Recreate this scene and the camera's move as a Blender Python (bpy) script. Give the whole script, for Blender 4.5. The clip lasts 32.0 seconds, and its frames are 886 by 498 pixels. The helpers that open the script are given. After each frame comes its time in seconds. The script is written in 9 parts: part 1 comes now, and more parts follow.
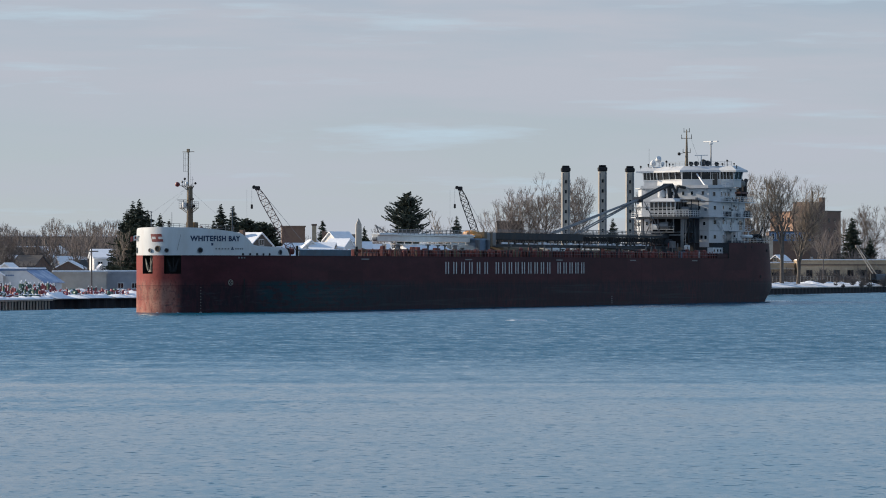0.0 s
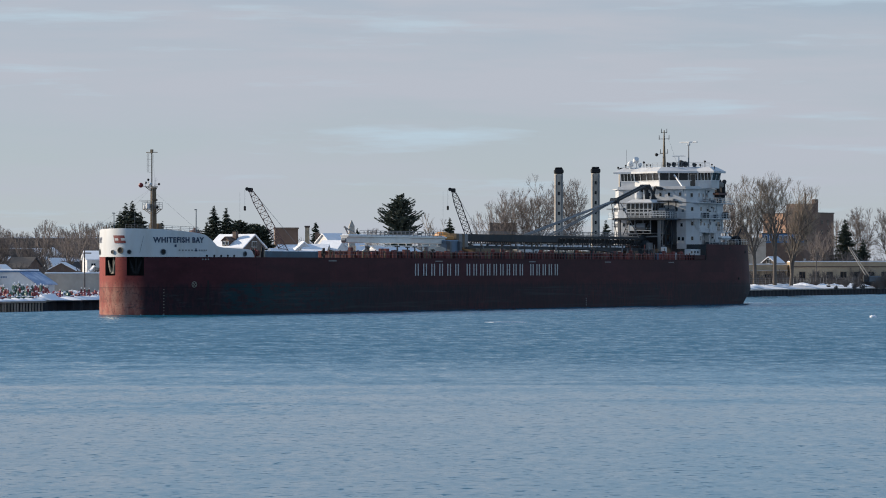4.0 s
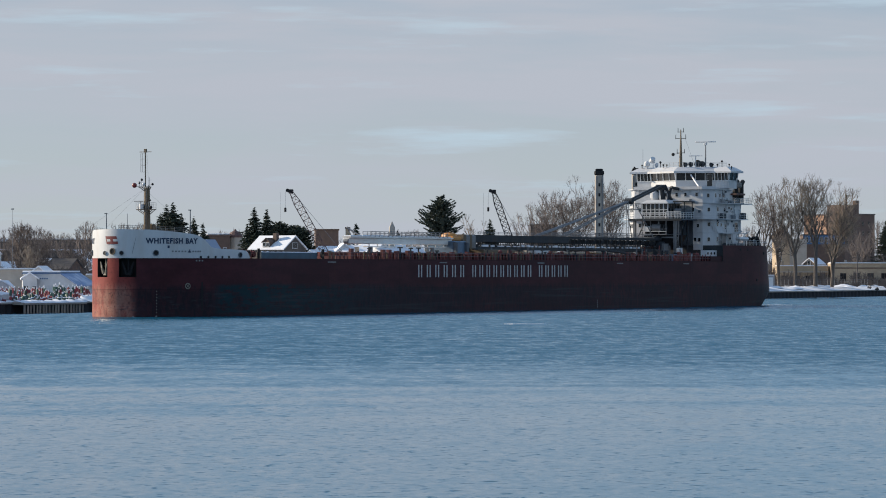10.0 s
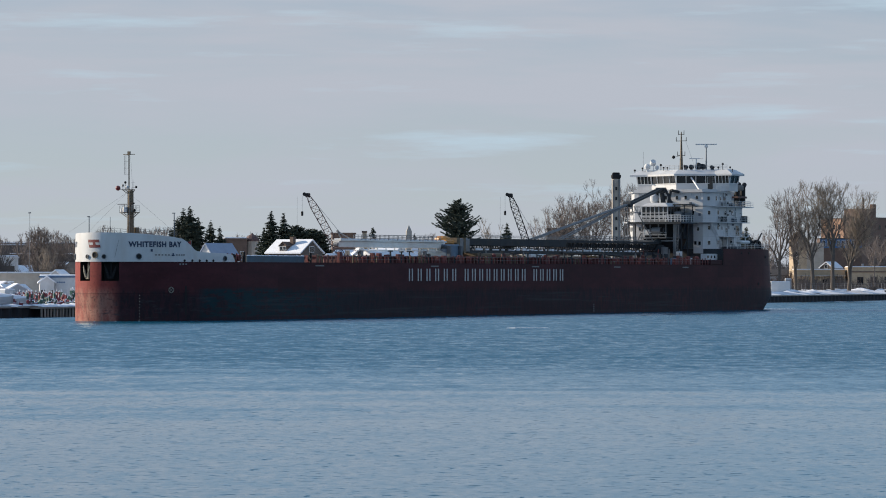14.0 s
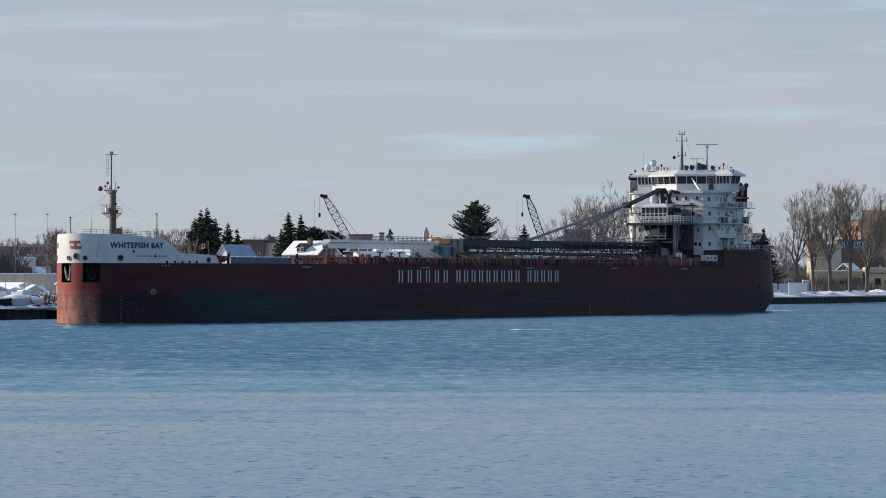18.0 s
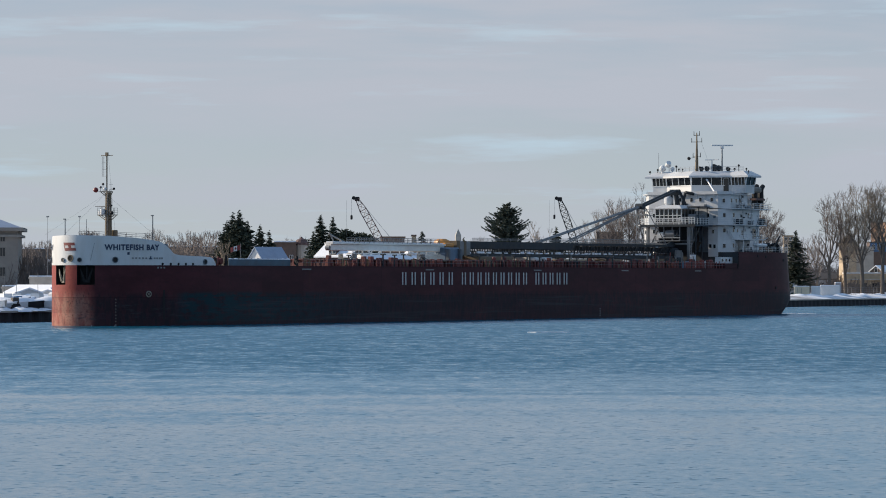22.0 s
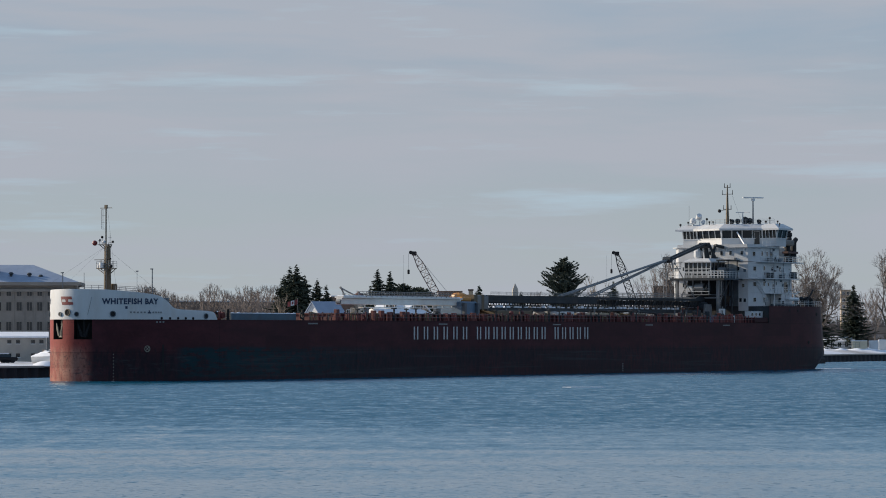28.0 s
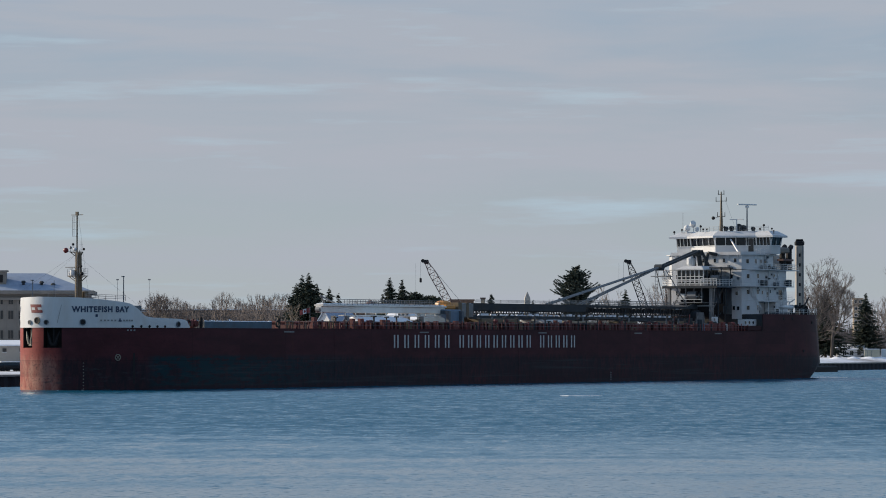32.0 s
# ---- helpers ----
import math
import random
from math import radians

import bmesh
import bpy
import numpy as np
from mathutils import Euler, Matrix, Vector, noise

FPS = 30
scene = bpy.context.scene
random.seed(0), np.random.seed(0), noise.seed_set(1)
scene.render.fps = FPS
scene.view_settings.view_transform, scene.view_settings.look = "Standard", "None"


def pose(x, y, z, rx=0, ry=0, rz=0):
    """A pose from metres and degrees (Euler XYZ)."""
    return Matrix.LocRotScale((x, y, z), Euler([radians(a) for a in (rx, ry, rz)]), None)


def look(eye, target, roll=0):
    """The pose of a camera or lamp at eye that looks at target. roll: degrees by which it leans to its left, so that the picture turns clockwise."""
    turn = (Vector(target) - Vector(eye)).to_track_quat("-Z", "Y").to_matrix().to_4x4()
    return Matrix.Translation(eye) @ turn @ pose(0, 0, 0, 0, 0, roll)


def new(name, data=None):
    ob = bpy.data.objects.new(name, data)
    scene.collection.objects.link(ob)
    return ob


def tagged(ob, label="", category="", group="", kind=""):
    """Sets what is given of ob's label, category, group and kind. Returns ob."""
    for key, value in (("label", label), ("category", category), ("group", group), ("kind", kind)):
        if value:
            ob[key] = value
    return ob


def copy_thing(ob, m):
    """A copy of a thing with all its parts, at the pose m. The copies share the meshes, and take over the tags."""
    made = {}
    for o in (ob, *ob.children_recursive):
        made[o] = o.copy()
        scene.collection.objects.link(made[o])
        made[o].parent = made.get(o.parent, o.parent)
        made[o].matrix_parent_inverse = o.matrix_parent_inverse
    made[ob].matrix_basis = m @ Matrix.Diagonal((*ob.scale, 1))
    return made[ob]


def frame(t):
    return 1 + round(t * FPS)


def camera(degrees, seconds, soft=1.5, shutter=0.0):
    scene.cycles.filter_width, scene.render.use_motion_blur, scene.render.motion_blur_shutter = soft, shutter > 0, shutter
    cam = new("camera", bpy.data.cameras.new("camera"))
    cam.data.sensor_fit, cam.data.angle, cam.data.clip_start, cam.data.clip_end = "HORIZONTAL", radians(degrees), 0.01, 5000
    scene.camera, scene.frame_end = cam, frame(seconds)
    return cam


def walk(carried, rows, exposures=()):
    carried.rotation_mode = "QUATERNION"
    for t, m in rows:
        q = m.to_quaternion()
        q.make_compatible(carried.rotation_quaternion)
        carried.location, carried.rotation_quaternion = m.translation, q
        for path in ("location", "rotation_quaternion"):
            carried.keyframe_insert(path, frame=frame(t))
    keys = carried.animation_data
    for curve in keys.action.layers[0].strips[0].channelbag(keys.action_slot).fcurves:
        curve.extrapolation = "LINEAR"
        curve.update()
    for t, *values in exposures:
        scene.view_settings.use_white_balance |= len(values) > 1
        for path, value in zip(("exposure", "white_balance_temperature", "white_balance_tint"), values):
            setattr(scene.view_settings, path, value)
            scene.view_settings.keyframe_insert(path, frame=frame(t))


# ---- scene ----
# ---- camera ----
# The camera stands on the near shore, 6.87 m above the river, and pans and tilts by hand.
EYE_Z = 6.867
PAN = [(0.0, 0.3101, 0.0), (0.5, 0.3194, -0.0412), (1.0, 0.3194, -0.055), (1.5, 0.3331, -0.087), (2.0, 0.3469, -0.087), (2.5, 0.3606, -0.087),
       (3.0, 0.3514, -0.1103), (3.5, 0.3376, -0.1103), (5.5, 0.3469, -0.1103), (6.0, 0.3514, -0.0032), (6.5, 0.3606, 0.0242), (7.0, 0.3744, 0.0582),
       (7.5, 0.3654, 0.0994), (8.0, 0.3606, 0.192), (8.5, 0.3699, 0.2981), (9.0, 0.3561, 0.3875), (9.5, 0.3606, 0.4766), (10.0, 0.3606, 0.5314),
       (10.5, 0.3654, 0.6481), (11.0, 0.3654, 0.7166), (11.5, 0.3837, 0.7406), (12.0, 0.3882, 0.7303), (12.5, 0.3926, 0.7303), (13.0, 0.4019, 0.7509),
       (13.5, 0.4202, 0.7713), (14.0, 0.4202, 0.7988), (14.5, 0.4291, 0.8125), (16.5, 0.4477, 0.9359), (17.0, 0.4432, 0.9872), (17.5, 0.4477, 1.0183),
       (18.0, 0.4432, 1.0732), (18.5, 0.4157, 1.142), (19.0, 0.4202, 1.2791), (19.5, 0.4384, 1.334), (20.0, 0.4522, 1.3409), (20.5, 0.4566, 1.3443),
       (21.0, 0.4659, 1.3752), (21.5, 0.4797, 1.4711), (22.0, 0.4797, 1.5811), (22.5, 0.4659, 1.6358), (23.0, 0.4566, 1.6633), (23.5, 0.4611, 1.7115),
       (24.0, 0.4704, 1.7422), (24.5, 0.4566, 1.7319), (25.0, 0.4566, 1.828), (25.5, 0.4659, 2.0474), (27.5, 1.2674, 2.4319), (28.0, 1.3451, 2.4865),
       (28.5, 1.3636, 2.4865), (29.0, 1.3636, 2.4731), (29.5, 1.3496, 2.4865), (30.0, 1.3636, 2.5553), (30.5, 1.3863, 2.6342), (31.0, 1.4183, 2.6924),
       (31.5, 1.4688, 2.6924), (32.0, 1.4778, 2.679)]
cam = camera(14.0, 32.0, soft=1.0)
walk(cam, [(t, pose(0, 0, EYE_Z, 90 + tilt, 0, turn)) for t, tilt, turn in PAN],
     [(0.0, 0.3), (25.5, 0.3), (27.5, 0.09), (32.0, 0.1)])

# ---- light ----
SUN_AZ = Vector((-0.944, 0.331, 0)).normalized()
SUN_EL = radians(20)


def make_world():
    w = bpy.data.worlds.new("sky")
    scene.world = w
    w.use_nodes = True
    nt = w.node_tree
    nd, ln = nt.nodes, nt.links
    bg = nd["Background"]
    sky = nd.new("ShaderNodeTexSky")
    sky.sky_type = "NISHITA"
    sky.sun_disc = False
    sky.sun_elevation = SUN_EL
    sky.sun_rotation = math.atan2(SUN_AZ.x, SUN_AZ.y)
    sky.air_density, sky.dust_density, sky.ozone_density = 1.0, 0.6, 1.5
    sky_dim = nd.new("ShaderNodeMix")
    sky_dim.data_type, sky_dim.blend_type = "RGBA", "MULTIPLY"
    sky_dim.inputs[0].default_value = 1
    ln.new(sky.outputs[0], sky_dim.inputs[6])
    sky_dim.inputs[7].default_value = (0.58, 0.66, 0.80, 1)
    # thin layered cloud, in streaks along the horizon
    tc = nd.new("ShaderNodeTexCoord")
    mp = nd.new("ShaderNodeMapping")
    mp.inputs["Scale"].default_value = (6.0, 6.0, 46.0)
    mp.inputs["Rotation"].default_value = (0, radians(2.2), 0)
    ln.new(tc.outputs["Generated"], mp.inputs[0])
    n1 = nd.new("ShaderNodeTexNoise")
    n1.inputs["Scale"].default_value, n1.inputs["Detail"].default_value, n1.inputs["Roughness"].default_value = 1.0, 6, 0.55
    n1.inputs["Distortion"].default_value = 0.3
    ln.new(mp.outputs[0], n1.inputs["Vector"])
    ramp = nd.new("ShaderNodeValToRGB")
    ramp.color_ramp.elements[0].position, ramp.color_ramp.elements[0].color = 0.39, (0.0, 0.0, 0.0, 1)
    ramp.color_ramp.elements[1].position, ramp.color_ramp.elements[1].color = 0.57, (1, 1, 1, 1)
    ln.new(n1.outputs[0], ramp.inputs[0])
    # the cloud sheet thins out overhead
    sep = nd.new("ShaderNodeSeparateXYZ")
    ln.new(tc.outputs["Generated"], sep.inputs[0])
    hgt = nd.new("ShaderNodeMapRange")
    hgt.inputs[1].default_value, hgt.inputs[2].default_value = 0.065, 0.16
    hgt.inputs[3].default_value, hgt.inputs[4].default_value = 1.0, 0.35
    ln.new(sep.outputs[2], hgt.inputs[0])
    low = nd.new("ShaderNodeMapRange")
    low.inputs[1].default_value, low.inputs[2].default_value = 0.005, 0.045
    low.inputs[3].default_value, low.inputs[4].default_value = 0.85, 1.0
    ln.new(sep.outputs[2], low.inputs[0])
    m1 = nd.new("ShaderNodeMath")
    m1.operation = "MULTIPLY"
    ln.new(hgt.outputs[0], m1.inputs[0])
    ln.new(ramp.outputs[0], m1.inputs[1])
    m2 = nd.new("ShaderNodeMath")
    m2.operation = "MULTIPLY"
    ln.new(m1.outputs[0], m2.inputs[0])
    ln.new(low.outputs[0], m2.inputs[1])
    # base air: pale at the horizon, deeper blue overhead
    grad = nd.new("ShaderNodeValToRGB")
    el = grad.color_ramp.elements
    el[0].position, el[0].color = 0.0, (5.3, 5.9, 6.3, 1)
    el[1].position, el[1].color = 0.07, (4.3, 5.08, 6.1, 1)
    e = grad.color_ramp.elements.new(0.15)
    e.color = (3.0, 4.8, 6.8, 1)
    e = grad.color_ramp.elements.new(0.35)
    e.color = (2.3, 4.3, 7.0, 1)
    e = grad.color_ramp.elements.new(1.0)
    e.color = (1.3, 2.7, 5.4, 1)
    ln.new(sep.outputs[2], grad.inputs[0])
    air = nd.new("ShaderNodeMix")
    air.data_type = "RGBA"
    air.inputs[0].default_value = 0.8
    ln.new(sky_dim.outputs[2], air.inputs[6])
    ln.new(grad.outputs[0], air.inputs[7])
    cl = nd.new("ShaderNodeMix")
    cl.data_type = "RGBA"
    ln.new(m2.outputs[0], cl.inputs[0])
    ln.new(air.outputs[2], cl.inputs[6])
    cl.inputs[7].default_value = (4.75, 5.1, 5.8, 1)
    # fine bright wisps
    mp2 = nd.new("ShaderNodeMapping")
    mp2.inputs["Scale"].default_value = (13.0, 13.0, 150.0)
    mp2.inputs["Rotation"].default_value = (0, radians(-3.0), 0)
    ln.new(tc.outputs["Generated"], mp2.inputs[0])
    n2 = nd.new("ShaderNodeTexNoise")
    n2.inputs["Scale"].default_value, n2.inputs["Detail"].default_value, n2.inputs["Roughness"].default_value = 1.0, 5, 0.6
    ln.new(mp2.outputs[0], n2.inputs["Vector"])
    wr = nd.new("ShaderNodeMapRange")
    wr.inputs[1].default_value, wr.inputs[2].default_value, wr.inputs[3].default_value, wr.inputs[4].default_value = 0.56, 0.76, 0.0, 0.9
    ln.new(n2.outputs[0], wr.inputs[0])
    ws = nd.new("ShaderNodeMix")
    ws.data_type = "RGBA"
    ln.new(wr.outputs[0], ws.inputs[0])
    ln.new(cl.outputs[2], ws.inputs[6])
    ws.inputs[7].default_value = (4.9, 6.2, 7.2, 1)
    ln.new(ws.outputs[2], bg.inputs[0])
    bg.inputs[1].default_value = 0.0815


make_world()
sun = new("sun", bpy.data.lights.new("sun", "SUN"))
sun.data.energy, sun.data.angle, sun.data.color = 5.0, radians(0.6), (1.0, 0.86, 0.68)
sun_from = SUN_AZ * math.cos(SUN_EL) + Vector((0, 0, math.sin(SUN_EL)))
sun.matrix_world = look(sun_from * 100, (0, 0, 0))


# ---- materials ----
def mat(name, color, rough=0.6, metal=0.0, vary=0.15, scale=0.5, stain=None, stain_amt=0.0, stain_scale=0.15,
        stretch=(1, 1, 1), bump=0.0, bump_scale=4.0, random_amt=0.0):
    """Painted or natural surface: colour with fine and broad variation, stains and relief, in metres."""
    m = bpy.data.materials.new(name)
    m.use_nodes = True
    nd, ln = m.node_tree.nodes, m.node_tree.links
    bs = nd["Principled BSDF"]
    bs.inputs["Roughness"].default_value, bs.inputs["Metallic"].default_value = rough, metal
    tc = nd.new("ShaderNodeTexCoord")
    mp = nd.new("ShaderNodeMapping")
    mp.inputs["Scale"].default_value = stretch
    ln.new(tc.outputs["Object"], mp.inputs[0])
    n1 = nd.new("ShaderNodeTexNoise")
    n1.inputs["Scale"].default_value, n1.inputs["Detail"].default_value = scale, 8
    n1.inputs["Roughness"].default_value = 0.62
    ln.new(mp.outputs[0], n1.inputs["Vector"])
    mr = nd.new("ShaderNodeMapRange")
    mr.inputs[1].default_value, mr.inputs[2].default_value = 0.3, 0.7
    mr.inputs[3].default_value, mr.inputs[4].default_value = 1 - vary, 1 + vary
    ln.new(n1.outputs[0], mr.inputs[0])
    mul = nd.new("ShaderNodeVectorMath")
    mul.operation = "SCALE"
    mul.inputs[0].default_value = color
    ln.new(mr.outputs[0], mul.inputs["Scale"])
    out = mul.outputs[0]
    if random_amt:
        oi = nd.new("ShaderNodeObjectInfo")
        rr = nd.new("ShaderNodeMapRange")
        rr.inputs[3].default_value, rr.inputs[4].default_value = 1 - random_amt, 1 + random_amt
        ln.new(oi.outputs["Random"], rr.inputs[0])
        mu = nd.new("ShaderNodeVectorMath")
        mu.operation = "SCALE"
        ln.new(out, mu.inputs[0])
        ln.new(rr.outputs[0], mu.inputs["Scale"])
        out = mu.outputs[0]
    if stain:
        n2 = nd.new("ShaderNodeTexNoise")
        n2.inputs["Scale"].default_value, n2.inputs["Detail"].default_value = stain_scale, 7
        n2.inputs["Roughness"].default_value = 0.65
        ln.new(mp.outputs[0], n2.inputs["Vector"])
        r2 = nd.new("ShaderNodeMapRange")
        r2.inputs[1].default_value, r2.inputs[2].default_value = 0.48, 0.68
        r2.inputs[3].default_value, r2.inputs[4].default_value = 0.0, stain_amt
        ln.new(n2.outputs[0], r2.inputs[0])
        mx = nd.new("ShaderNodeMix")
        mx.data_type = "RGBA"
        ln.new(r2.outputs[0], mx.inputs[0])
        ln.new(out, mx.inputs[6])
        mx.inputs[7].default_value = (*stain, 1)
        out = mx.outputs[2]
    ln.new(out, bs.inputs["Base Color"])
    if bump:
        n3 = nd.new("ShaderNodeTexNoise")
        n3.inputs["Scale"].default_value, n3.inputs["Detail"].default_value = bump_scale, 5
        ln.new(mp.outputs[0], n3.inputs["Vector"])
        bp = nd.new("ShaderNodeBump")
        bp.inputs["Strength"].default_value, bp.inputs["Distance"].default_value = bump, 0.05
        ln.new(n3.outputs[0], bp.inputs["Height"])
        ln.new(bp.outputs[0], bs.inputs["Normal"])
    return m


def hull_paint():
    """Red-brown hull paint: weathered boot zone with grey scuffs, rusty streaks and a worn dark patch."""
    m = mat("hull_red", (0.068, 0.0200, 0.0250), 0.55, 0, 0.22, 0.35, (0.040, 0.014, 0.018), 0.7, 0.22, (0.5, 1, 1.4), 0.25, 1.5)
    nd, ln = m.node_tree.nodes, m.node_tree.links
    bs = nd["Principled BSDF"]
    src = bs.inputs["Base Color"].links[0].from_socket
    tc = nd.new("ShaderNodeTexCoord")
    sep = nd.new("ShaderNodeSeparateXYZ")
    ln.new(tc.outputs["Object"], sep.inputs[0])

    def smooth(sock, a, b, lo=0.0, hi=1.0):
        r = nd.new("ShaderNodeMapRange")
        r.interpolation_type = "SMOOTHSTEP"
        r.inputs[1].default_value, r.inputs[2].default_value, r.inputs[3].default_value, r.inputs[4].default_value = a, b, lo, hi
        ln.new(sock, r.inputs[0])
        return r.outputs[0]

    def times(a, b, op="MULTIPLY"):
        x = nd.new("ShaderNodeMath")
        x.operation = op
        for i, v in enumerate((a, b)):
            if isinstance(v, float):
                x.inputs[i].default_value = v
            else:
                ln.new(v, x.inputs[i])
        return x.outputs[0]

    def noise(scale, stretch, lo, hi):
        mp = nd.new("ShaderNodeMapping")
        mp.inputs["Scale"].default_value = stretch
        ln.new(tc.outputs["Object"], mp.inputs[0])
        n = nd.new("ShaderNodeTexNoise")
        n.inputs["Scale"].default_value, n.inputs["Detail"].default_value, n.inputs["Roughness"].default_value = scale, 8, 0.65
        ln.new(mp.outputs[0], n.inputs["Vector"])
        return smooth(n.outputs[0], lo, hi)

    def mix(fac, a, col):
        x = nd.new("ShaderNodeMix")
        x.data_type = "RGBA"
        ln.new(fac, x.inputs[0])
        ln.new(a, x.inputs[6])
        x.inputs[7].default_value = (*col, 1)
        return x.outputs[2]

    # boot zone, below about 4 m: darker, bluish antifouling worn in patches
    low = smooth(sep.outputs[2], 4.6, 3.6)
    c = mix(times(times(low, noise(0.12, (0.5, 1, 1.6), 0.25, 0.6)), 0.75), src, (0.027, 0.018, 0.025))
    # plating low down: dark upright blotches
    c = mix(times(times(noise(1.5, (1, 1, 0.35), 0.40, 0.60), smooth(sep.outputs[2], 5.2, 4.2)), 0.7), c, (0.012, 0.015, 0.021))
    # dark blue-green touch-up patch near the fore shoulder
    px = times(smooth(sep.outputs[0], 150.0, 200.0), smooth(sep.outputs[0], 213.5, 210.5))
    pz = times(smooth(sep.outputs[2], 0.2, 0.8), smooth(sep.outputs[2], 5.2, 4.5))
    patch = times(times(px, pz), smooth(sep.outputs[1], 3.0, 6.0))
    c = mix(times(patch, noise(1.1, (0.4, 1, 1.6), 0.40, 0.53)), c, (0.008, 0.034, 0.044))
    # bow's sunlit front painted lighter red; below it the ice belt rubbed to pale rust
    # mask covers only the lit starboard side and the very front
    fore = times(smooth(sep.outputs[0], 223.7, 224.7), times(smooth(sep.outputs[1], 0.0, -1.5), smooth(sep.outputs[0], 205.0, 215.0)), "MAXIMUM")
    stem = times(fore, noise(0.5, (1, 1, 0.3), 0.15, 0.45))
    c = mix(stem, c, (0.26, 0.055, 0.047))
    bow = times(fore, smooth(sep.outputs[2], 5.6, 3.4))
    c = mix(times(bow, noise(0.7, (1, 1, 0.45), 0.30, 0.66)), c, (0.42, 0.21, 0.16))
    # chipped and gouged plating round the stem
    chips = times(smooth(sep.outputs[0], 216.0, 223.0), noise(2.6, (1, 1, 0.4), 0.55, 0.68))
    c = mix(times(times(chips, smooth(sep.outputs[2], 6.5, 4.0)), 0.8), c, (0.055, 0.03, 0.028))
    # long horizontal scuffs from lock walls
    scuff = times(smooth(sep.outputs[2], 5.0, 3.6), noise(0.8, (0.06, 1, 2.6), 0.52, 0.70))
    c = mix(times(scuff, 0.75), c, (0.044, 0.050, 0.056))
    # vertical rust runs
    c = mix(times(noise(0.9, (1, 1, 0.07), 0.60, 0.72), 0.5), c, (0.085, 0.030, 0.022))
    # mottled dirt and pale scuffs at hand's size
    c = mix(times(noise(2.4, (0.5, 1, 1.2), 0.50, 0.72), 0.45), c, (0.026, 0.015, 0.019))
    c = mix(times(noise(1.7, (0.8, 1, 0.5), 0.58, 0.78), 0.30), c, (0.105, 0.050, 0.050))
    # plates: each strake a little different, with dark seams between
    def cell(sock, size, off):
        return times(times(times(sock, off, "ADD"), 1.0 / size), 0.0, "ADD")
    cx, cz = cell(sep.outputs[0], 11.5, 3.0), cell(sep.outputs[2], 2.3, 0.4)
    fx, fz = nd.new("ShaderNodeMath"), nd.new("ShaderNodeMath")
    fx.operation = fz.operation = "FLOOR"
    ln.new(cx, fx.inputs[0])
    ln.new(cz, fz.inputs[0])
    cmb = nd.new("ShaderNodeCombineXYZ")
    ln.new(fx.outputs[0], cmb.inputs[0])
    ln.new(fz.outputs[0], cmb.inputs[1])
    wn = nd.new("ShaderNodeTexWhiteNoise")
    ln.new(cmb.outputs[0], wn.inputs[0])
    c = mix(times(smooth(wn.outputs[0], 0.45, 1.0), 0.45), c, (0.030, 0.010, 0.013))
    for src2, wid in ((cx, 0.008), (cz, 0.035)):
        fr = times(src2, 1.0, "PINGPONG")
        c = mix(times(smooth(fr, wid, 0.0), 0.5), c, (0.016, 0.007, 0.009))
    bs.inputs["Specular IOR Level"].default_value = 0.12
    ln.new(c, bs.inputs["Base Color"])
    return m


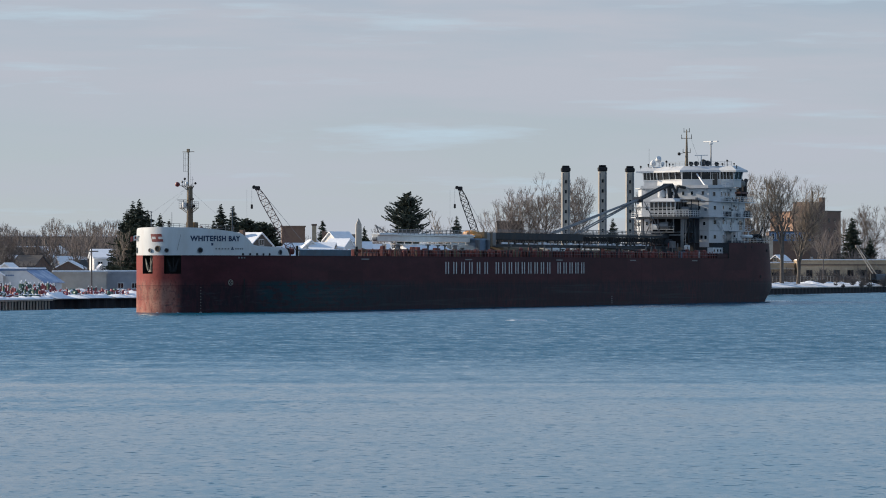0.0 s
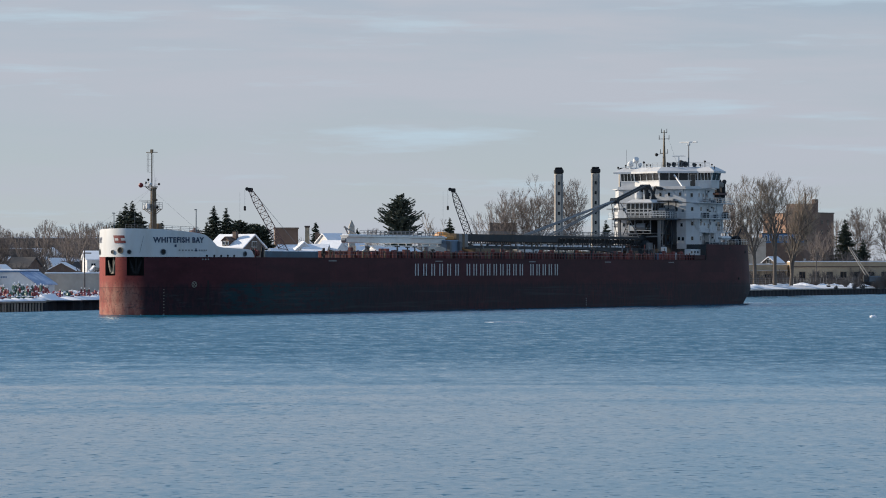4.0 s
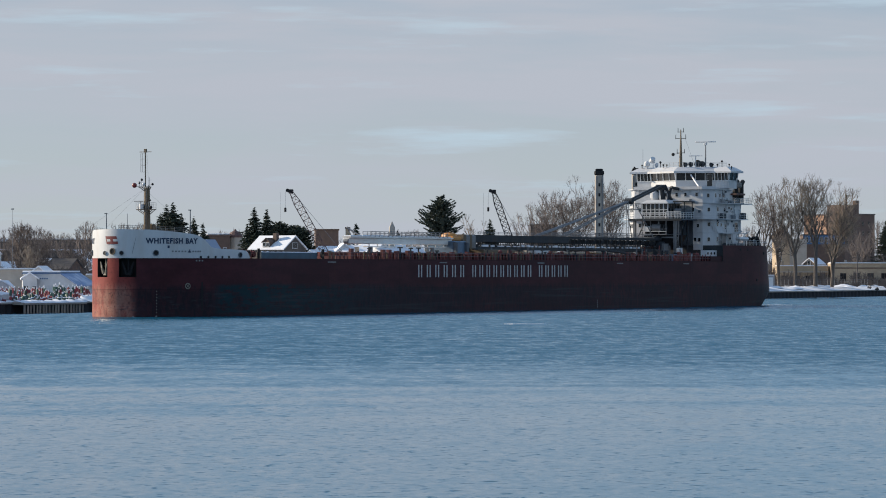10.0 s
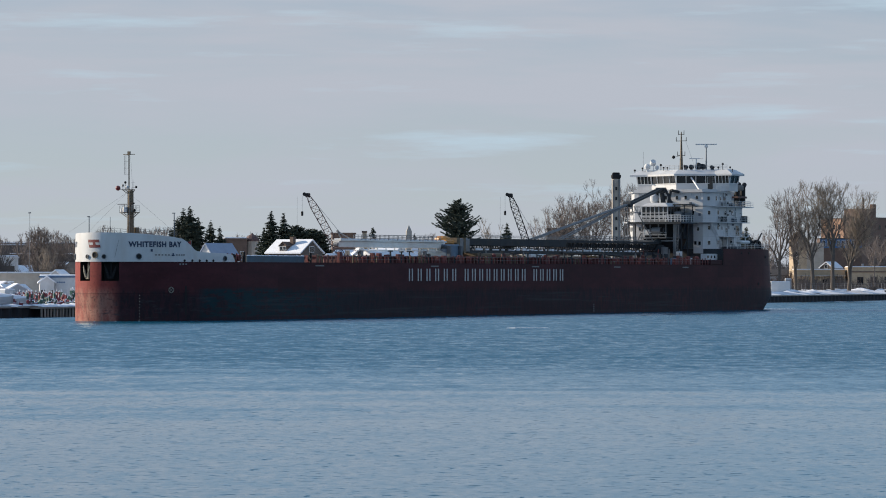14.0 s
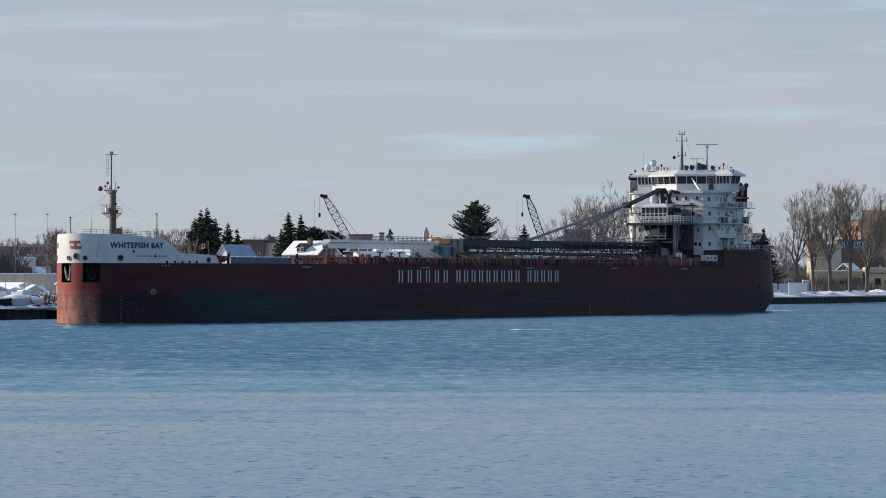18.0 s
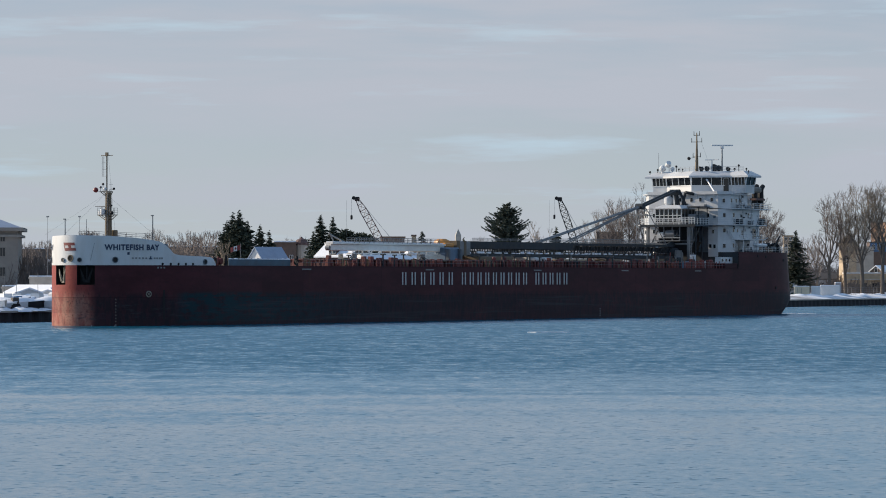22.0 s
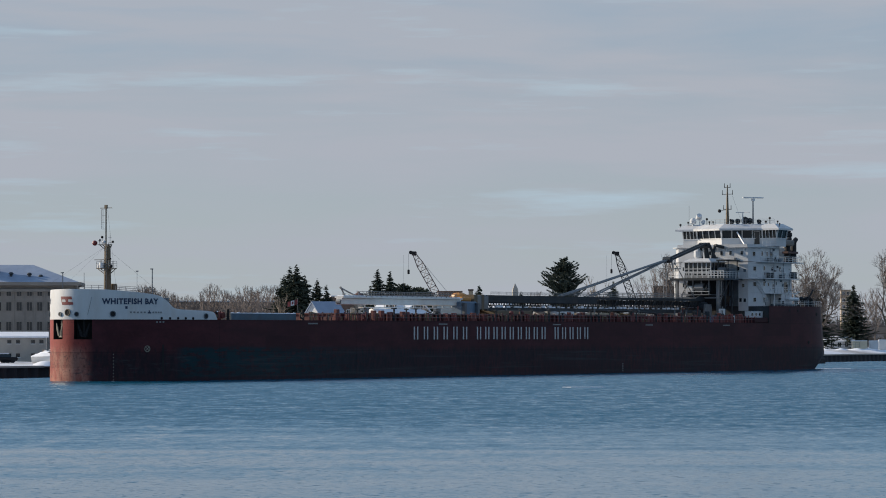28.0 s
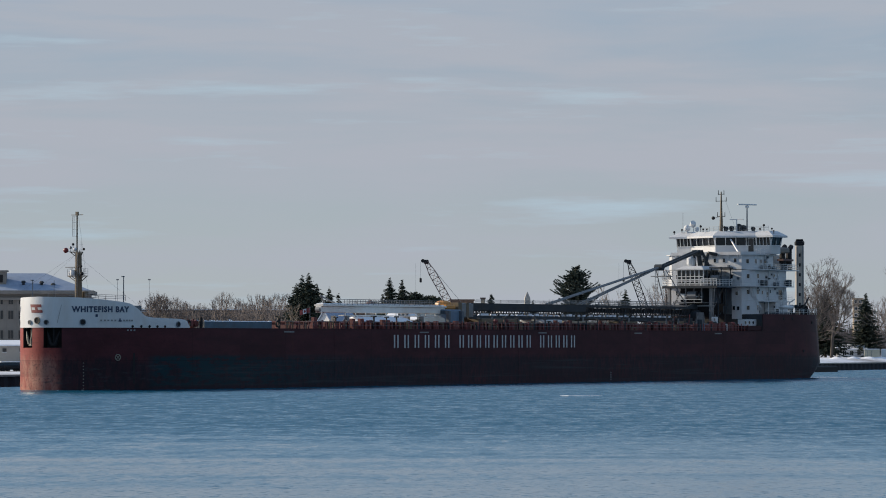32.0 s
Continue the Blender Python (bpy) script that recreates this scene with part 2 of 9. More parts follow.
def water_material():
    """River water: ripples of three sizes tilt the surface; ruffling grows with distance to fit the camera's view."""
    m = bpy.data.materials.new("river_water")
    m.use_nodes = True
    nd, ln = m.node_tree.nodes, m.node_tree.links
    bs = nd["Principled BSDF"]
    bs.inputs["Base Color"].default_value = (0.006, 0.085, 0.140, 1)
    bs.inputs["Roughness"].default_value = 0.12
    bs.inputs["IOR"].default_value = 1.333
    tc = nd.new("ShaderNodeTexCoord")

    def wave(scale, detail, stretch, dist, rot=0.0, rough=0.6):
        mp = nd.new("ShaderNodeMapping")
        mp.inputs["Scale"].default_value = stretch
        mp.inputs["Rotation"].default_value = (0, 0, radians(rot))
        ln.new(tc.outputs["Object"], mp.inputs[0])
        n = nd.new("ShaderNodeTexNoise")
        n.inputs["Scale"].default_value, n.inputs["Detail"].default_value = scale, detail
        n.inputs["Roughness"].default_value, n.inputs["Distortion"].default_value = rough, dist
        ln.new(mp.outputs[0], n.inputs["Vector"])
        return n

    def ramp(sock, a, b, lo, hi):
        r = nd.new("ShaderNodeMapRange")
        r.interpolation_type = "SMOOTHSTEP"
        r.inputs[1].default_value, r.inputs[2].default_value, r.inputs[3].default_value, r.inputs[4].default_value = a, b, lo, hi
        ln.new(sock, r.inputs[0])
        return r.outputs[0]

    def math2(op, a, b):
        x = nd.new("ShaderNodeMath")
        x.operation = op
        for i, v in enumerate((a, b)):
            if isinstance(v, float):
                x.inputs[i].default_value = v
            else:
                ln.new(v, x.inputs[i])
        return x.outputs[0]

    def slope(noise, amount):
        """Surface tilt from a noise's colour, centred on level."""
        c = nd.new("ShaderNodeVectorMath")
        c.operation = "SUBTRACT"
        ln.new(noise.outputs["Color"], c.inputs[0])
        c.inputs[1].default_value = (0.5, 0.5, 0.5)
        k = nd.new("ShaderNodeVectorMath")
        k.operation = "SCALE"
        ln.new(c.outputs[0], k.inputs[0])
        if isinstance(amount, float):
            k.inputs["Scale"].default_value = amount
        else:
            ln.new(amount, k.inputs["Scale"])
        return k.outputs[0]

    def add(a, b):
        x = nd.new("ShaderNodeVectorMath")
        x.operation = "ADD"
        ln.new(a, x.inputs[0])
        ln.new(b, x.inputs[1])
        return x.outputs[0]
    gust = wave(0.012, 5, (0.35, 1.0, 1), 0.9, 6)
    streak = wave(0.06, 5, (0.10, 1.0, 1), 0.6, 3)
    sep = nd.new("ShaderNodeSeparateXYZ")
    ln.new(tc.outputs["Object"], sep.inputs[0])
    # ruffling ramps up with distance out, set to suit the camera's view
    ruffle_field = math2("ADD", ramp(sep.outputs[1], 105.0, 360.0, -0.60, 0.29),
                  math2("ADD", math2("MULTIPLY", gust.outputs[0], 0.85), math2("MULTIPLY", streak.outputs[0], 0.75)))
    ruffle = ramp(ruffle_field, 0.31, 1.03, 0.0, 1.0)
    # ripples, wavelets and low swells
    ripple = slope(wave(2.8, 4, (1.0, 0.45, 1), 0.4, 3), math2("ADD", math2("MULTIPLY", ruffle, 0.25), 0.07))
    wavelet = slope(wave(0.9, 4, (1.0, 0.28, 1), 0.4, -3), math2("ADD", math2("MULTIPLY", ruffle, 0.28), 0.05))
    swell = slope(wave(0.10, 5, (0.45, 1.0, 1), 0.6, 4), math2("ADD", math2("MULTIPLY", ruffle, 0.09), 0.03))
    tilt = add(add(ripple, wavelet), swell)
    # normals lean towards the camera's bank, so the reflections fit its view
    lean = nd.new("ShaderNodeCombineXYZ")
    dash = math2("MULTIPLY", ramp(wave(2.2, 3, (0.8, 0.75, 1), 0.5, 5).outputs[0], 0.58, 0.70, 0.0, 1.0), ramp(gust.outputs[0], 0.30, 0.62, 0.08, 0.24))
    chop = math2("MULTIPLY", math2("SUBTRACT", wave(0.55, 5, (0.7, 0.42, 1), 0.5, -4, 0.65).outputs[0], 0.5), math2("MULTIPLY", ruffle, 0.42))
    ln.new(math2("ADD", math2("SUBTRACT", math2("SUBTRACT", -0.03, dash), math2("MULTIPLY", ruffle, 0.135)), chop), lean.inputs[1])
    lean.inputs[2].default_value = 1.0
    flat = nd.new("ShaderNodeVectorMath")
    flat.operation = "MULTIPLY"
    ln.new(tilt, flat.inputs[0])
    flat.inputs[1].default_value = (1, 1, 0)
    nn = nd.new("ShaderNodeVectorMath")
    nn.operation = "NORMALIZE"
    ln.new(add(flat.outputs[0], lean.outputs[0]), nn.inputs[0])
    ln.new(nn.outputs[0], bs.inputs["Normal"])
    return m


def snow_ground():
    """Trodden snow with thin brown grass and dirt showing through."""
    return mat("snow_ground", (0.74, 0.76, 0.80), 0.8, 0, 0.08, 0.6, (0.16, 0.12, 0.085), 0.85, 0.035, (1, 1, 1), 0.5, 1.2)


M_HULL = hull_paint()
M_WHITE = mat("ship_white", (0.57, 0.585, 0.60), 0.45, 0, 0.06, 0.4, (0.42, 0.36, 0.30), 0.35, 0.35, (1, 1, 0.25), 0.1, 1.0)
M_WHITE_CLEAN = mat("white_paint", (0.66, 0.67, 0.67), 0.5, 0, 0.06, 0.8)
M_DECK = mat("deck_red", (0.10, 0.022, 0.02), 0.7, 0, 0.25, 0.5, (0.07, 0.05, 0.045), 0.6, 0.3)
M_RED = mat("hatch_red", (0.135, 0.028, 0.026), 0.6, 0, 0.25, 0.8, (0.10, 0.04, 0.03), 0.5, 0.5, random_amt=0.35)
M_HATCH = mat("hatch_dark_red", (0.075, 0.018, 0.018), 0.65, 0, 0.3, 0.8, (0.05, 0.03, 0.025), 0.5, 0.5, random_amt=0.35)
M_GIRDER = mat("girder_cream", (0.86, 0.84, 0.78), 0.5, 0, 0.06, 0.6, (0.6, 0.5, 0.38), 0.3, 0.5)
M_DARK = mat("boom_dark", (0.034, 0.042, 0.050), 0.55, 0, 0.2, 0.8, (0.09, 0.07, 0.05), 0.4, 0.6)
M_STEEL = mat("grey_steel", (0.20, 0.21, 0.22), 0.5, 0.2, 0.2, 0.8, (0.13, 0.09, 0.06), 0.4, 0.7)
M_GREY = mat("grey_paint", (0.10, 0.125, 0.15), 0.55, 0, 0.15, 0.7, (0.09, 0.07, 0.06), 0.4, 0.5)
M_TAN = mat("mast_tan", (0.155, 0.115, 0.07), 0.6, 0, 0.2, 0.8, (0.12, 0.07, 0.04), 0.5, 0.8)
M_BLACK = mat("black_iron", (0.02, 0.02, 0.022), 0.6, 0.1, 0.2, 1.0)
M_LETTER = mat("letter_white", (0.5, 0.5, 0.5), 0.5, 0, 0.1, 1.0)
M_NAVY = mat("letter_navy", (0.02, 0.038, 0.085), 0.5, 0, 0.1, 1.0)
M_FLAG = mat("house_flag_red", (0.17, 0.02, 0.022), 0.5, 0, 0.1, 1.0)
M_ORANGE = mat("orange_paint", (0.55, 0.24, 0.055), 0.5, 0, 0.15, 0.8)
M_BLUESCREEN = mat("blue_screen_paint", (0.055, 0.105, 0.15), 0.55, 0, 0.2, 0.7, (0.09, 0.07, 0.06), 0.4, 0.5)
M_BLUEBOX = mat("blue_grey_paint", (0.13, 0.20, 0.28), 0.5, 0, 0.2, 0.8)
M_ANCHOR = mat("anchor_grey", (0.24, 0.22, 0.18), 0.6, 0.1, 0.2, 2.0)
for _m in (M_DARK, M_BLACK):
    _m.node_tree.nodes["Principled BSDF"].inputs["Specular IOR Level"].default_value = 0.2
M_GLASS = bpy.data.materials.new("window_glass")
M_GLASS.use_nodes = True
_b = M_GLASS.node_tree.nodes["Principled BSDF"]
_b.inputs["Base Color"].default_value = (0.012, 0.016, 0.02, 1)
_b.inputs["Roughness"].default_value = 0.06
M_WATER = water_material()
M_SNOW = snow_ground()
M_SNOWCAP = mat("fresh_snow", (0.80, 0.82, 0.86), 0.75, 0, 0.05, 1.0, bump=0.3, bump_scale=1.5)
M_QUAY = mat("quay_steel", (0.024, 0.026, 0.031), 0.8, 0, 0.3, 0.6, (0.045, 0.034, 0.028), 0.5, 0.5, (1, 1, 0.3))
M_PILE = mat("timber_pile", (0.46, 0.40, 0.33), 0.85, 0, 0.25, 1.0, random_amt=0.25)
M_BARK = mat("grey_bark", (0.12, 0.10, 0.085), 0.9, 0, 0.25, 1.5)
M_TWIG = mat("twigs", (0.20, 0.165, 0.145), 0.9, 0, 0.25, 0.5)
M_WOODS = mat("brown_woods", (0.125, 0.104, 0.093), 0.9, 0, 0.3, 0.2)
M_TWIG2 = mat("yellow_twigs", (0.24, 0.20, 0.16), 0.9, 0, 0.25, 0.5)
M_NEEDLE = mat("spruce_needles", (0.046, 0.060, 0.042), 0.85, 0, 0.4, 1.0)
M_PINE = mat("pine_needles", (0.074, 0.088, 0.064), 0.85, 0, 0.4, 1.0)
M_BRICK = mat("brown_brick", (0.125, 0.085, 0.068), 0.85, 0, 0.2, 1.2, (0.12, 0.075, 0.055), 0.5, 0.3)
# lit copy of the factory's brick, for its sunlit side
M_LITBRICK = mat("orange_brick", (0.40, 0.24, 0.155), 0.85, 0, 0.2, 1.2, (0.3, 0.17, 0.11), 0.5, 0.2)
M_TANBRICK = mat("tan_brick", (0.42, 0.33, 0.23), 0.85, 0, 0.12, 1.0, (0.3, 0.23, 0.16), 0.4, 0.3)
M_STONE = mat("grey_limestone", (0.205, 0.19, 0.172), 0.85, 0, 0.12, 0.6, (0.15, 0.135, 0.12), 0.5, 0.25)
M_SIDING = mat("white_siding", (0.62, 0.62, 0.62), 0.7, 0, 0.08, 1.0, (0.45, 0.43, 0.40), 0.3, 0.3)
M_GREYSIDE = mat("grey_siding", (0.30, 0.31, 0.33), 0.7, 0, 0.1, 1.0, (0.2, 0.2, 0.2), 0.3, 0.3)
M_ROOF = mat("dark_shingle", (0.07, 0.065, 0.065), 0.9, 0, 0.2, 1.5)
M_BLUEROOF = mat("blue_metal_roof", (0.16, 0.24, 0.42), 0.45, 0, 0.1, 0.6, (0.75, 0.77, 0.8), 0.8, 0.25)
M_SLATE = mat("snow_dusted_slate", (0.26, 0.32, 0.42), 0.7, 0, 0.1, 0.5, (0.5, 0.54, 0.6), 0.4, 0.12)
M_BLUE = mat("blue_panel", (0.05, 0.13, 0.26), 0.5, 0, 0.15, 0.6)
M_CONC = mat("beige_concrete", (0.42, 0.38, 0.33), 0.85, 0, 0.12, 0.5, (0.28, 0.25, 0.22), 0.5, 0.2)
M_BUOYR = mat("buoy_red", (0.22, 0.042, 0.052), 0.5, 0, 0.2, 1.0, random_amt=0.35)
M_BUOYG = mat("buoy_green", (0.038, 0.095, 0.075), 0.5, 0, 0.2, 1.0, random_amt=0.35)
M_RUST = mat("rusty_leg", (0.44, 0.40, 0.35), 0.7, 0.1, 0.2, 0.5, (0.17, 0.12, 0.085), 0.6, 0.3, (1, 1, 0.3))
M_CRANE = mat("crane_brown", (0.115, 0.065, 0.058), 0.7, 0, 0.2, 1.0)
M_YELLOW = mat("cream_container", (0.64, 0.56, 0.41), 0.6, 0, 0.1, 0.6)
M_POLE = mat("pole_wood", (0.13, 0.11, 0.10), 0.8, 0, 0.2, 1.0)
M_BROWNSHED = mat("brown_cladding", (0.10, 0.085, 0.075), 0.85, 0, 0.2, 0.5, (0.06, 0.05, 0.045), 0.5, 0.2)
M_FOAM = mat("foam", (0.75, 0.78, 0.8), 0.6, 0, 0.1, 1.0)


# ---- mesh helpers ----
def part(name, bm, material, parent=None, label="", smooth=False):
    """Link a bmesh as one mesh object, under a thing or a part where parent is given."""
    me = bpy.data.meshes.new(name)
    bm.normal_update()
    bm.to_mesh(me)
    bm.free()
    if smooth:
        me.polygons.foreach_set("use_smooth", [True] * len(me.polygons))
    me.materials.append(material)
    ob = new(name, me)
    if parent is not None:
        ob.parent = parent
    if label:
        ob["label"] = label
    return ob


def raw(name, verts, faces, material, parent=None, label="", smooth=False):
    me = bpy.data.meshes.new(name)
    me.from_pydata(verts, [], faces)
    me.update()
    if smooth:
        me.polygons.foreach_set("use_smooth", [True] * len(me.polygons))
    me.materials.append(material)
    ob = new(name, me)
    if parent is not None:
        ob.parent = parent
    if label:
        ob["label"] = label
    return ob


def share(name, source, parent, m):
    """Another object on the same mesh data."""
    ob = new(name, source.data)
    ob.parent = parent
    ob.matrix_basis = m
    return ob


def thing(name, x, y, z, rz=0, label="", category="", group="", kind=""):
    ob = new(name)
    ob.empty_display_size = 0.5
    ob.matrix_basis = pose(x, y, z, 0, 0, rz)
    return tagged(ob, label, category, group, kind)


def box(bm, x0, x1, y0, y1, z0, z1, bev=0.0):
    v = [bm.verts.new((x, y, z)) for z in (z0, z1) for x, y in ((x0, y0), (x1, y0), (x1, y1), (x0, y1))]
    fs = [(3, 2, 1, 0), (4, 5, 6, 7), (0, 1, 5, 4), (1, 2, 6, 5), (2, 3, 7, 6), (3, 0, 4, 7)]
    faces = [bm.faces.new([v[i] for i in f]) for f in fs]
    if bev:
        es = list({e for f in faces for e in f.edges})
        bmesh.ops.bevel(bm, geom=es, offset=bev, segments=1, affect="EDGES")
    return bm


def prism(bm, pts, z0, z1, grow=0.0):
    """Upright prism over a plan (counter-clockwise); grow widens its top about the middle."""
    cx, cy = sum(p[0] for p in pts) / len(pts), sum(p[1] for p in pts) / len(pts)
    lo = [bm.verts.new((x, y, z0)) for x, y in pts]
    hi = [bm.verts.new((x + (x - cx) * grow, y + (y - cy) * grow, z1)) for x, y in pts]
    n = len(pts)
    bm.faces.new(lo[::-1])
    bm.faces.new(hi)
    for i in range(n):
        bm.faces.new((lo[i], lo[(i + 1) % n], hi[(i + 1) % n], hi[i]))
    return bm


def tube(bm, a, b, r0, r1=None, n=6, cap=True):
    a, b = Vector(a), Vector(b)
    r1 = r0 if r1 is None else r1
    w = (b - a).normalized()
    u = w.orthogonal().normalized()
    v = w.cross(u)
    ra, rb = [], []
    for i in range(n):
        k = 2 * math.pi * i / n
        d = u * math.cos(k) + v * math.sin(k)
        ra.append(bm.verts.new(a + d * r0))
        rb.append(bm.verts.new(b + d * r1))
    for i in range(n):
        bm.faces.new((ra[i], ra[(i + 1) % n], rb[(i + 1) % n], rb[i]))
    if cap:
        bm.faces.new(ra[::-1])
        bm.faces.new(rb)
    return bm


def revolve(bm, prof, n=12, cx=0.0, cy=0.0):
    """Turned shape from (radius, height) pairs."""
    rings = [[bm.verts.new((cx + r * math.cos(2 * math.pi * i / n), cy + r * math.sin(2 * math.pi * i / n), z)) for i in range(n)]
             for r, z in prof]
    for a, b in zip(rings, rings[1:]):
        for i in range(n):
            bm.faces.new((a[i], a[(i + 1) % n], b[(i + 1) % n], b[i]))
    bm.faces.new(rings[0][::-1])
    bm.faces.new(rings[-1])
    return bm


B = bmesh.new


# ---- river and land ----
SHORE_E = Vector((0.4096, 0.9123))      # along the far quay, away from the eye
SHORE_N = Vector((-0.9123, 0.4096))     # inland
SHORE_0 = Vector((-73.0, 597.0))


def shore(a, d):
    """Plan point a metres along the quay and d metres inland of its edge."""
    p = SHORE_0 + SHORE_E * a + SHORE_N * d
    return p.x, p.y


def along(x, y):
    q = Vector((x, y)) - SHORE_0
    return q.dot(SHORE_E), q.dot(SHORE_N)


def land_z(x, y):
    a, d = along(x, y)
    t = min(max((d - 70) / 330, 0), 1)
    t = t * t * (3 - 2 * t)
    u = min(max((d - 400) / 900, 0), 1)
    bank = min(max(d / 6, 0), 1)
    lift = 0.55 * bank * min(max((a - 150) / 120, 0), 1)
    return 1.75 + 0.35 * bank + lift + 9.0 * t + 8.0 * u + 0.12 * noise.noise((x * 0.09, y * 0.09, 0))


def build_land():
    verts, faces = [], []
    ds = [0.3, 1, 2, 3.5, 6, 10, 15, 22, 30, 40, 52, 66, 82, 100, 125, 155, 190, 230, 280, 340, 410, 500, 620, 780, 1000, 1300, 1800, 2600]
    av = [-700, -500, -350, -250, -180] + list(range(-130, 640, 7)) + [680, 760, 900, 1200, 1700, 2400, 3400]
    for a in av:
        for d in ds:
            x, y = shore(a, d)
            z = land_z(x, y)
            if 1.5 < d < 60:
                z += 0.22 * max(0, noise.noise((x * 0.21, y * 0.21, 3))) + 0.10 * noise.noise((x * 0.8, y * 0.8, 5))
            verts.append((x, y, z))
    n = len(ds)
    for i in range(len(av) - 1):
        for j in range(n - 1):
            k = i * n + j
            faces.append((k, k + n, k + n + 1, k + 1))
    g = raw("ground", verts, faces, M_SNOW, smooth=True)
    tagged(g, "snow-covered river bank with brown grass showing", "ground", kind="structure")
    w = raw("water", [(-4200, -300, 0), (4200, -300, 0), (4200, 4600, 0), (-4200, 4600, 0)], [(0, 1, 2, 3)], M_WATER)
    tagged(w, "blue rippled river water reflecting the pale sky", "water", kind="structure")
    near = raw("near_bank", [(-400, -300, 0.05), (400, -300, 0.05), (400, 4, 0.05), (-400, 4, 0.05),
                             (-400, -300, 5.2), (400, -300, 5.2), (400, -2, 5.2), (-400, -2, 5.2)],
               [(4, 5, 6, 7), (7, 6, 2, 3), (4, 7, 3, 0), (5, 1, 2, 6)], M_SNOW)
    tagged(near, "snowy near shore on which the camera stands", "ground", kind="structure")
    # steel sheet-pile quay with a cap
    bm = B()
    zig = 0.35
    a0, a1 = -220, 560
    k, a = 0, a0
    top, bot = [], []
    while a <= a1:
        x, y = shore(a, zig if k % 4 in (1, 2) else 0.0)
        top.append(bm.verts.new((x, y, 1.62)))
        bot.append(bm.verts.new((x, y, -1.5)))
        a += 0.75
        k += 1
    for i in range(len(top) - 1):
        bm.faces.new((bot[i], bot[i + 1], top[i + 1], top[i]))
    q = part("quay_wall", bm, M_QUAY)
    tagged(q, "dark rusty sheet-pile quay wall along the far shore", "quay", kind="structure")
    bm = B()
    pts = [shore(a0, -0.15), shore(a1, -0.15), shore(a1, 1.0), shore(a0, 1.0)]
    prism(bm, pts, 1.55, 1.85)
    part("quay_cap", bm, M_CONC, q)
    return w


WATER = build_land()


def timber_pier(a0, a1):
    """Timber jetty in front of the buoy yard: round piles, cap beam, snow-covered deck."""
    x, y = shore(a0, 0)
    t = thing("timber_jetty", x, y, 0, math.degrees(math.atan2(SHORE_E.y, SHORE_E.x)),
              "timber jetty on pale round piles with a snow-covered deck", "jetty")
    L = a1 - a0
    bm = B()
    revolve(bm, [(0.19, -1.5), (0.18, 1.45)], 8)
    first = part("pile", bm, M_PILE, t)
    first.matrix_basis = pose(0.3, -2.3, 0)
    n = int(L / 0.98)
    for i in range(1, n):
        share("pile", first, t, pose(0.3 + i * 0.98 + random.uniform(-0.1, 0.1), -2.3, random.uniform(-0.05, 0.05)))
    bm = B()
    box(bm, 0, L, -2.6, -0.2, 1.42, 1.72)
    part("deck", bm, M_PILE, t)
    v, f = [], []
    m = 40
    for i in range(m + 1):
        for j, (yy, h) in enumerate(((-2.55, 0.0), (-2.35, 0.25), (-1.5, 0.5), (-0.3, 0.45))):
            v.append((L * i / m, yy, 1.724 + h * (0.7 + 0.8 * noise.noise((i * 0.6, j * 0.4, 2)))))
    for i in range(m):
        for j in range(3):
            k = i * 4 + j
            f.append((k, k + 4, k + 5, k + 1))
    raw("snow_cover", v, f, M_SNOWCAP, t, smooth=True)
    return t


# ---- the ship ----
# Ship space: x from the stern forward, y to port, z above the water.
SHIP_ROWS = [(0.0, 60.847, 760.76, -117.884), (4.0, 57.327, 754.337, -118.08), (8.0, 53.803, 747.783, -118.316), (12.0, 50.275, 741.097, -118.592),
       (16.0, 46.741, 734.278, -118.909), (20.0, 43.203, 727.326, -119.266), (24.0, 39.658, 720.238, -119.663), (28.0, 36.107, 713.013, -120.101),
       (32.0, 32.547, 705.651, -120.579)]
LOA, HALF, ENTR = 225.0, 11.88, 24.5
DECK_Z, POOP_Z = 8.93, 12.1


def bow_pt(phi, out=0.0):
    """Plan of the elliptical bow; phi 0 at the stem, positive to port. out: metres off the plating."""
    s, p = LOA - ENTR * (1 - math.cos(phi)), HALF * math.sin(phi)
    nx, ny = math.cos(phi) / ENTR, math.sin(phi) / HALF
    k = math.hypot(nx, ny)
    return s + out * nx / k, p + out * ny / k


_tab = [(0.0, 0.0)]
for _i in range(1, 1601):
    _a, _b2 = bow_pt((_i - 1) / 1000), bow_pt(_i / 1000)
    _tab.append((_tab[-1][0] + math.dist(_a, _b2), _i / 1000))


def bow_arc(length):
    """phi at a distance along the plating from the stem."""
    sgn = -1 if length < 0 else 1
    length = abs(length)
    for (l0, p0), (l1, p1) in zip(_tab, _tab[1:]):
        if l1 >= length:
            return sgn * (p0 + (p1 - p0) * (length - l0) / (l1 - l0))
    return sgn * 1.6


def bow_top(phi):
    """Height of the forecastle bulwark by the plan angle."""
    a = abs(phi)
    pts = [(0, 13.35), (0.45, 13.25), (0.70, 12.95), (0.84, 12.65), (0.915, 12.4), (0.978, 11.6), (1.03, 10.6), (1.09, 10.4), (1.30, 10.25), (1.37, 10.1), (1.39, 9.8), (1.405, 9.15)]
    for (x0, y0), (x1, y1) in zip(pts, pts[1:]):
        if a <= x1:
            return y0 + (y1 - y0) * (a - x0) / (x1 - x0)
    return 9.15


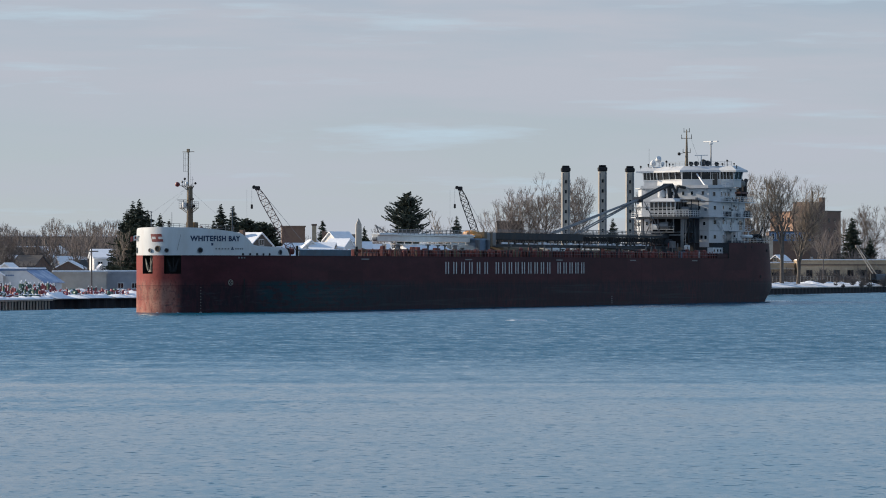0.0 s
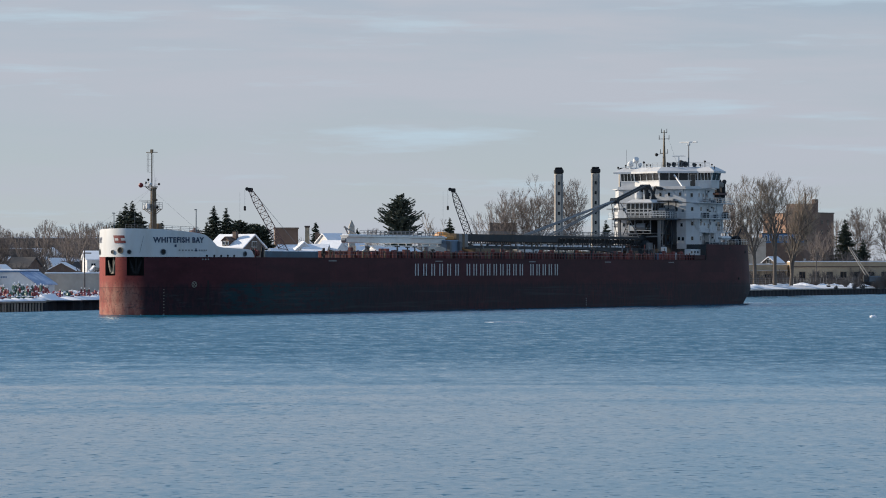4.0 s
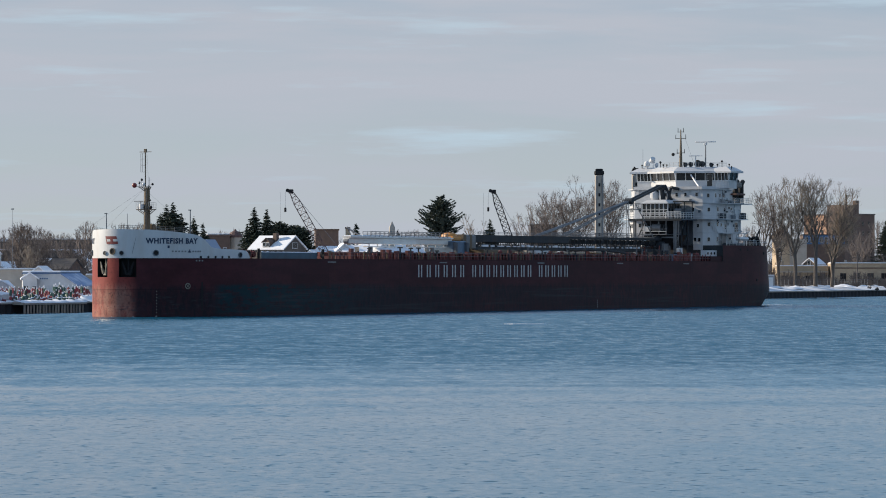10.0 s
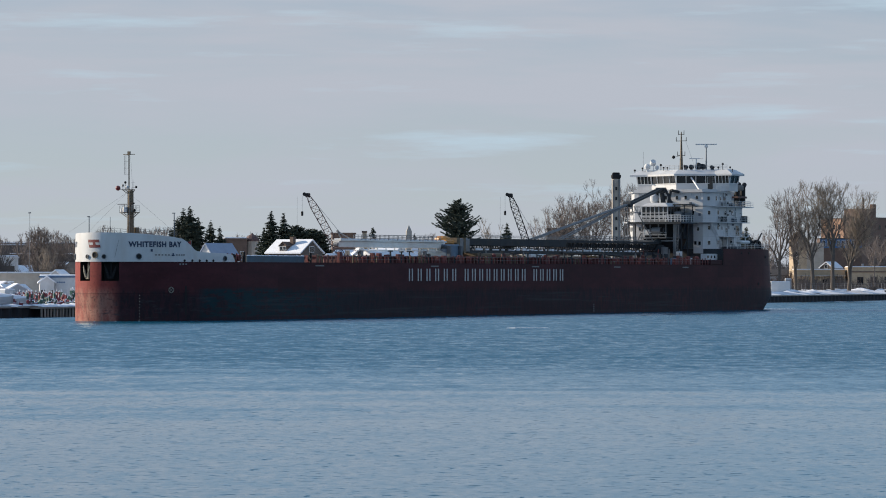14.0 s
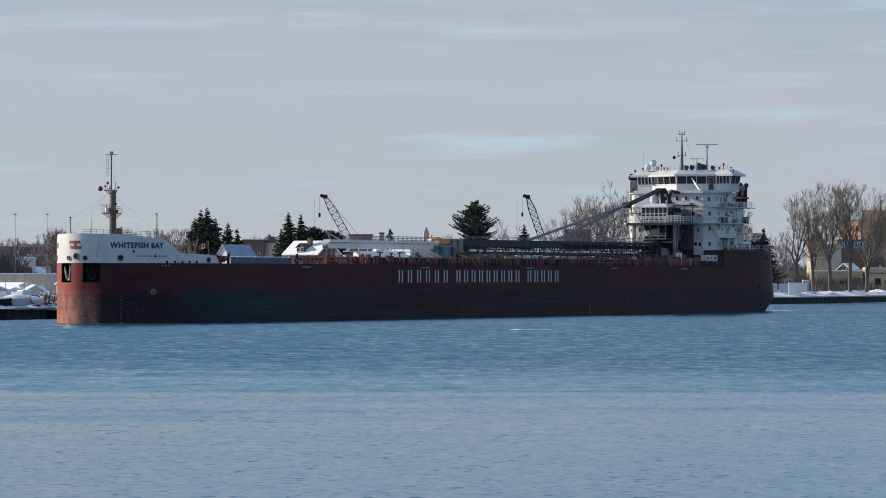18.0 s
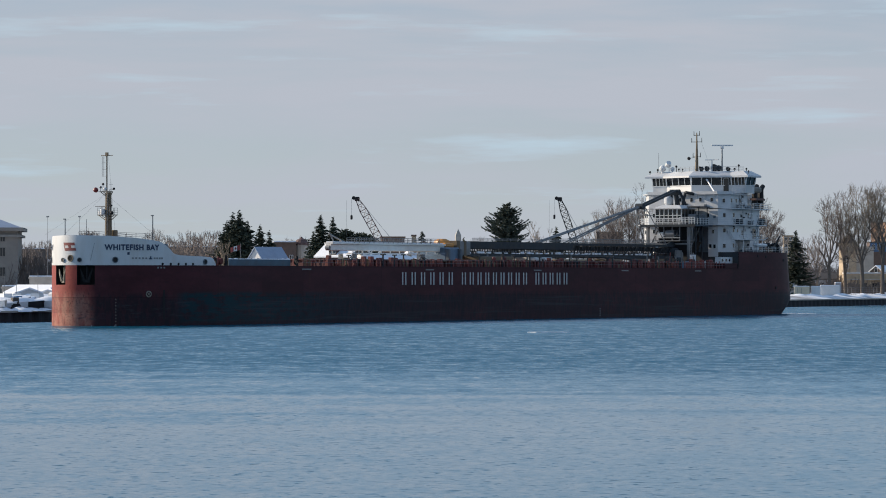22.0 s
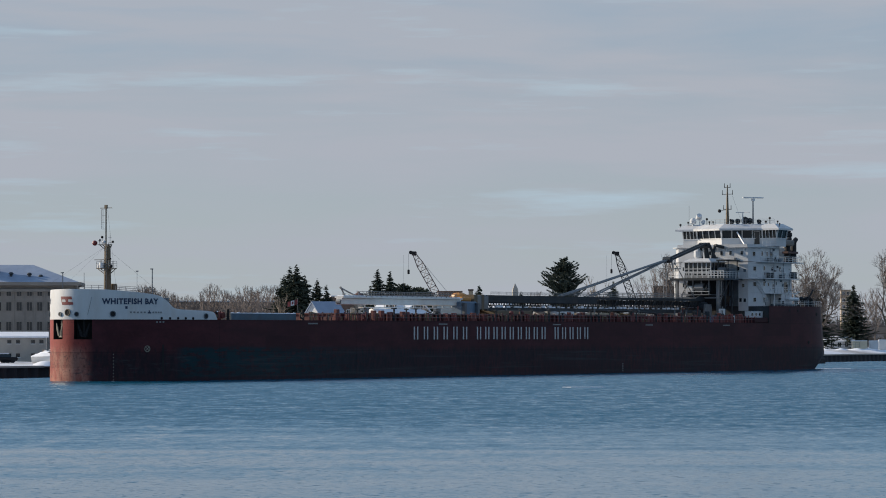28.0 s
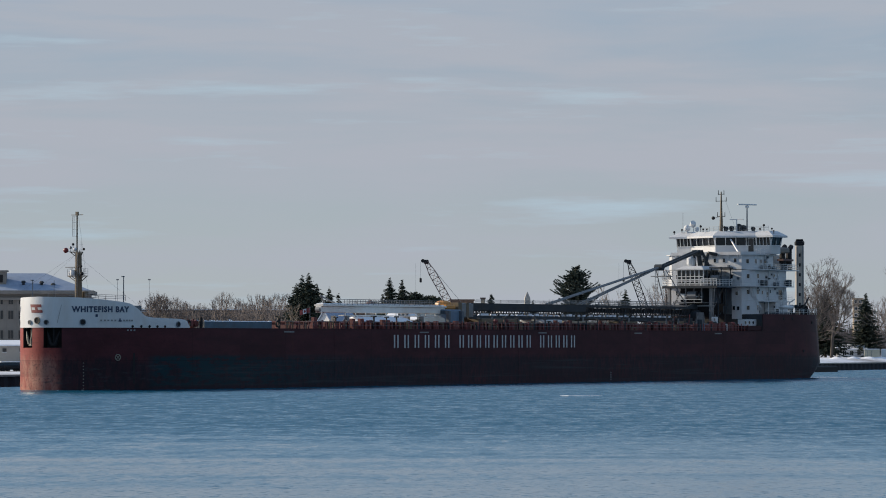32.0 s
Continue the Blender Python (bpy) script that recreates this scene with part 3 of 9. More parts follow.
def hull_plan():
    """Half plan, stern to stem, as (s, p, phi or None)."""
    pts = [(0.6, 0, None), (0.6, 4, None), (0.8, 7, None), (1.6, 8.8, None), (3.2, 10.2, None), (6, 11.2, None), (10, 11.75, None), (15, HALF, None)]
    s = 20.0
    while s < 199:
        pts.append((s if abs(s - 28) > 3 else 28.9, HALF, None))
        s += 8.0
    phis = sorted({1.571, 1.5, 1.4, 1.3, 1.2, 1.1, 1.0, 0.95, 0.9, 0.82, 0.74, 0.66, 0.58, 0.5, 0.43, 0.36, 0.303, 0.25, 0.19, 0.14, 0.088, 0.04, 0.0}, reverse=True)
    for f in phis:
        pts.append((*bow_pt(f), f))
    return pts


def radar_scanner(ship):
    """Turning bar on the radar mast; its own axis is upright at its middle."""
    o = part("radar_scanner", box(B(), -0.2, 0.2, -2.15, 2.15, -0.11, 0.13, 0.05), M_WHITE_CLEAN, ship, "white turning radar bar")
    o.matrix_basis = pose(22.0, 4.9, 32.86)
    return o


def build_ship():
    ship = thing("bulk_carrier", 0, 0, 0, 0, "long lake freighter with dark red hull and white house, under way", "ship")
    half = hull_plan()
    ring = half + [(s, -p, None if f is None else -f) for s, p, f in reversed(half[:-1])]
    zs = [-1.5, -0.3, 0.6, 1.8, 3.0, 4.5, 6.0, 7.4, DECK_Z]

    def at(s, p, z):
        if s < 24:
            # rounded counter: fullest about 3 m up, tucked in above and below
            k = (1 - s / 24) ** 2
            tuck = max(0, z - 3) * 0.22 + max(0, 2.8 - z) * 1.7
            return (s + k * (tuck - 1.0), p * (1 - 0.02 * k * max(0, 2.0 - z)), z)
        return (s, p, z)
    # plating
    v, f = [], []
    for s, p, ph in ring:
        for z in zs:
            v.append(at(s, p, z))
    nz, n = len(zs), len(ring)
    for i in range(n - 1):
        a, b = ring[i][2], ring[i + 1][2]
        for j in range(nz - 1):
            if a is not None and b is not None and j >= 6:
                lo, hi = sorted((abs(a), abs(b)))
                if lo >= 0.087 and hi <= 0.304:
                    continue        # anchor pockets
            f.append((i * nz + j, i * nz + j + 1, (i + 1) * nz + j + 1, (i + 1) * nz + j))
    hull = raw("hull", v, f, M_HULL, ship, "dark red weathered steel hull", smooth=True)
    sharp = hull.modifiers.new("edges", "EDGE_SPLIT")
    sharp.split_angle = radians(35)
    # raised quarter plating
    v, f = [], []
    aft = [q for q in half if q[2] is None and q[0] <= 29.5]
    aft = [(s, -p, 0) for s, p, _ in reversed(aft)] + aft[1:]
    for s, p, _ in aft:
        for z in (DECK_Z, 10.5, POOP_Z):
            v.append(at(s, p, z))
    for i in range(len(aft) - 1):
        for j in range(2):
            f.append((i * 3 + j, (i + 1) * 3 + j, (i + 1) * 3 + j + 1, i * 3 + j + 1))
    raw("quarter_plating", v, f, M_HULL, ship, smooth=True)
    # decks
    bm = B()
    vs = [bm.verts.new((s, p, DECK_Z - 0.05)) for s, p, _ in ring if s > 20]
    bm.faces.new(vs)
    part("main_deck", bm, M_DECK, ship)
    bm = B()
    prism(bm, [(s + 1.0 if s < 12 else s, p * 0.985) for s, p, _ in aft][::-1], 11.0, 11.25)
    part("poop_deck", bm, M_DECK, ship)
    bm = B()
    box(bm, 28.75, 28.95, -11.8, 11.8, DECK_Z, POOP_Z - 0.02)
    # bulkhead painted dark for the shade and clutter before it
    part("poop_bulkhead", bm, M_DARK, ship)
    # forecastle bulwark
    v, f = [], []
    phis = [i / 70 * 1.405 for i in range(-70, 71)]
    rows = 5
    for ph in phis:
        for k in range(rows):
            z = DECK_Z + (bow_top(ph) - DECK_Z) * k / (rows - 1)
            s, p = bow_pt(ph, -0.05 if k == rows - 1 else 0.0)
            v.append((s, p, z))
    for i in range(len(phis) - 1):
        for k in range(rows - 1):
            f.append((i * rows + k, i * rows + k + 1, (i + 1) * rows + k + 1, (i + 1) * rows + k))
    bw = raw("forecastle_bulwark", v, f, M_WHITE, ship, "white painted forecastle plating", smooth=True)
    so = bw.modifiers.new("thick", "SOLIDIFY")
    so.thickness, so.offset = 0.16, 1
    es = bw.modifiers.new("edges", "EDGE_SPLIT")
    es.split_angle = radians(30)
    bm = B()
    vs = [bm.verts.new((*bow_pt(ph, -0.3), 12.0)) for ph in phis if abs(ph) < 0.9]
    bm.faces.new(vs)
    part("forecastle_deck", bm, M_DECK, ship)
    # anchor pockets, anchors
    for sgn in (1, -1):
        c = Vector((*bow_pt(0.19 * sgn), 7.5))
        e0, e1 = Vector((*bow_pt(0.088 * sgn), 0)), Vector((*bow_pt(0.303 * sgn), 0))
        tdir = (e1 - e0).normalized()
        nrm = Vector((tdir.y, -tdir.x, 0)) * (-1 if sgn > 0 else 1)
        if nrm.x < 0:
            nrm = -nrm
        w = (e1 - e0).length
        bm = B()
        mid = (e0 + e1) / 2
        d = 1.7
        q = [mid - tdir * w / 2, mid + tdir * w / 2]
        for z0, z1, a, b in ((6.0, 8.93, q[0] - nrm * d, q[1] - nrm * d),):
            bm.faces.new([bm.verts.new((p.x, p.y, z)) for p, z in ((a, z0), (b, z0), (b, z1), (a, z1))])
        for p in q:
            bm.faces.new([bm.verts.new((r.x, r.y, z)) for r, z in ((p - nrm * 0.02, 6.0), (p - nrm * d, 6.0), (p - nrm * d, 8.93), (p - nrm * 0.02, 8.93))])
        for z in (6.0, 8.93):
            bm.faces.new([bm.verts.new((r.x, r.y, z)) for r in (q[0] - nrm * 0.02, q[1] - nrm * 0.02, q[1] - nrm * d, q[0] - nrm * d)])
        part("anchor_pocket", bm, M_BLACK, ship, "recessed dark anchor pocket")
        # rubbing sill below the pocket
        bm = B()
        s0 = [q[0] - nrm * 0.028, q[1] - nrm * 0.028, q[1] - nrm * 0.2, q[0] - nrm * 0.2]
        prism(bm, [(p.x, p.y) for p in s0], 5.6, 6.05)
        bmesh.ops.recalc_face_normals(bm, faces=bm.faces)
        part("pocket_sill", bm, M_HULL, ship)
        # stockless anchor; the port one is painted black for its pocket's shade
        a = part("anchor", anchor_mesh(), M_ANCHOR if sgn < 0 else M_BLACK, ship, "stowed stockless anchor")
        ang = math.degrees(math.atan2(nrm.y, nrm.x))
        cc = mid - nrm * 0.75
        a.matrix_basis = pose(cc.x, cc.y, 6.15, 0, 0, ang)
    # fairleads and mooring holes
    for ph, z, r in ((0.0, 9.95, 0.50), (0.125, 9.7, 0.36), (-0.131, 9.7, 0.33), (0.507, 9.72, 0.46), (-0.507, 9.72, 0.46), (1.30, 9.45, 0.42)):
        s, p = bow_pt(ph, 0.03)
        s2, p2 = bow_pt(ph, 1.0)
        nrm = Vector((s2 - s, p2 - p, 0)).normalized()
        bm = B()
        c = Vector((s, p, z))
        tube(bm, c - nrm * 0.05, c + nrm * 0.09, r * 0.80, r * 0.74, 16)
        o = part("fairlead", bm, M_BLACK, ship)
        bm = B()
        ring_band(bm, c, nrm, r * 0.76, r, 0.13)
        part("fairlead_rim", bm, M_TAN if ph == 0 else M_GREY, o)
    for s in (215.2, 213.8, 212.4, 211.0, 209.6):
        ph = math.acos(1 - (LOA - s) / ENTR)
        x0, y0 = bow_pt(ph, 0.02)
        x1, y1 = bow_pt(ph, 0.09)
        part("freeing_port", tube(B(), (x0, y0, 9.12), (x1, y1, 9.12), 0.2, 0.18, 8), M_BLACK, ship)
    # markings
    lettering(ship)
    # foremast
    foremast(ship)
    # slim posts round the forecastle
    for s, p, z0, z1, r in ((223.2, -2.4, 12.0, 15.8, 0.09), (222.4, 0.9, 12.0, 15.7, 0.05), (213.5, 6.5, 12.0, 16.4, 0.10)):
        bm = B()
        tube(bm, (s, p, z0), (s, p, z1), r, r * 0.7, 6)
        if r > 0.08:
            box(bm, s - 0.1, s + 0.35, p - 0.12, p + 0.12, z1 - 0.15, z1)
        part("deck_post", bm, M_GREY, ship)
    # low rails behind the bulwark crest
    bm = B()
    rail(bm, [(219, -3, 13.0), (214, -3, 13.0), (207, -2, 12.6)], 1.0)
    part("forecastle_rail", bm, M_STEEL, ship)
    bm = B()
    rail(bm, [(219, 4, 13.0), (213, 6.5, 12.8)], 0.8)
    part("forecastle_rail", bm, M_STEEL, ship)
    bm = B()
    box(bm, 206, 214.5, -4.5, 4.0, DECK_Z, 12.2, 0.1)
    part("windlass_house", bm, M_GREY, ship)
    for s in (201.3, 202.6, 203.9):
        bm = B()
        box(bm, s - 0.4, s + 0.4, 9.0, 9.9, DECK_Z, 10.1, 0.1)
        tube(bm, (s, 8.4, 9.6), (s, 10.5, 9.6), 0.5, 0.5, 10)
        tube(bm, (s + 0.45, 10.2, DECK_Z), (s + 0.45, 10.2, 10.3), 0.12, 0.12, 6)
        part("mooring_winch", bm, M_RED, ship)
    # grey low screen along the fore deck
    bm = B()
    box(bm, 183.4, 200.2, 10.9, 11.1, DECK_Z, 9.9)
    screen = part("deck_screen", bm, M_BLUESCREEN, ship, "blue-grey steel screen along the deck edge")
    v, f = [], []
    for i in range(43):
        lift = 0.05 + 0.13 * max(0, noise.noise((i * 0.5, 1.0, 0)) + 0.35)
        v += [(183.4 + i * 0.4, yy, zz) for yy, zz in ((11.12, 9.904), (11.06, 9.904 + lift), (10.94, 9.904 + lift), (10.88, 9.904))]
    for i in range(42):
        f += [(i * 4 + j, i * 4 + j + 1, i * 4 + j + 5, i * 4 + j + 4) for j in range(3)]
    raw("snow_ridge", v, f, M_SNOWCAP, screen, smooth=True)
    for s in (182.3, 204.6):
        c, out = Vector((s, 11.35, 9.62)), Vector((0, 1, 0))
        bm = B()
        ring_band(bm, c, out, 0.34, 0.56, 0.2)
        part("deck_fairlead", bm, M_BLACK, ship)
    for s in (181.4, 200.9):
        bm = B()
        tube(bm, (s, 11.0, DECK_Z), (s, 11.0, 10.5), 0.22, 0.22, 8)
        part("bollard", bm, M_BLACK, ship)
    deck_gear(ship)
    boom(ship)
    house(ship)
    stern_gear(ship)
    return ship


def ring_band(bm, c, nrm, r0, r1, t):
    u = nrm.orthogonal().normalized()
    w = nrm.cross(u)
    rs = []
    for r, h in ((r0, 0), (r1, 0), (r1, t), (r0, t)):
        rs.append([bm.verts.new(c + nrm * h + (u * math.cos(k * math.pi / 10) + w * math.sin(k * math.pi / 10)) * r) for k in range(20)])
    for a, b in ((0, 1), (1, 2), (2, 3), (3, 0)):
        for k in range(20):
            bm.faces.new((rs[a][k], rs[a][(k + 1) % 20], rs[b][(k + 1) % 20], rs[b][k]))
    return bm


def anchor_mesh():
    bm = B()
    tube(bm, (0.1, 0, 0.5), (0.1, 0, 2.9), 0.17, 0.13, 8)
    box(bm, -0.1, 0.4, -0.45, 0.45, 0.15, 0.6, 0.08)
    for sg in (1, -1):
        tube(bm, (0.3, 0.35 * sg, 0.45), (0.45, 0.55 * sg, 1.2), 0.26, 0.2, 6)
        tube(bm, (0.45, 0.55 * sg, 1.2), (0.45, 0.92 * sg, 2.25), 0.2, 0.06, 6)
    return bm


def rail(bm, pts, h=1.05, step=1.5, r=0.035):
    """Posts and three bars along a line."""
    for a, b in zip(pts, pts[1:]):
        a, b = Vector(a), Vector(b)
        n = max(1, round((b - a).length / step))
        for i in range(n + 1):
            q = a.lerp(b, i / n)
            tube(bm, q, q + Vector((0, 0, h)), r, r, 4, False)
        for k in (0.35, 0.68, 1.0):
            tube(bm, a + Vector((0, 0, h * k)), b + Vector((0, 0, h * k)), r, r, 4, False)
    return bm


def bow_patch(bm, l0, l1, z0, z1, slant=0.0, out=0.045):
    """Rectangle painted on the bow plating between two arc lengths."""
    n = max(2, int(abs(l1 - l0) / 0.4) + 1)
    lo, hi = [], []
    for i in range(n + 1):
        l = l0 + (l1 - l0) * i / n
        lo.append(bm.verts.new((*bow_pt(bow_arc(l), out), z0)))
        hi.append(bm.verts.new((*bow_pt(bow_arc(l - slant), out), z1)))
    for i in range(n):
        bm.faces.new((lo[i], hi[i], hi[i + 1], lo[i + 1]))


def lettering(ship):
    # ship's name on the port bow, bent round the plating
    for sgn in (1, -1):
        cu = bpy.data.curves.new("name", "FONT")
        cu.body, cu.size, cu.space_character, cu.resolution_u = "WHITEFISH BAY", 1.0, 1.12, 2
        cu.offset = 0.045
        tmp = bpy.data.objects.new("name", cu)
        me = bpy.data.meshes.new_from_object(tmp)
        bpy.data.objects.remove(tmp)
        xs = [q.co.x for q in me.vertices]
        ys = [q.co.y for q in me.vertices]
        x0, x1, y1 = min(xs), max(xs), max(ys)
        bmx = bmesh.new()
        bmx.from_mesh(me)
        bmesh.ops.subdivide_edges(bmx, edges=[e for e in bmx.edges if e.calc_length() > 0.4], cuts=2)
        bmx.to_mesh(me)
        bmx.free()
        L0, L1 = 5.15, 13.9
        for q in me.vertices:
            k = (q.co.x - x0) / (x1 - x0)
            l = L0 + (L1 - L0) * (k if sgn > 0 else 1 - k)
            s, p = bow_pt(sgn * bow_arc(l), 0.05)
            q.co = (s, p, 11.18 + q.co.y / y1 * 0.82)
        bmx = bmesh.new()
        bmx.from_mesh(me)
        left = set(bmx.verts)
        while left:
            todo, seen = [left.pop()], set()
            while todo:
                q = todo.pop()
                seen.add(q)
                for e in q.link_edges:
                    o = e.other_vert(q)
                    if o in left:
                        left.discard(o)
                        todo.append(o)
            keep = {q: i for i, q in enumerate(seen)}
            raw("name_letter", [q.co.copy() for q in keep], [[keep[q] for q in fc.verts] for fc in bmx.faces if fc.verts[0] in keep], M_NAVY, ship, "dark blue painted letter of the ship's name")
        bmx.free()
    # small unreadable class mark below the name: plain bars
    for l in (9.3, 9.85, 10.4, 10.95, 11.5, 12.9, 13.35, 13.8, 14.2):
        bm = B()
        bow_patch(bm, l, l + 0.3, 9.85, 10.08)
        part("class_mark", bm, M_STEEL, ship)
    for l0, l1, z0, z1 in ((12.15, 12.65, 9.8, 10.0), (12.28, 12.5, 10.002, 10.25), (8.6, 8.95, 10.45, 10.85)):
        bm = B()
        bow_patch(bm, l0, l1, z0, z1)
        part("class_emblem", bm, M_NAVY, ship)
    # house flag as plain shapes
    for l0, l1, z0, z1, m_ in ((-1.15, 0.95, 11.05, 12.25, M_FLAG), (-1.08, 0.86, 11.45, 11.82, M_LETTER), (-0.35, 0.15, 11.35, 11.95, M_FLAG)):
        bm = B()
        bow_patch(bm, l0, l1, z0, z1, 0.25 * (z1 - z0), 0.05 if z1 > 12 else 0.056 if m_ is M_LETTER else 0.062)
        part("flag_stripe", bm, m_, ship)
    # owner's name amidships, as plain bars of its size
    zb, zt = 5.95, 8.0
    src = None
    for count, s0, s1 in ((6, 151.7, 135.7), (9, 132.7, 110.8), (5, 107.8, 96.5)):
        wide = 1.3
        gap = (s0 - s1 - wide) / (count - 1)
        for i in range(count):
            for k in (0.0, wide - 0.34):
                m = pose(s0 - i * gap - k, HALF + 0.01, zb)
                if src is None:
                    src = part("owner_mark", box(B(), -0.34, 0, 0, 0.03, 0, zt - zb), M_LETTER, ship, "plain white bar of the owner's painted name")
                    src.matrix_basis = m
                else:
                    share("owner_mark", src, ship, m)
    # draught marks, thruster sign, small deck-edge plates
    s, p = bow_pt(0.514, 0.03)
    mark = part("draught_mark", tube(B(), (s, p, 0), (s + 0.03, p + 0.03, 0), 0.08, 0.08, 6), M_ANCHOR, ship)
    mark.matrix_basis = pose(0, 0, 0.2)
    for i in range(1, 9):
        share("draught_mark", mark, ship, pose(0, 0, 0.2 + i * 0.46))
    s, p = bow_pt(0.808, 0.03)
    s2, p2 = bow_pt(0.808, 1.0)
    nrm = Vector((s2 - s, p2 - p, 0)).normalized()
    tng = Vector((-nrm.y, nrm.x, 0))
    c = Vector((s, p, 4.68))
    bm = B()
    ring_band(bm, c, nrm, 0.36, 0.48, 0.03)
    for k in (45, 135):
        d = tng * math.cos(radians(k)) + Vector((0, 0, math.sin(radians(k))))
        tube(bm, c - d * 0.4 + nrm * 0.02, c + d * 0.4 + nrm * 0.02, 0.05, 0.05, 4)
    part("thruster_sign", bm, M_ANCHOR, ship)
    for s in (180, 143, 107, 75, 46):
        bm = B()
        box(bm, s - 1.3, s + 1.3, HALF, HALF + 0.03, 8.32, 8.52)
        part("edge_plate", bm, M_STEEL, ship)
    for l in (13.52, 14.07, 14.62):
        bm = B()
        bow_patch(bm, l, l + 0.3, 8.45, 8.68)
        part("edge_mark", bm, M_STEEL, ship)
    bm = B()
    bow_patch(bm, 3.1, 3.15, 9.6, 12.2, -0.6)
    part("plating_crease", bm, M_STEEL, ship)
    bm = B()
    bow_patch(bm, 14.58, 14.86, 0.9, 5.3)
    part("rubbed_seam", bm, M_BLACK, ship, "dark rubbed vertical seam in the plating")
    mark = part("draught_mark", box(B(), 84.3, 84.6, HALF, HALF + 0.03, 0.3, 0.5), M_STEEL, ship)
    for i in range(1, 4):
        share("draught_mark", mark, ship, pose(0, 0, i * 0.4))
    # fender strake low on the quarter and vertical weld seams
    for s in (168.0, 132.0, 114.6, 71.0, 44.0):
        bm = B()
        box(bm, s - 0.03, s + 0.03, HALF - 0.02, HALF + 0.012, -0.2, DECK_Z - 0.05)
        part("plate_seam", bm, M_HULL, ship)


def foremast(ship):
    s, p = 216.1, 0.28
    bm = B()
    tube(bm, (s, p, 12.0), (s, p, 19.8), 0.56, 0.44, 12)
    m = part("foremast", bm, M_TAN, ship, "tan steel foremast with platforms and lights")
    bm = B()
    for i in range(13):
        tube(bm, (s + 0.58, p - 0.2, 13.0 + i * 0.5), (s + 0.58, p + 0.2, 13.0 + i * 0.5), 0.03, 0.03, 4, False)
    for q in (-0.2, 0.2):
        tube(bm, (s + 0.58, p + q, 12.5), (s + 0.5, p + q, 19.6), 0.035, 0.035, 4, False)
    part("ladder", bm, M_STEEL, m)
    # latticed topmast with a whip aerial frame on one side
    bm = B()
    for q in (-0.14, 0.14):
        tube(bm, (s + q, p - 0.3 + q * 0.6, 19.9), (s + q * 0.5, p - 0.3, 25.6), 0.09, 0.06, 5)
    for i in range(11):
        z = 20.2 + i * 0.5
        tube(bm, (s - 0.14, p - 0.42, z), (s + 0.14, p - 0.18, z + 0.5), 0.03, 0.03, 4, False)
        tube(bm, (s + 0.14, p - 0.18, z), (s - 0.14, p - 0.42, z + 0.5), 0.03, 0.03, 4, False)
    tube(bm, (s, p - 1.35, 25.3), (s, p + 0.8, 25.3), 0.06, 0.05, 5)
    box(bm, s - 0.15, s + 0.15, p - 0.5, p - 0.1, 25.2, 25.75)
    part("topmast", bm, M_TAN, m)
    bm = B()
    for q in (-1.15, -0.87):
        tube(bm, (s, p + q, 22.2), (s, p + q, 25.1), 0.03, 0.03, 4)
    for z in (22.2, 23.2, 24.2, 25.1):
        tube(bm, (s, p - 1.15, z), (s, p - 0.3, z), 0.025, 0.025, 4)
    part("aerial_frame", bm, M_STEEL, m)
    # lower and upper platforms: tapered brackets, deck plate and rail
    for z, q0, q1, under in ((16.42, -1.75, 1.4, 0.95), (19.9, -1.35, 0.55, 0.8)):
        bm = B()
        plate = [(s - 0.4, p + q0), (s + 0.4, p + q0), (s + 0.4, p + q1), (s - 0.4, p + q1)]
        prism(bm, plate, z - 0.06, z + 0.06)
        for sx in (-0.35, 0.35):
            for q in (q0 * 0.85, q1 * 0.85):
                tube(bm, (s + sx, p, z - under), (s + sx, p + q, z - 0.06), 0.07, 0.06, 4)
        deck = part("platform", bm, M_TAN, m)
        if z < 18:
            bm = B()
            rail(bm, [(x, y, z) for x, y in plate + plate[:1]], 1.05, 0.8, 0.022)
            part("platform_rail", bm, M_STEEL, deck)
    # drum lamps, lanterns and the red day ball
    part("drum_lamp", revolve(B(), [(0.001, 16.5), (0.34, 16.5), (0.36, 16.9), (0.34, 17.3), (0.001, 17.3)], 12, s + 0.55, p - 0.65), M_WHITE_CLEAN, m, "white drum lamp")
    part("drum_lamp", revolve(B(), [(0.001, 16.5), (0.2, 16.5), (0.2, 17.0), (0.001, 17.05)], 10, s + 0.5, p - 1.3), M_WHITE_CLEAN, m)
    for dx, dy, z, r, mm, name in ((0.4, -2.05, 20.17, 0.40, M_FLAG, "day_ball"), (0.4, 1.28, 20.3, 0.2, M_BLACK, "mast_light"), (0.4, -0.7, 21.02, 0.2, M_BLACK, "mast_light"),
                                   (0.4, -1.15, 20.56, 0.2, M_STEEL, "mast_light"), (0.4, 0.95, 16.75, 0.27, M_BLACK, "mast_light"), (0.4, -0.35, 20.3, 0.26, M_WHITE_CLEAN, "mast_light")):
        bm = B()
        bmesh.ops.create_icosphere(bm, subdivisions=2, radius=r, matrix=Matrix.Translation((s + dx, p + dy, z)))
        part(name, bm, mm, m)
        foot = 16.45 if z < 18 else 19.93
        bm = B()
        inner = max(min(dy, 0.5), -1.3)
        tube(bm, (s + dx, p + inner, foot), (s + dx, p + inner, z - r * 0.5), 0.04, 0.04, 4)
        tube(bm, (s + dx, p + inner, z - r * 0.5), (s + dx, p + dy, z - r * 0.5), 0.04, 0.04, 4)
        part("light_bracket", bm, M_STEEL, m)
    # spreader bar, radar box and small cross aerial
    part("spreader_bar", box(B(), s + 0.3, s + 0.5, p - 2.08, p - 0.45, 17.64, 17.76), M_STEEL, m)
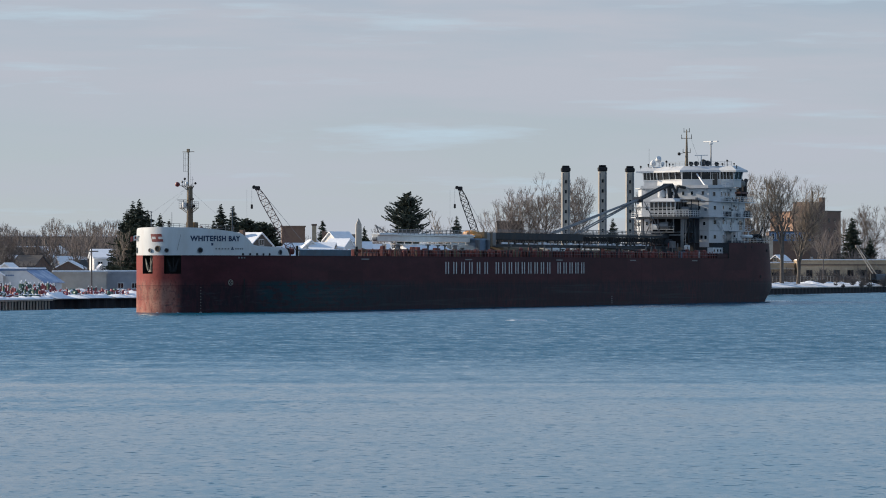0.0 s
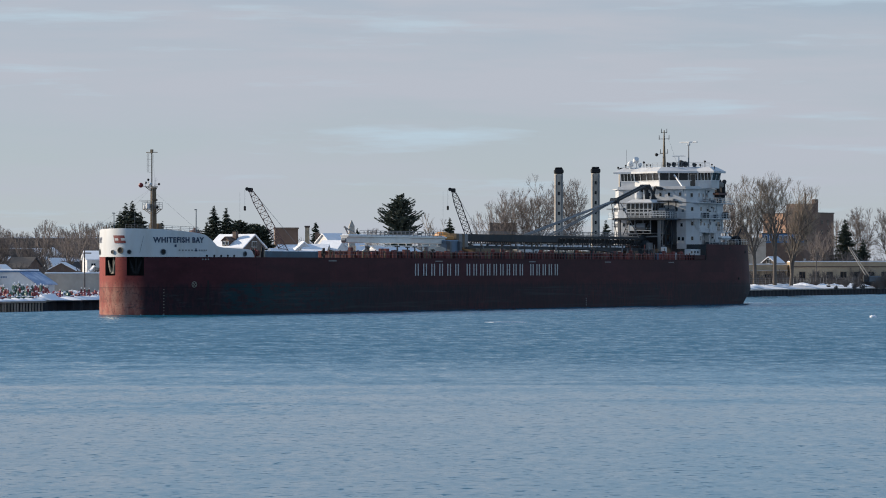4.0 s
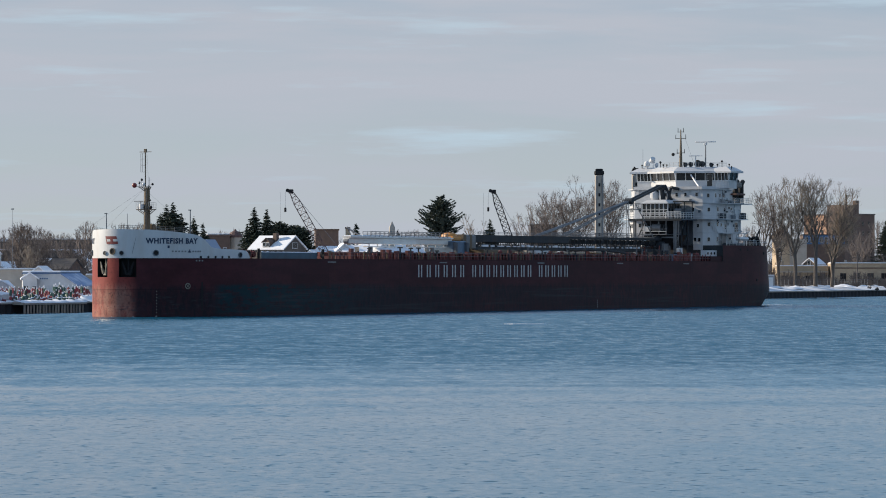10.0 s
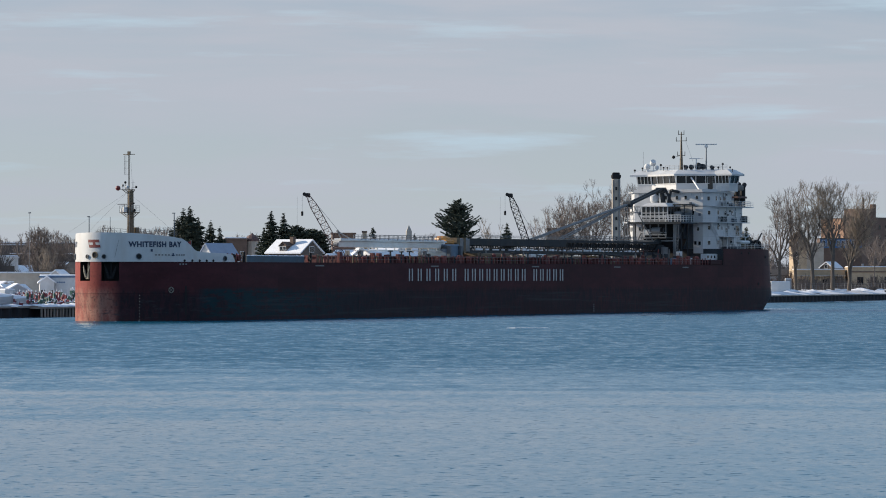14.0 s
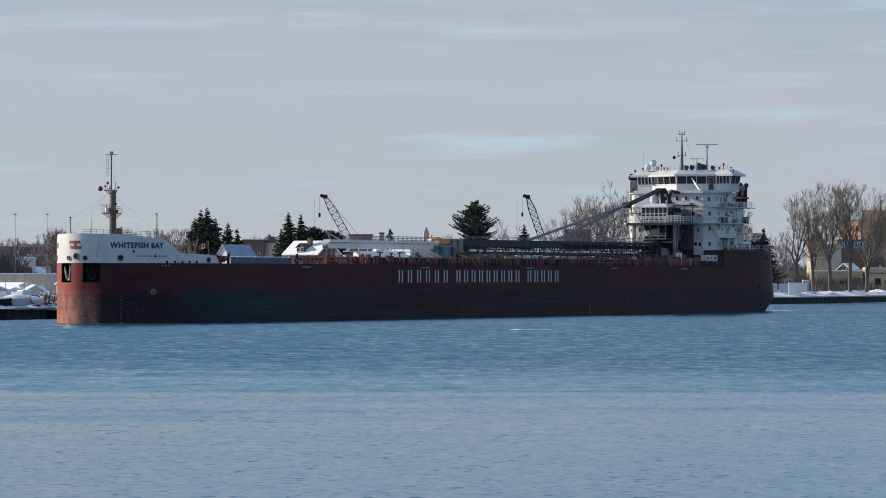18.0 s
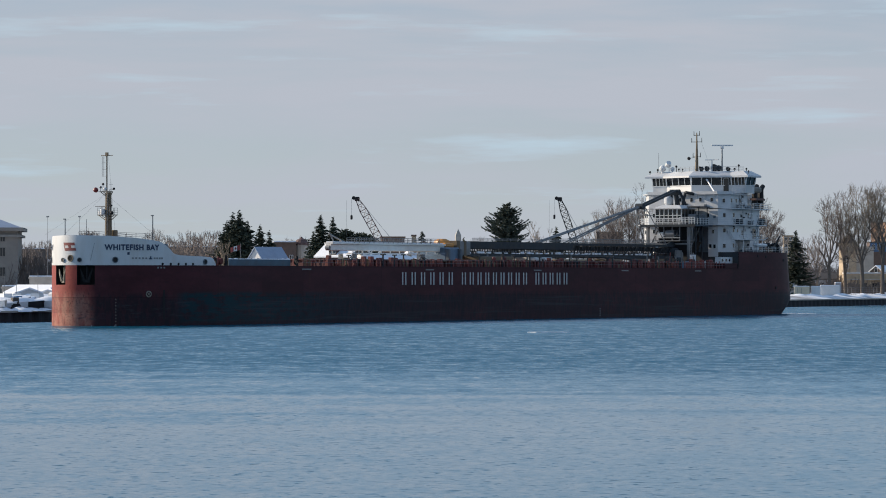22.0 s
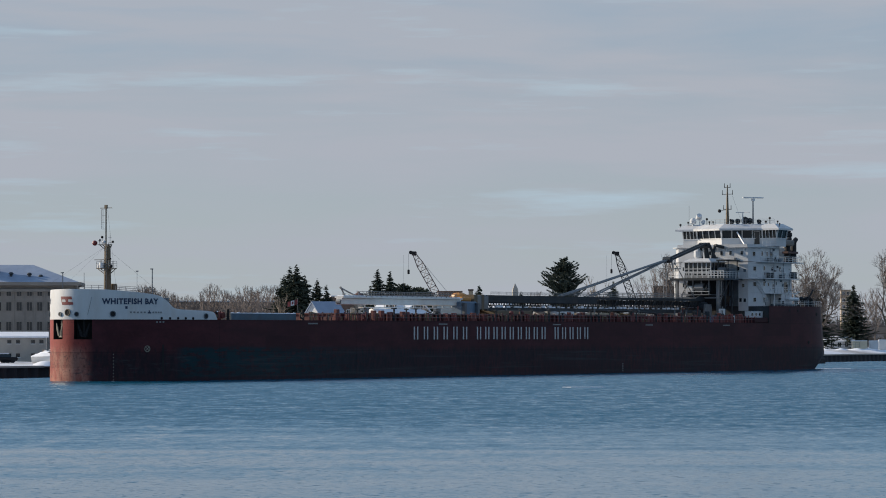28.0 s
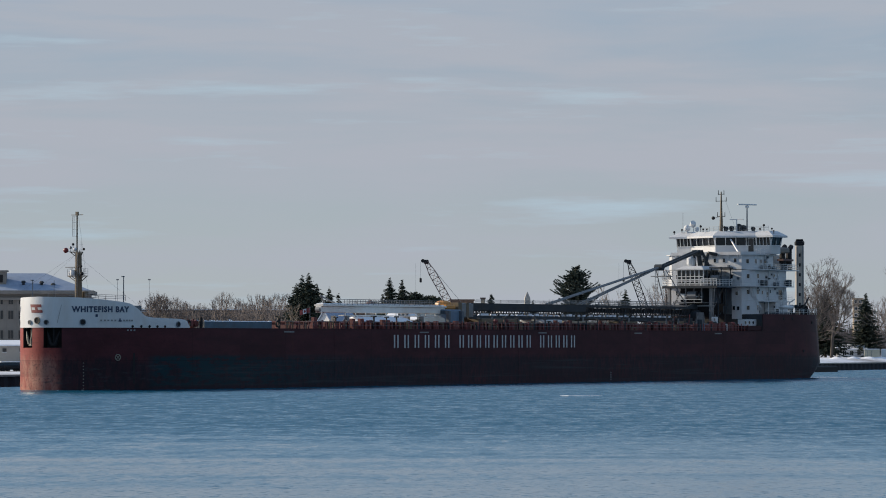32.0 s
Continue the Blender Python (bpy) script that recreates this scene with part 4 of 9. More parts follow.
    part("bar_post", tube(B(), (s + 0.4, p - 0.9, 16.45), (s + 0.4, p - 0.9, 17.66), 0.05, 0.05, 4), M_STEEL, m)
    part("radar_box", box(B(), s + 0.3, s + 0.7, p + 0.38, p + 0.98, 17.7, 17.96, 0.05), M_BLACK, m)
    part("radar_arm", tube(B(), (s + 0.5, p + 0.6, 16.45), (s + 0.5, p + 0.62, 17.75), 0.05, 0.05, 4), M_STEEL, m)
    bm = B()
    tube(bm, (s, p + 0.45, 19.93), (s, p + 0.45, 21.4), 0.03, 0.02, 4)
    tube(bm, (s, p + 0.15, 20.95), (s, p + 0.75, 20.95), 0.025, 0.025, 4)
    part("cross_aerial", bm, M_STEEL, m)
    bm = B()
    for a, b in (((s, p - 0.5, 19.6), (224, -5.5, 13.4)), ((s, p - 0.5, 19.6), (224, -2, 13.4)), ((s, p, 19.2), (204, 4.5, 10.5)), ((s, p, 25.0), (207, -5, 12.5))):
        tube(bm, a, b, 0.012, 0.012, 3, False)
    part("stay_wires", bm, M_STEEL, m)
    bm = B()
    box(bm, s - 1.6, s - 0.6, -0.9, 0.9, 12.0, 14.2, 0.1)
    part("mast_locker", bm, M_TAN, m)


def deck_gear(ship):
    # hatch covers with coamings
    bm = B()
    box(bm, -2.4, 2.4, -7.6, 7.6, 0, 0.95)
    box(bm, -2.6, 2.6, -8.0, 8.0, 0.95, 1.2, 0.06)
    for k in range(-2, 3):
        box(bm, k * 1.0 - 0.07, k * 1.0 + 0.07, 7.6, 7.9, 0.05, 0.95)
    src = part("hatch_cover", bm, M_HATCH, ship, "dark red steel hatch cover on its coaming")
    src.matrix_basis = pose(49, 0, DECK_Z)
    for i in range(1, 22):
        share("hatch_cover", src, ship, pose(49 + i * 5.55, 0, DECK_Z))
    # vents, bollards and pipe stools along the port edge
    bm = B()
    tube(bm, (0, 0, 0), (0, 0, 0.85), 0.16, 0.16, 8)
    revolve(bm, [(0.36, 0.85), (0.4, 1.1), (0.2, 1.3)], 8)
    v1 = part("deck_vent", bm, M_RED, ship)
    v1.matrix_basis = pose(46, 10.2, DECK_Z)
    bm = B()
    box(bm, -0.32, 0.32, -0.3, 0.3, 0, 1.25, 0.05)
    v2 = part("deck_box", bm, M_RED, ship)
    v2.matrix_basis = pose(52, 10.4, DECK_Z)
    bm = B()
    box(bm, -0.09, 0.09, -0.09, 0.09, 0, 1.45)
    box(bm, -0.25, 0.25, -0.3, 0.3, 1.35, 1.5)
    v3 = part("pipe_stool", bm, M_DARK, ship)
    v3.matrix_basis = pose(54, 9.6, DECK_Z)
    v4 = part("pipe_bend", tube(tube(tube(B(), (-0.5, 0, 0), (-0.5, 0, 0.8), 0.13, 0.13, 6), (-0.5, 0, 0.8), (0.5, 0, 0.95), 0.13, 0.13, 6), (0.5, 0, 0.95), (0.5, 0, 0), 0.13, 0.13, 6), M_TAN, ship)
    v4.matrix_basis = pose(58, 10.0, DECK_Z)
    rnd = random.Random(4)
    s = 36.0
    while s < 181:
        src2 = rnd.choice((v1, v2, v2, v3, v3, v4))
        share(src2.name.split(".")[0], src2, ship, pose(s, rnd.uniform(9.3, 10.9), DECK_Z) @ Matrix.Diagonal((rnd.uniform(0.6, 1.6), 1, rnd.uniform(0.55, 1.45), 1)))
        s += rnd.uniform(0.7, 1.9)
    # starboard row, glimpsed between the hatches
    for i in range(22):
        share("deck_vent", v1, ship, pose(40 + i * 5.6, -10.3, DECK_Z))
    # rail along the port deck edge
    post = part("rail_post", box(B(), -0.09, 0.09, -0.06, 0.06, 0, 1.15), M_RED, ship)
    post.matrix_basis = pose(34, 11.5, DECK_Z)
    rnd = random.Random(41)
    for i in range(1, 123):
        share("rail_post", post, ship, pose(34 + i * 1.2, 11.5, DECK_Z) @ Matrix.Diagonal((rnd.uniform(0.6, 1.7), 1, rnd.uniform(0.75, 1.2), 1)))
    for z in (0.55, 1.05):
        bm = B()
        tube(bm, (34, 11.6, DECK_Z + z), (181.0, 11.6, DECK_Z + z), 0.022, 0.022, 4, False)
        part("rail_wire", bm, M_STEEL, ship)
    # snow-covered tarpaulin under the girder
    v, f = [], []
    for i in range(15):
        s = 134 + i
        k = 0.8 + 0.25 * noise.noise((s * 0.4, 0, 0))
        for j in range(9):
            q = math.pi * j / 8
            v.append((s, 1.5 + 2.3 * math.cos(q), DECK_Z + 1.21 + 1.05 * k * math.sin(q) * (0.15 if i in (0, 14) else 1)))
    for i in range(14):
        for j in range(8):
            c = i * 9 + j
            f.append((c, c + 1, c + 10, c + 9))
    raw("snowy_tarpaulin", v, f, M_SNOWCAP, ship, "snow-covered tarpaulin over a hatch", smooth=True)
    # canvas-covered bundles and a pale walkway section
    for s0, s1, z1, mm in ((86, 92, 10.4, M_WHITE_CLEAN), (70, 84, 10.15, M_TANBRICK), (60, 66, 10.2, M_TAN), (100, 112, 10.5, M_TAN)):
        bm = B()
        box(bm, s0, s1, -2, 3, DECK_Z + 1.21, z1 + 0.35, 0.12)
        part("deck_cargo", bm, mm, ship)


def truss(bm, s0, s1, y, z0, z1, bays, r, lean=0.0):
    n = bays
    for i in range(n):
        a, b = s0 + (s1 - s0) * i / n, s0 + (s1 - s0) * (i + 1) / n
        tube(bm, (a, y, z0), (a, y, z1), r, r, 4, False)
        if i % 2:
            tube(bm, (a, y, z0), (b, y, z1), r, r, 4, False)
        else:
            tube(bm, (a, y, z1), (b, y, z0), r, r, 4, False)
    tube(bm, (s1, y, z0), (s1, y, z1), r, r, 4, False)


def boom(ship):
    # the dark lattice part of the unloading boom
    for y in (-1.6, 1.6):
        bm = B()
        box(bm, 37, 113.5, y - 0.22, y + 0.22, 10.75, 11.35)
        box(bm, 37, 113.5, y - 0.22, y + 0.22, 13.0, 13.45)
        box(bm, 76, 113.5, y - 0.2, y + 0.2, 12.2, 12.998)
        part("boom_chord", bm, M_DARK, ship, "dark steel boom chords")
        bm = B()
        truss(bm, 37, 113.5, y, 11.0, 13.2, 44, 0.085)
        part("boom_lattice", bm, M_DARK, ship)
    bm = B()
    box(bm, 36, 113, -1.15, 1.15, 12.1, 12.9)
    part("conveyor_trough", bm, M_BLACK, ship)
    roller = part("belt_roller", tube(B(), (0, -1.3, 11.75), (0, 1.62, 11.75), 0.09, 0.09, 6), M_STEEL, ship)
    roller.matrix_basis = pose(38, 0, 0)
    for i in range(1, 60):
        share("belt_roller", roller, ship, pose(38 + i * 1.25, 0, 0))
    bm = B()
    for y in (1.75,):
        rail(bm, [(40, y, 13.3), (78, y, 13.3)], 0.95, 2.2, 0.045)
        rail(bm, [(40, -1.75, 13.3), (78, -1.75, 13.3)], 0.95, 2.2, 0.045)
        for i in range(10):
            s = 44 + i * 3.4
            tube(bm, (s, y, 13.2), (s + 0.7, y, 14.2), 0.06, 0.06, 4)
    part("boom_rail", bm, M_STEEL, ship)
    bm = B()
    rail(bm, [(78, 1.75, 13.5), (112, 1.75, 13.5)], 0.5, 2.6, 0.04)
    part("boom_rail", bm, M_STEEL, ship)
    # snow caught on the lower frames
    rnd = random.Random(14)
    bm = B()
    s = 46.0
    while s < 111:
        w = rnd.uniform(0.3, 1.6) * (1.5 if s > 90 else 0.7)
        box(bm, s, s + w, 1.62, 1.9, 11.36, 11.36 + rnd.uniform(0.12, 0.42))
        s += w + rnd.uniform(0.3, 1.8)
    part("frame_snow", bm, M_SNOWCAP, ship, "snow caught on the boom's lower frames")
    # curved lower pipe rising to the tower
    bm = B()
    pts = [(78, 1.9, 11.1), (66, 1.9, 11.0), (56, 1.9, 10.7), (48, 1.9, 10.1), (42, 1.9, 9.7)]
    for a, b in zip(pts, pts[1:]):
        tube(bm, a, b, 0.22, 0.22, 6)
    part("boom_pipe", bm, M_DARK, ship)
    # joint with machinery
    bm = B()
    box(bm, 112.8, 117.6, -1.9, 1.9, 10.9, 13.45, 0.2)
    j = part("boom_joint", bm, M_STEEL, ship, "grey-brown plated boom joint")
    bm = B()
    box(bm, 114.4, 115.2, -1.95, 1.95, 10.85, 13.5)
    box(bm, 116.6, 117.7, -1.95, 1.95, 10.85, 13.5)
    part("joint_band", bm, M_TAN, j)
    bm = B()
    box(bm, 117.8, 122.5, -2.6, 2.6, 9.2, 12.3, 0.15)
    t = part("hatch_crane", bm, M_BLUEBOX, ship, "blue-grey hatch crane cab on legs")
    bm = B()
    for s, y in ((118.2, 2.9), (122.2, 2.9), (118.2, -2.9), (122.2, -2.9)):
        box(bm, s - 0.3, s + 0.3, y - 0.3, y + 0.3, DECK_Z, 12.0)
    for s in (118.2, 122.2):
        box(bm, s - 0.3, s + 0.3, -2.9, 2.9, 11.5, 12.1)
    part("crane_leg", bm, M_GREY, t)
    bm = B()
    box(bm, 118.0, 120.9, -1.7, 1.7, 12.32, 13.1, 0.2)
    revolve(bm, [(1.5, 13.0), (1.35, 13.5), (0.7, 13.8)], 10, 119.4, 0.0)
    part("crane_hood", bm, M_ORANGE, t, "bright orange machinery hood")
    # pale girder forward of the joint
    bm = B()
    box(bm, 121.0, 156.8, 0.3, 1.5, 11.55, 12.6, 0.08)
    box(bm, 121.0, 156.8, 0.1, 1.75, 12.6, 12.85)
    g = part("boom_girder", bm, M_GIRDER, ship, "white plated boom girder")
    bm = B()
    box(bm, 123, 150.5, 0.4, 1.4, 11.05, 11.2)
    for i in range(10):
        s = 124 + i * 2.9
        box(bm, s - 0.06, s + 0.06, 1.35, 1.5, 11.1, 11.6)
    part("lower_flange", bm, M_GIRDER, g)
    bm = B()
    box(bm, 121.5, 156.4, 0.2, 1.6, 12.854, 13.02, 0.06)
    part("girder_snow", bm, M_SNOWCAP, g)
    bm = B()
    rail(bm, [(123, 1.7, 12.85), (150, 1.7, 12.85)], 0.85, 1.5, 0.05)
    rail(bm, [(123, 0.15, 12.85), (150, 0.15, 12.85)], 0.85, 1.5, 0.05)
    part("girder_rail", bm, M_STEEL, g)
    bm = B()
    tube(bm, (156.8, 0.5, 12.0), (156.8, 1.3, 12.0), 0.38, 0.38, 10)
    tube(bm, (150, 0, 12.8), (155.2, 0, 14.3), 0.14, 0.14, 6)
    tube(bm, (153.6, 0, 12.8), (155.0, 0, 14.4), 0.14, 0.14, 6)
    part("head_pulley", bm, M_STEEL, g)
    for s in (149.5, 128):
        bm = B()
        box(bm, s - 0.35, s + 0.35, -1.6, -1.1, DECK_Z, 11.1)
        box(bm, s - 0.35, s + 0.35, 1.1, 1.6, DECK_Z, 11.1)
        tube(bm, (s + 2.4, 1.3, DECK_Z), (s, 1.3, 11.0), 0.16, 0.16, 5)
        part("boom_saddle", bm, M_STEEL, g)
    # stay pipes from boom to the tower head
    head = (46.6, 0, 20.6)
    for i, y in enumerate((-0.45, 0.45)):
        for foot in ((86.0, 13.5), (75.5, 13.5)):
            bm = B()
            tube(bm, (foot[0], y, foot[1]), (head[0], y * 0.5, head[2] + 0.1), 0.14, 0.14, 8)
            part("boom_stay", bm, M_STEEL, ship)
    bm = B()
    for y in (-0.45, 0.45):
        tube(bm, (47, y, 20.5), (32.5, y, 23.9), 0.26, 0.26, 6)
    tube(bm, (46.8, -0.8, 20.6), (46.8, 0.8, 20.6), 0.6, 0.6, 12)
    part("luffing_link", bm, M_DARK, ship)
    bm = B()
    box(bm, 44.6, 47.2, -1.6, 1.6, 18.9, 19.05)
    rail(bm, [(44.6, 1.6, 19.05), (47.2, 1.6, 19.05)], 0.9, 1.2)
    tube(bm, (46.2, 0.6, 20.2), (46.0, 0.6, 18.95), 0.14, 0.14, 5)
    part("link_frame", bm, M_STEEL, ship)
    # tower close ahead of the house: cab on a railed platform, machinery and hopper below
    tw = part("loading_tower", box(B(), 28.5, 36.2, -5.4, 6.3, 17.05, 17.25), M_GREY, ship, "grey steel boom tower close before the house")
    part("platform_edge", box(B(), 36.2, 36.35, -5.4, 6.3, 16.9, 17.35), M_DARK, tw)
    for y in (-4.6, 4.2):
        part("tower_leg", box(B(), 34.6, 35.1, y - 0.25, y + 0.25, DECK_Z, 17.04), M_STEEL, tw)
        part("tower_brace", tube(B(), (34.9, y, 12.2), (30.2, y, 16.9), 0.14, 0.14, 5), M_STEEL, tw)
    part("tower_beam", box(B(), 34.7, 35.0, -4.6, 4.2, 13.5, 13.9), M_STEEL, tw)
    # gallery with open frames under the platform
    part("machinery_house", box(B(), 30.5, 34.4, -2.6, 2.2, 14.4, 17.0, 0.1), M_BLACK, tw, "black machinery casing below the cab")
    for y in (-2.7, -0.9, 0.9, 2.5):
        part("gallery_post", box(B(), 35.2, 35.4, y - 0.1, y + 0.1, 14.3, 17.04), M_STEEL, tw)
    part("gallery_floor", box(B(), 30.0, 35.8, -2.9, 2.8, 14.15, 14.3), M_STEEL, tw)
    for z in (14.8, 15.3):
        part("gallery_rail", tube(B(), (35.5, -2.8, z), (35.5, 2.7, z), 0.06, 0.06, 4), M_WHITE_CLEAN, tw)
    part("drive_drum", tube(B(), (35.0, -0.5, 15.6), (35.0, 1.4, 15.6), 0.75, 0.75, 14), M_STEEL, tw)
    part("drive_motor", box(B(), 34.5, 35.3, -2.3, -1.1, 14.8, 15.9, 0.12), M_WHITE_CLEAN, tw)
    part("drive_gear", tube(B(), (34.9, 2.0, 15.5), (34.9, 2.25, 15.5), 0.85, 0.85, 16), M_DARK, tw)
    # hopper and chute onto the boom's heel
    part("hopper", prism(B(), [(30.6, -1.4), (34.2, -1.4), (34.2, 3.2), (30.6, 3.2)], 11.2, 14.1, 0.5), M_BLACK, tw, "black flared hopper under the gallery")
    part("feed_chute", tube(B(), (34.6, 0.6, 13.4), (39.6, 0.6, 12.2), 0.85, 0.7, 10), M_DARK, tw)
    part("chute_lip", tube(B(), (38.4, -0.8, 13.0), (39.2, -0.9, 11.6), 0.5, 0.3, 8), M_WHITE_CLEAN, tw)
    part("heel_bearing", tube(B(), (36.6, -2.6, 11.8), (36.6, 2.6, 11.8), 1.0, 1.0, 16), M_DARK, tw)
    for y in (-2.9, 2.9):
        part("heel_stool", prism(B(), [(35.2, y - 0.35), (38.0, y - 0.35), (38.0, y + 0.35), (35.2, y + 0.35)], DECK_Z, 12.4, -0.3), M_STEEL, tw)
    # ladders and pipes between deck and platform
    for y in (5.2, 5.7):
        part("ladder_rail", tube(B(), (36.8, y, 9.2), (36.2, y, 17.0), 0.06, 0.06, 5), M_STEEL, tw)
    for i in range(13):
        part("ladder_rung", tube(B(), (36.75 - i * 0.045, 5.2, 9.6 + i * 0.58), (36.75 - i * 0.045, 5.7, 9.6 + i * 0.58), 0.035, 0.035, 4), M_STEEL, tw)
    for s, y in ((33.5, 5.0), (31.0, 5.1)):
        part("riser_pipe", tube(B(), (s, y, DECK_Z), (s, y, 17.04), 0.16, 0.16, 6), M_DARK, tw)
    # white cabinets and pale machinery about the tower's foot
    rnd = random.Random(23)
    for s, y, w, h, mm in ((37.4, 6.4, 0.4, 1.3, M_WHITE_CLEAN), (41.5, 5.2, 0.6, 0.8, M_DARK), (39.5, 7.0, 1.0, 0.4, M_DARK), (33.0, 7.6, 0.8, 0.3, M_GREY), (44.0, 4.6, 0.8, 1.0, M_DARK), (31.0, 6.6, 0.6, 0.3, M_ANCHOR), (35.6, 8.0, 0.7, 0.0, M_WHITE), (42.6, 7.6, 0.8, 0.0, M_BLUEBOX)):
        part("foot_cabinet", box(B(), s - w, s + w, y - 0.5, y + 0.5, DECK_Z, DECK_Z + 1.3 + h, 0.08), mm, tw)
    for i in range(14):
        s, y = rnd.uniform(36.5, 50), rnd.uniform(3.0, 7.5)
        h = rnd.uniform(1.2, 3.2)
        part("stanchion", tube(B(), (s, y, DECK_Z), (s + rnd.uniform(-0.8, 0.8), y, DECK_Z + h), 0.1, 0.1, 5), rnd.choice((M_STEEL, M_DARK, M_RED, M_STEEL)), tw)
    # white rail round the platform
    bm = B()
    rail(bm, [(36.2, -5.3, 17.35), (36.2, 6.2, 17.35), (30.3, 6.2, 17.35)], 1.2, 1.1, 0.05)
    part("platform_rail", bm, M_WHITE_CLEAN, tw)
    bm = B()
    rail(bm, [(36.25, 2.9, 17.35), (36.25, 6.15, 17.35)], 1.35, 0.7, 0.06)
    part("platform_rail", bm, M_WHITE_CLEAN, tw)
    # glazed cab with a low pitched roof
    cab = part("control_cab", box(B(), 29.4, 35.2, -2.85, 2.85, 17.26, 17.9), M_STEEL, tw, "grey control cab with large light-framed windows")
    part("cab_glass", box(B(), 29.6, 35.1, -2.75, 2.75, 17.9, 20.3), M_GLASS, cab)
    for i in range(7):
        y = -2.8 + 5.6 * i / 6
        part("cab_post", box(B(), 35.1, 35.24, y - 0.09, y + 0.09, 17.9, 20.3), M_WHITE, cab)
    for z in (18.45, 19.1):
        part("cab_transom", box(B(), 35.1, 35.26, -2.8, 2.8, z - 0.07, z + 0.07), M_WHITE, cab)
    for i in range(5):
        s = 29.7 + 5.4 * i / 4
        part("cab_post", box(B(), s - 0.09, s + 0.09, 2.75, 2.88, 17.9, 20.3), M_STEEL, cab)
    bm = B()
    prism(bm, [(29.2, -3.05), (35.6, -3.05), (35.6, 3.05), (29.2, 3.05)], 20.3, 20.5)
    prism(bm, [(29.4, -2.9), (35.4, -2.9), (35.4, 2.9), (29.4, 2.9)], 20.504, 21.1, -0.35)
    part("cab_roof", bm, M_WHITE, cab)
    # canopy to port of the cab
    part("canopy", box(B(), 29.4, 34.0, 3.3, 6.0, 20.6, 20.85, 0.05), M_DARK, tw)
    for s, y in ((33.6, 3.6), (33.6, 5.7), (30.0, 5.7)):
        part("canopy_post", tube(B(), (s, y, 17.26), (s, y, 20.6), 0.1, 0.1, 6), M_DARK, tw)
    part("winch_cabinet", box(B(), 30.0, 33.0, 3.5, 5.4, 17.26, 19.2, 0.1), M_GREY, tw)
    part("winch_drum", tube(B(), (33.4, 3.6, 18.9), (33.4, 5.0, 18.9), 0.5, 0.5, 12), M_STEEL, tw)
    # head gear at the top of the luffing link
    bm = B()
    tube(bm, (31.2, 0, 21.0), (32.3, 0, 24.0), 0.5, 0.4, 8)
    tube(bm, (32.4, -1.0, 23.6), (32.4, 1.0, 23.6), 0.55, 0.55, 12)
    part("tower_head", bm, M_DARK, tw)
    for y in (-1.6, 1.6):
        part("head_leg", tube(B(), (30.4, y, 20.6), (32.3, y * 0.55, 23.9), 0.26, 0.26, 6), M_DARK, tw)
    part("white_bulb", revolve(B(), [(0.5, 21.0), (0.85, 21.5), (0.85, 22.5), (0.4, 23.0)], 14, 31.8, -1.7), M_WHITE, tw)
    for a, b in (((31.0, 0.9, 21.0), (31.2, 1.6, 23.6)), ((31.2, 1.6, 23.6), (29.3, 2.4, 23.3))):
        part("head_pipe", tube(B(), a, b, 0.3, 0.3, 8), M_DARK, tw)
    # pipe trestles ahead of the tower
    for s in (44, 46, 48.5, 62, 78, 94, 108):
        for y in (-2.4, 2.4):
            part("trestle_leg", tube(B(), (s, y, DECK_Z), (s, y, 11.2), 0.16, 0.16, 6), M_STEEL, ship)
    # thin ladder mast and struts below the knuckle
    for s in (49.9, 50.9):
        part("ladder_mast", tube(B(), (s, 1.4, 13.3), (s - 1.6, 0.6, 20.2), 0.06, 0.06, 4), M_STEEL, ship)
    for i in range(11):
        k = i / 10
        part("mast_rung", tube(B(), (49.9 - 1.6 * k, 1.4 - 0.8 * k, 13.5 + 6.5 * k), (50.9 - 1.6 * k, 1.4 - 0.8 * k, 13.5 + 6.5 * k), 0.04, 0.04, 3), M_STEEL, ship)
    for a, b in (((46.0, 0.9, 20.2), (40.2, 2.2, 13.4)), ((46.4, -0.9, 20.2), (41.0, -2.2, 13.4))):
        part("grey_strut", tube(B(), a, b, 0.09, 0.1, 6), M_STEEL, ship)


NOSE = 29.0
# plan of the house: square-cut corners, and a deep bay in the front behind the boom's heel
TIER_PLAN = [(15.0, -9.5), (27.0, -9.5), (NOSE, -7.5), (NOSE, 7.5), (27.0, 9.5), (15.0, 9.5)]
BAY_PLAN = [(15.0, -9.5), (27.0, -9.5), (NOSE, -7.5), (NOSE, -5.0), (25.2, -5.0), (25.2, 5.4), (NOSE, 5.4), (NOSE, 7.5), (27.0, 9.5), (15.0, 9.5)]


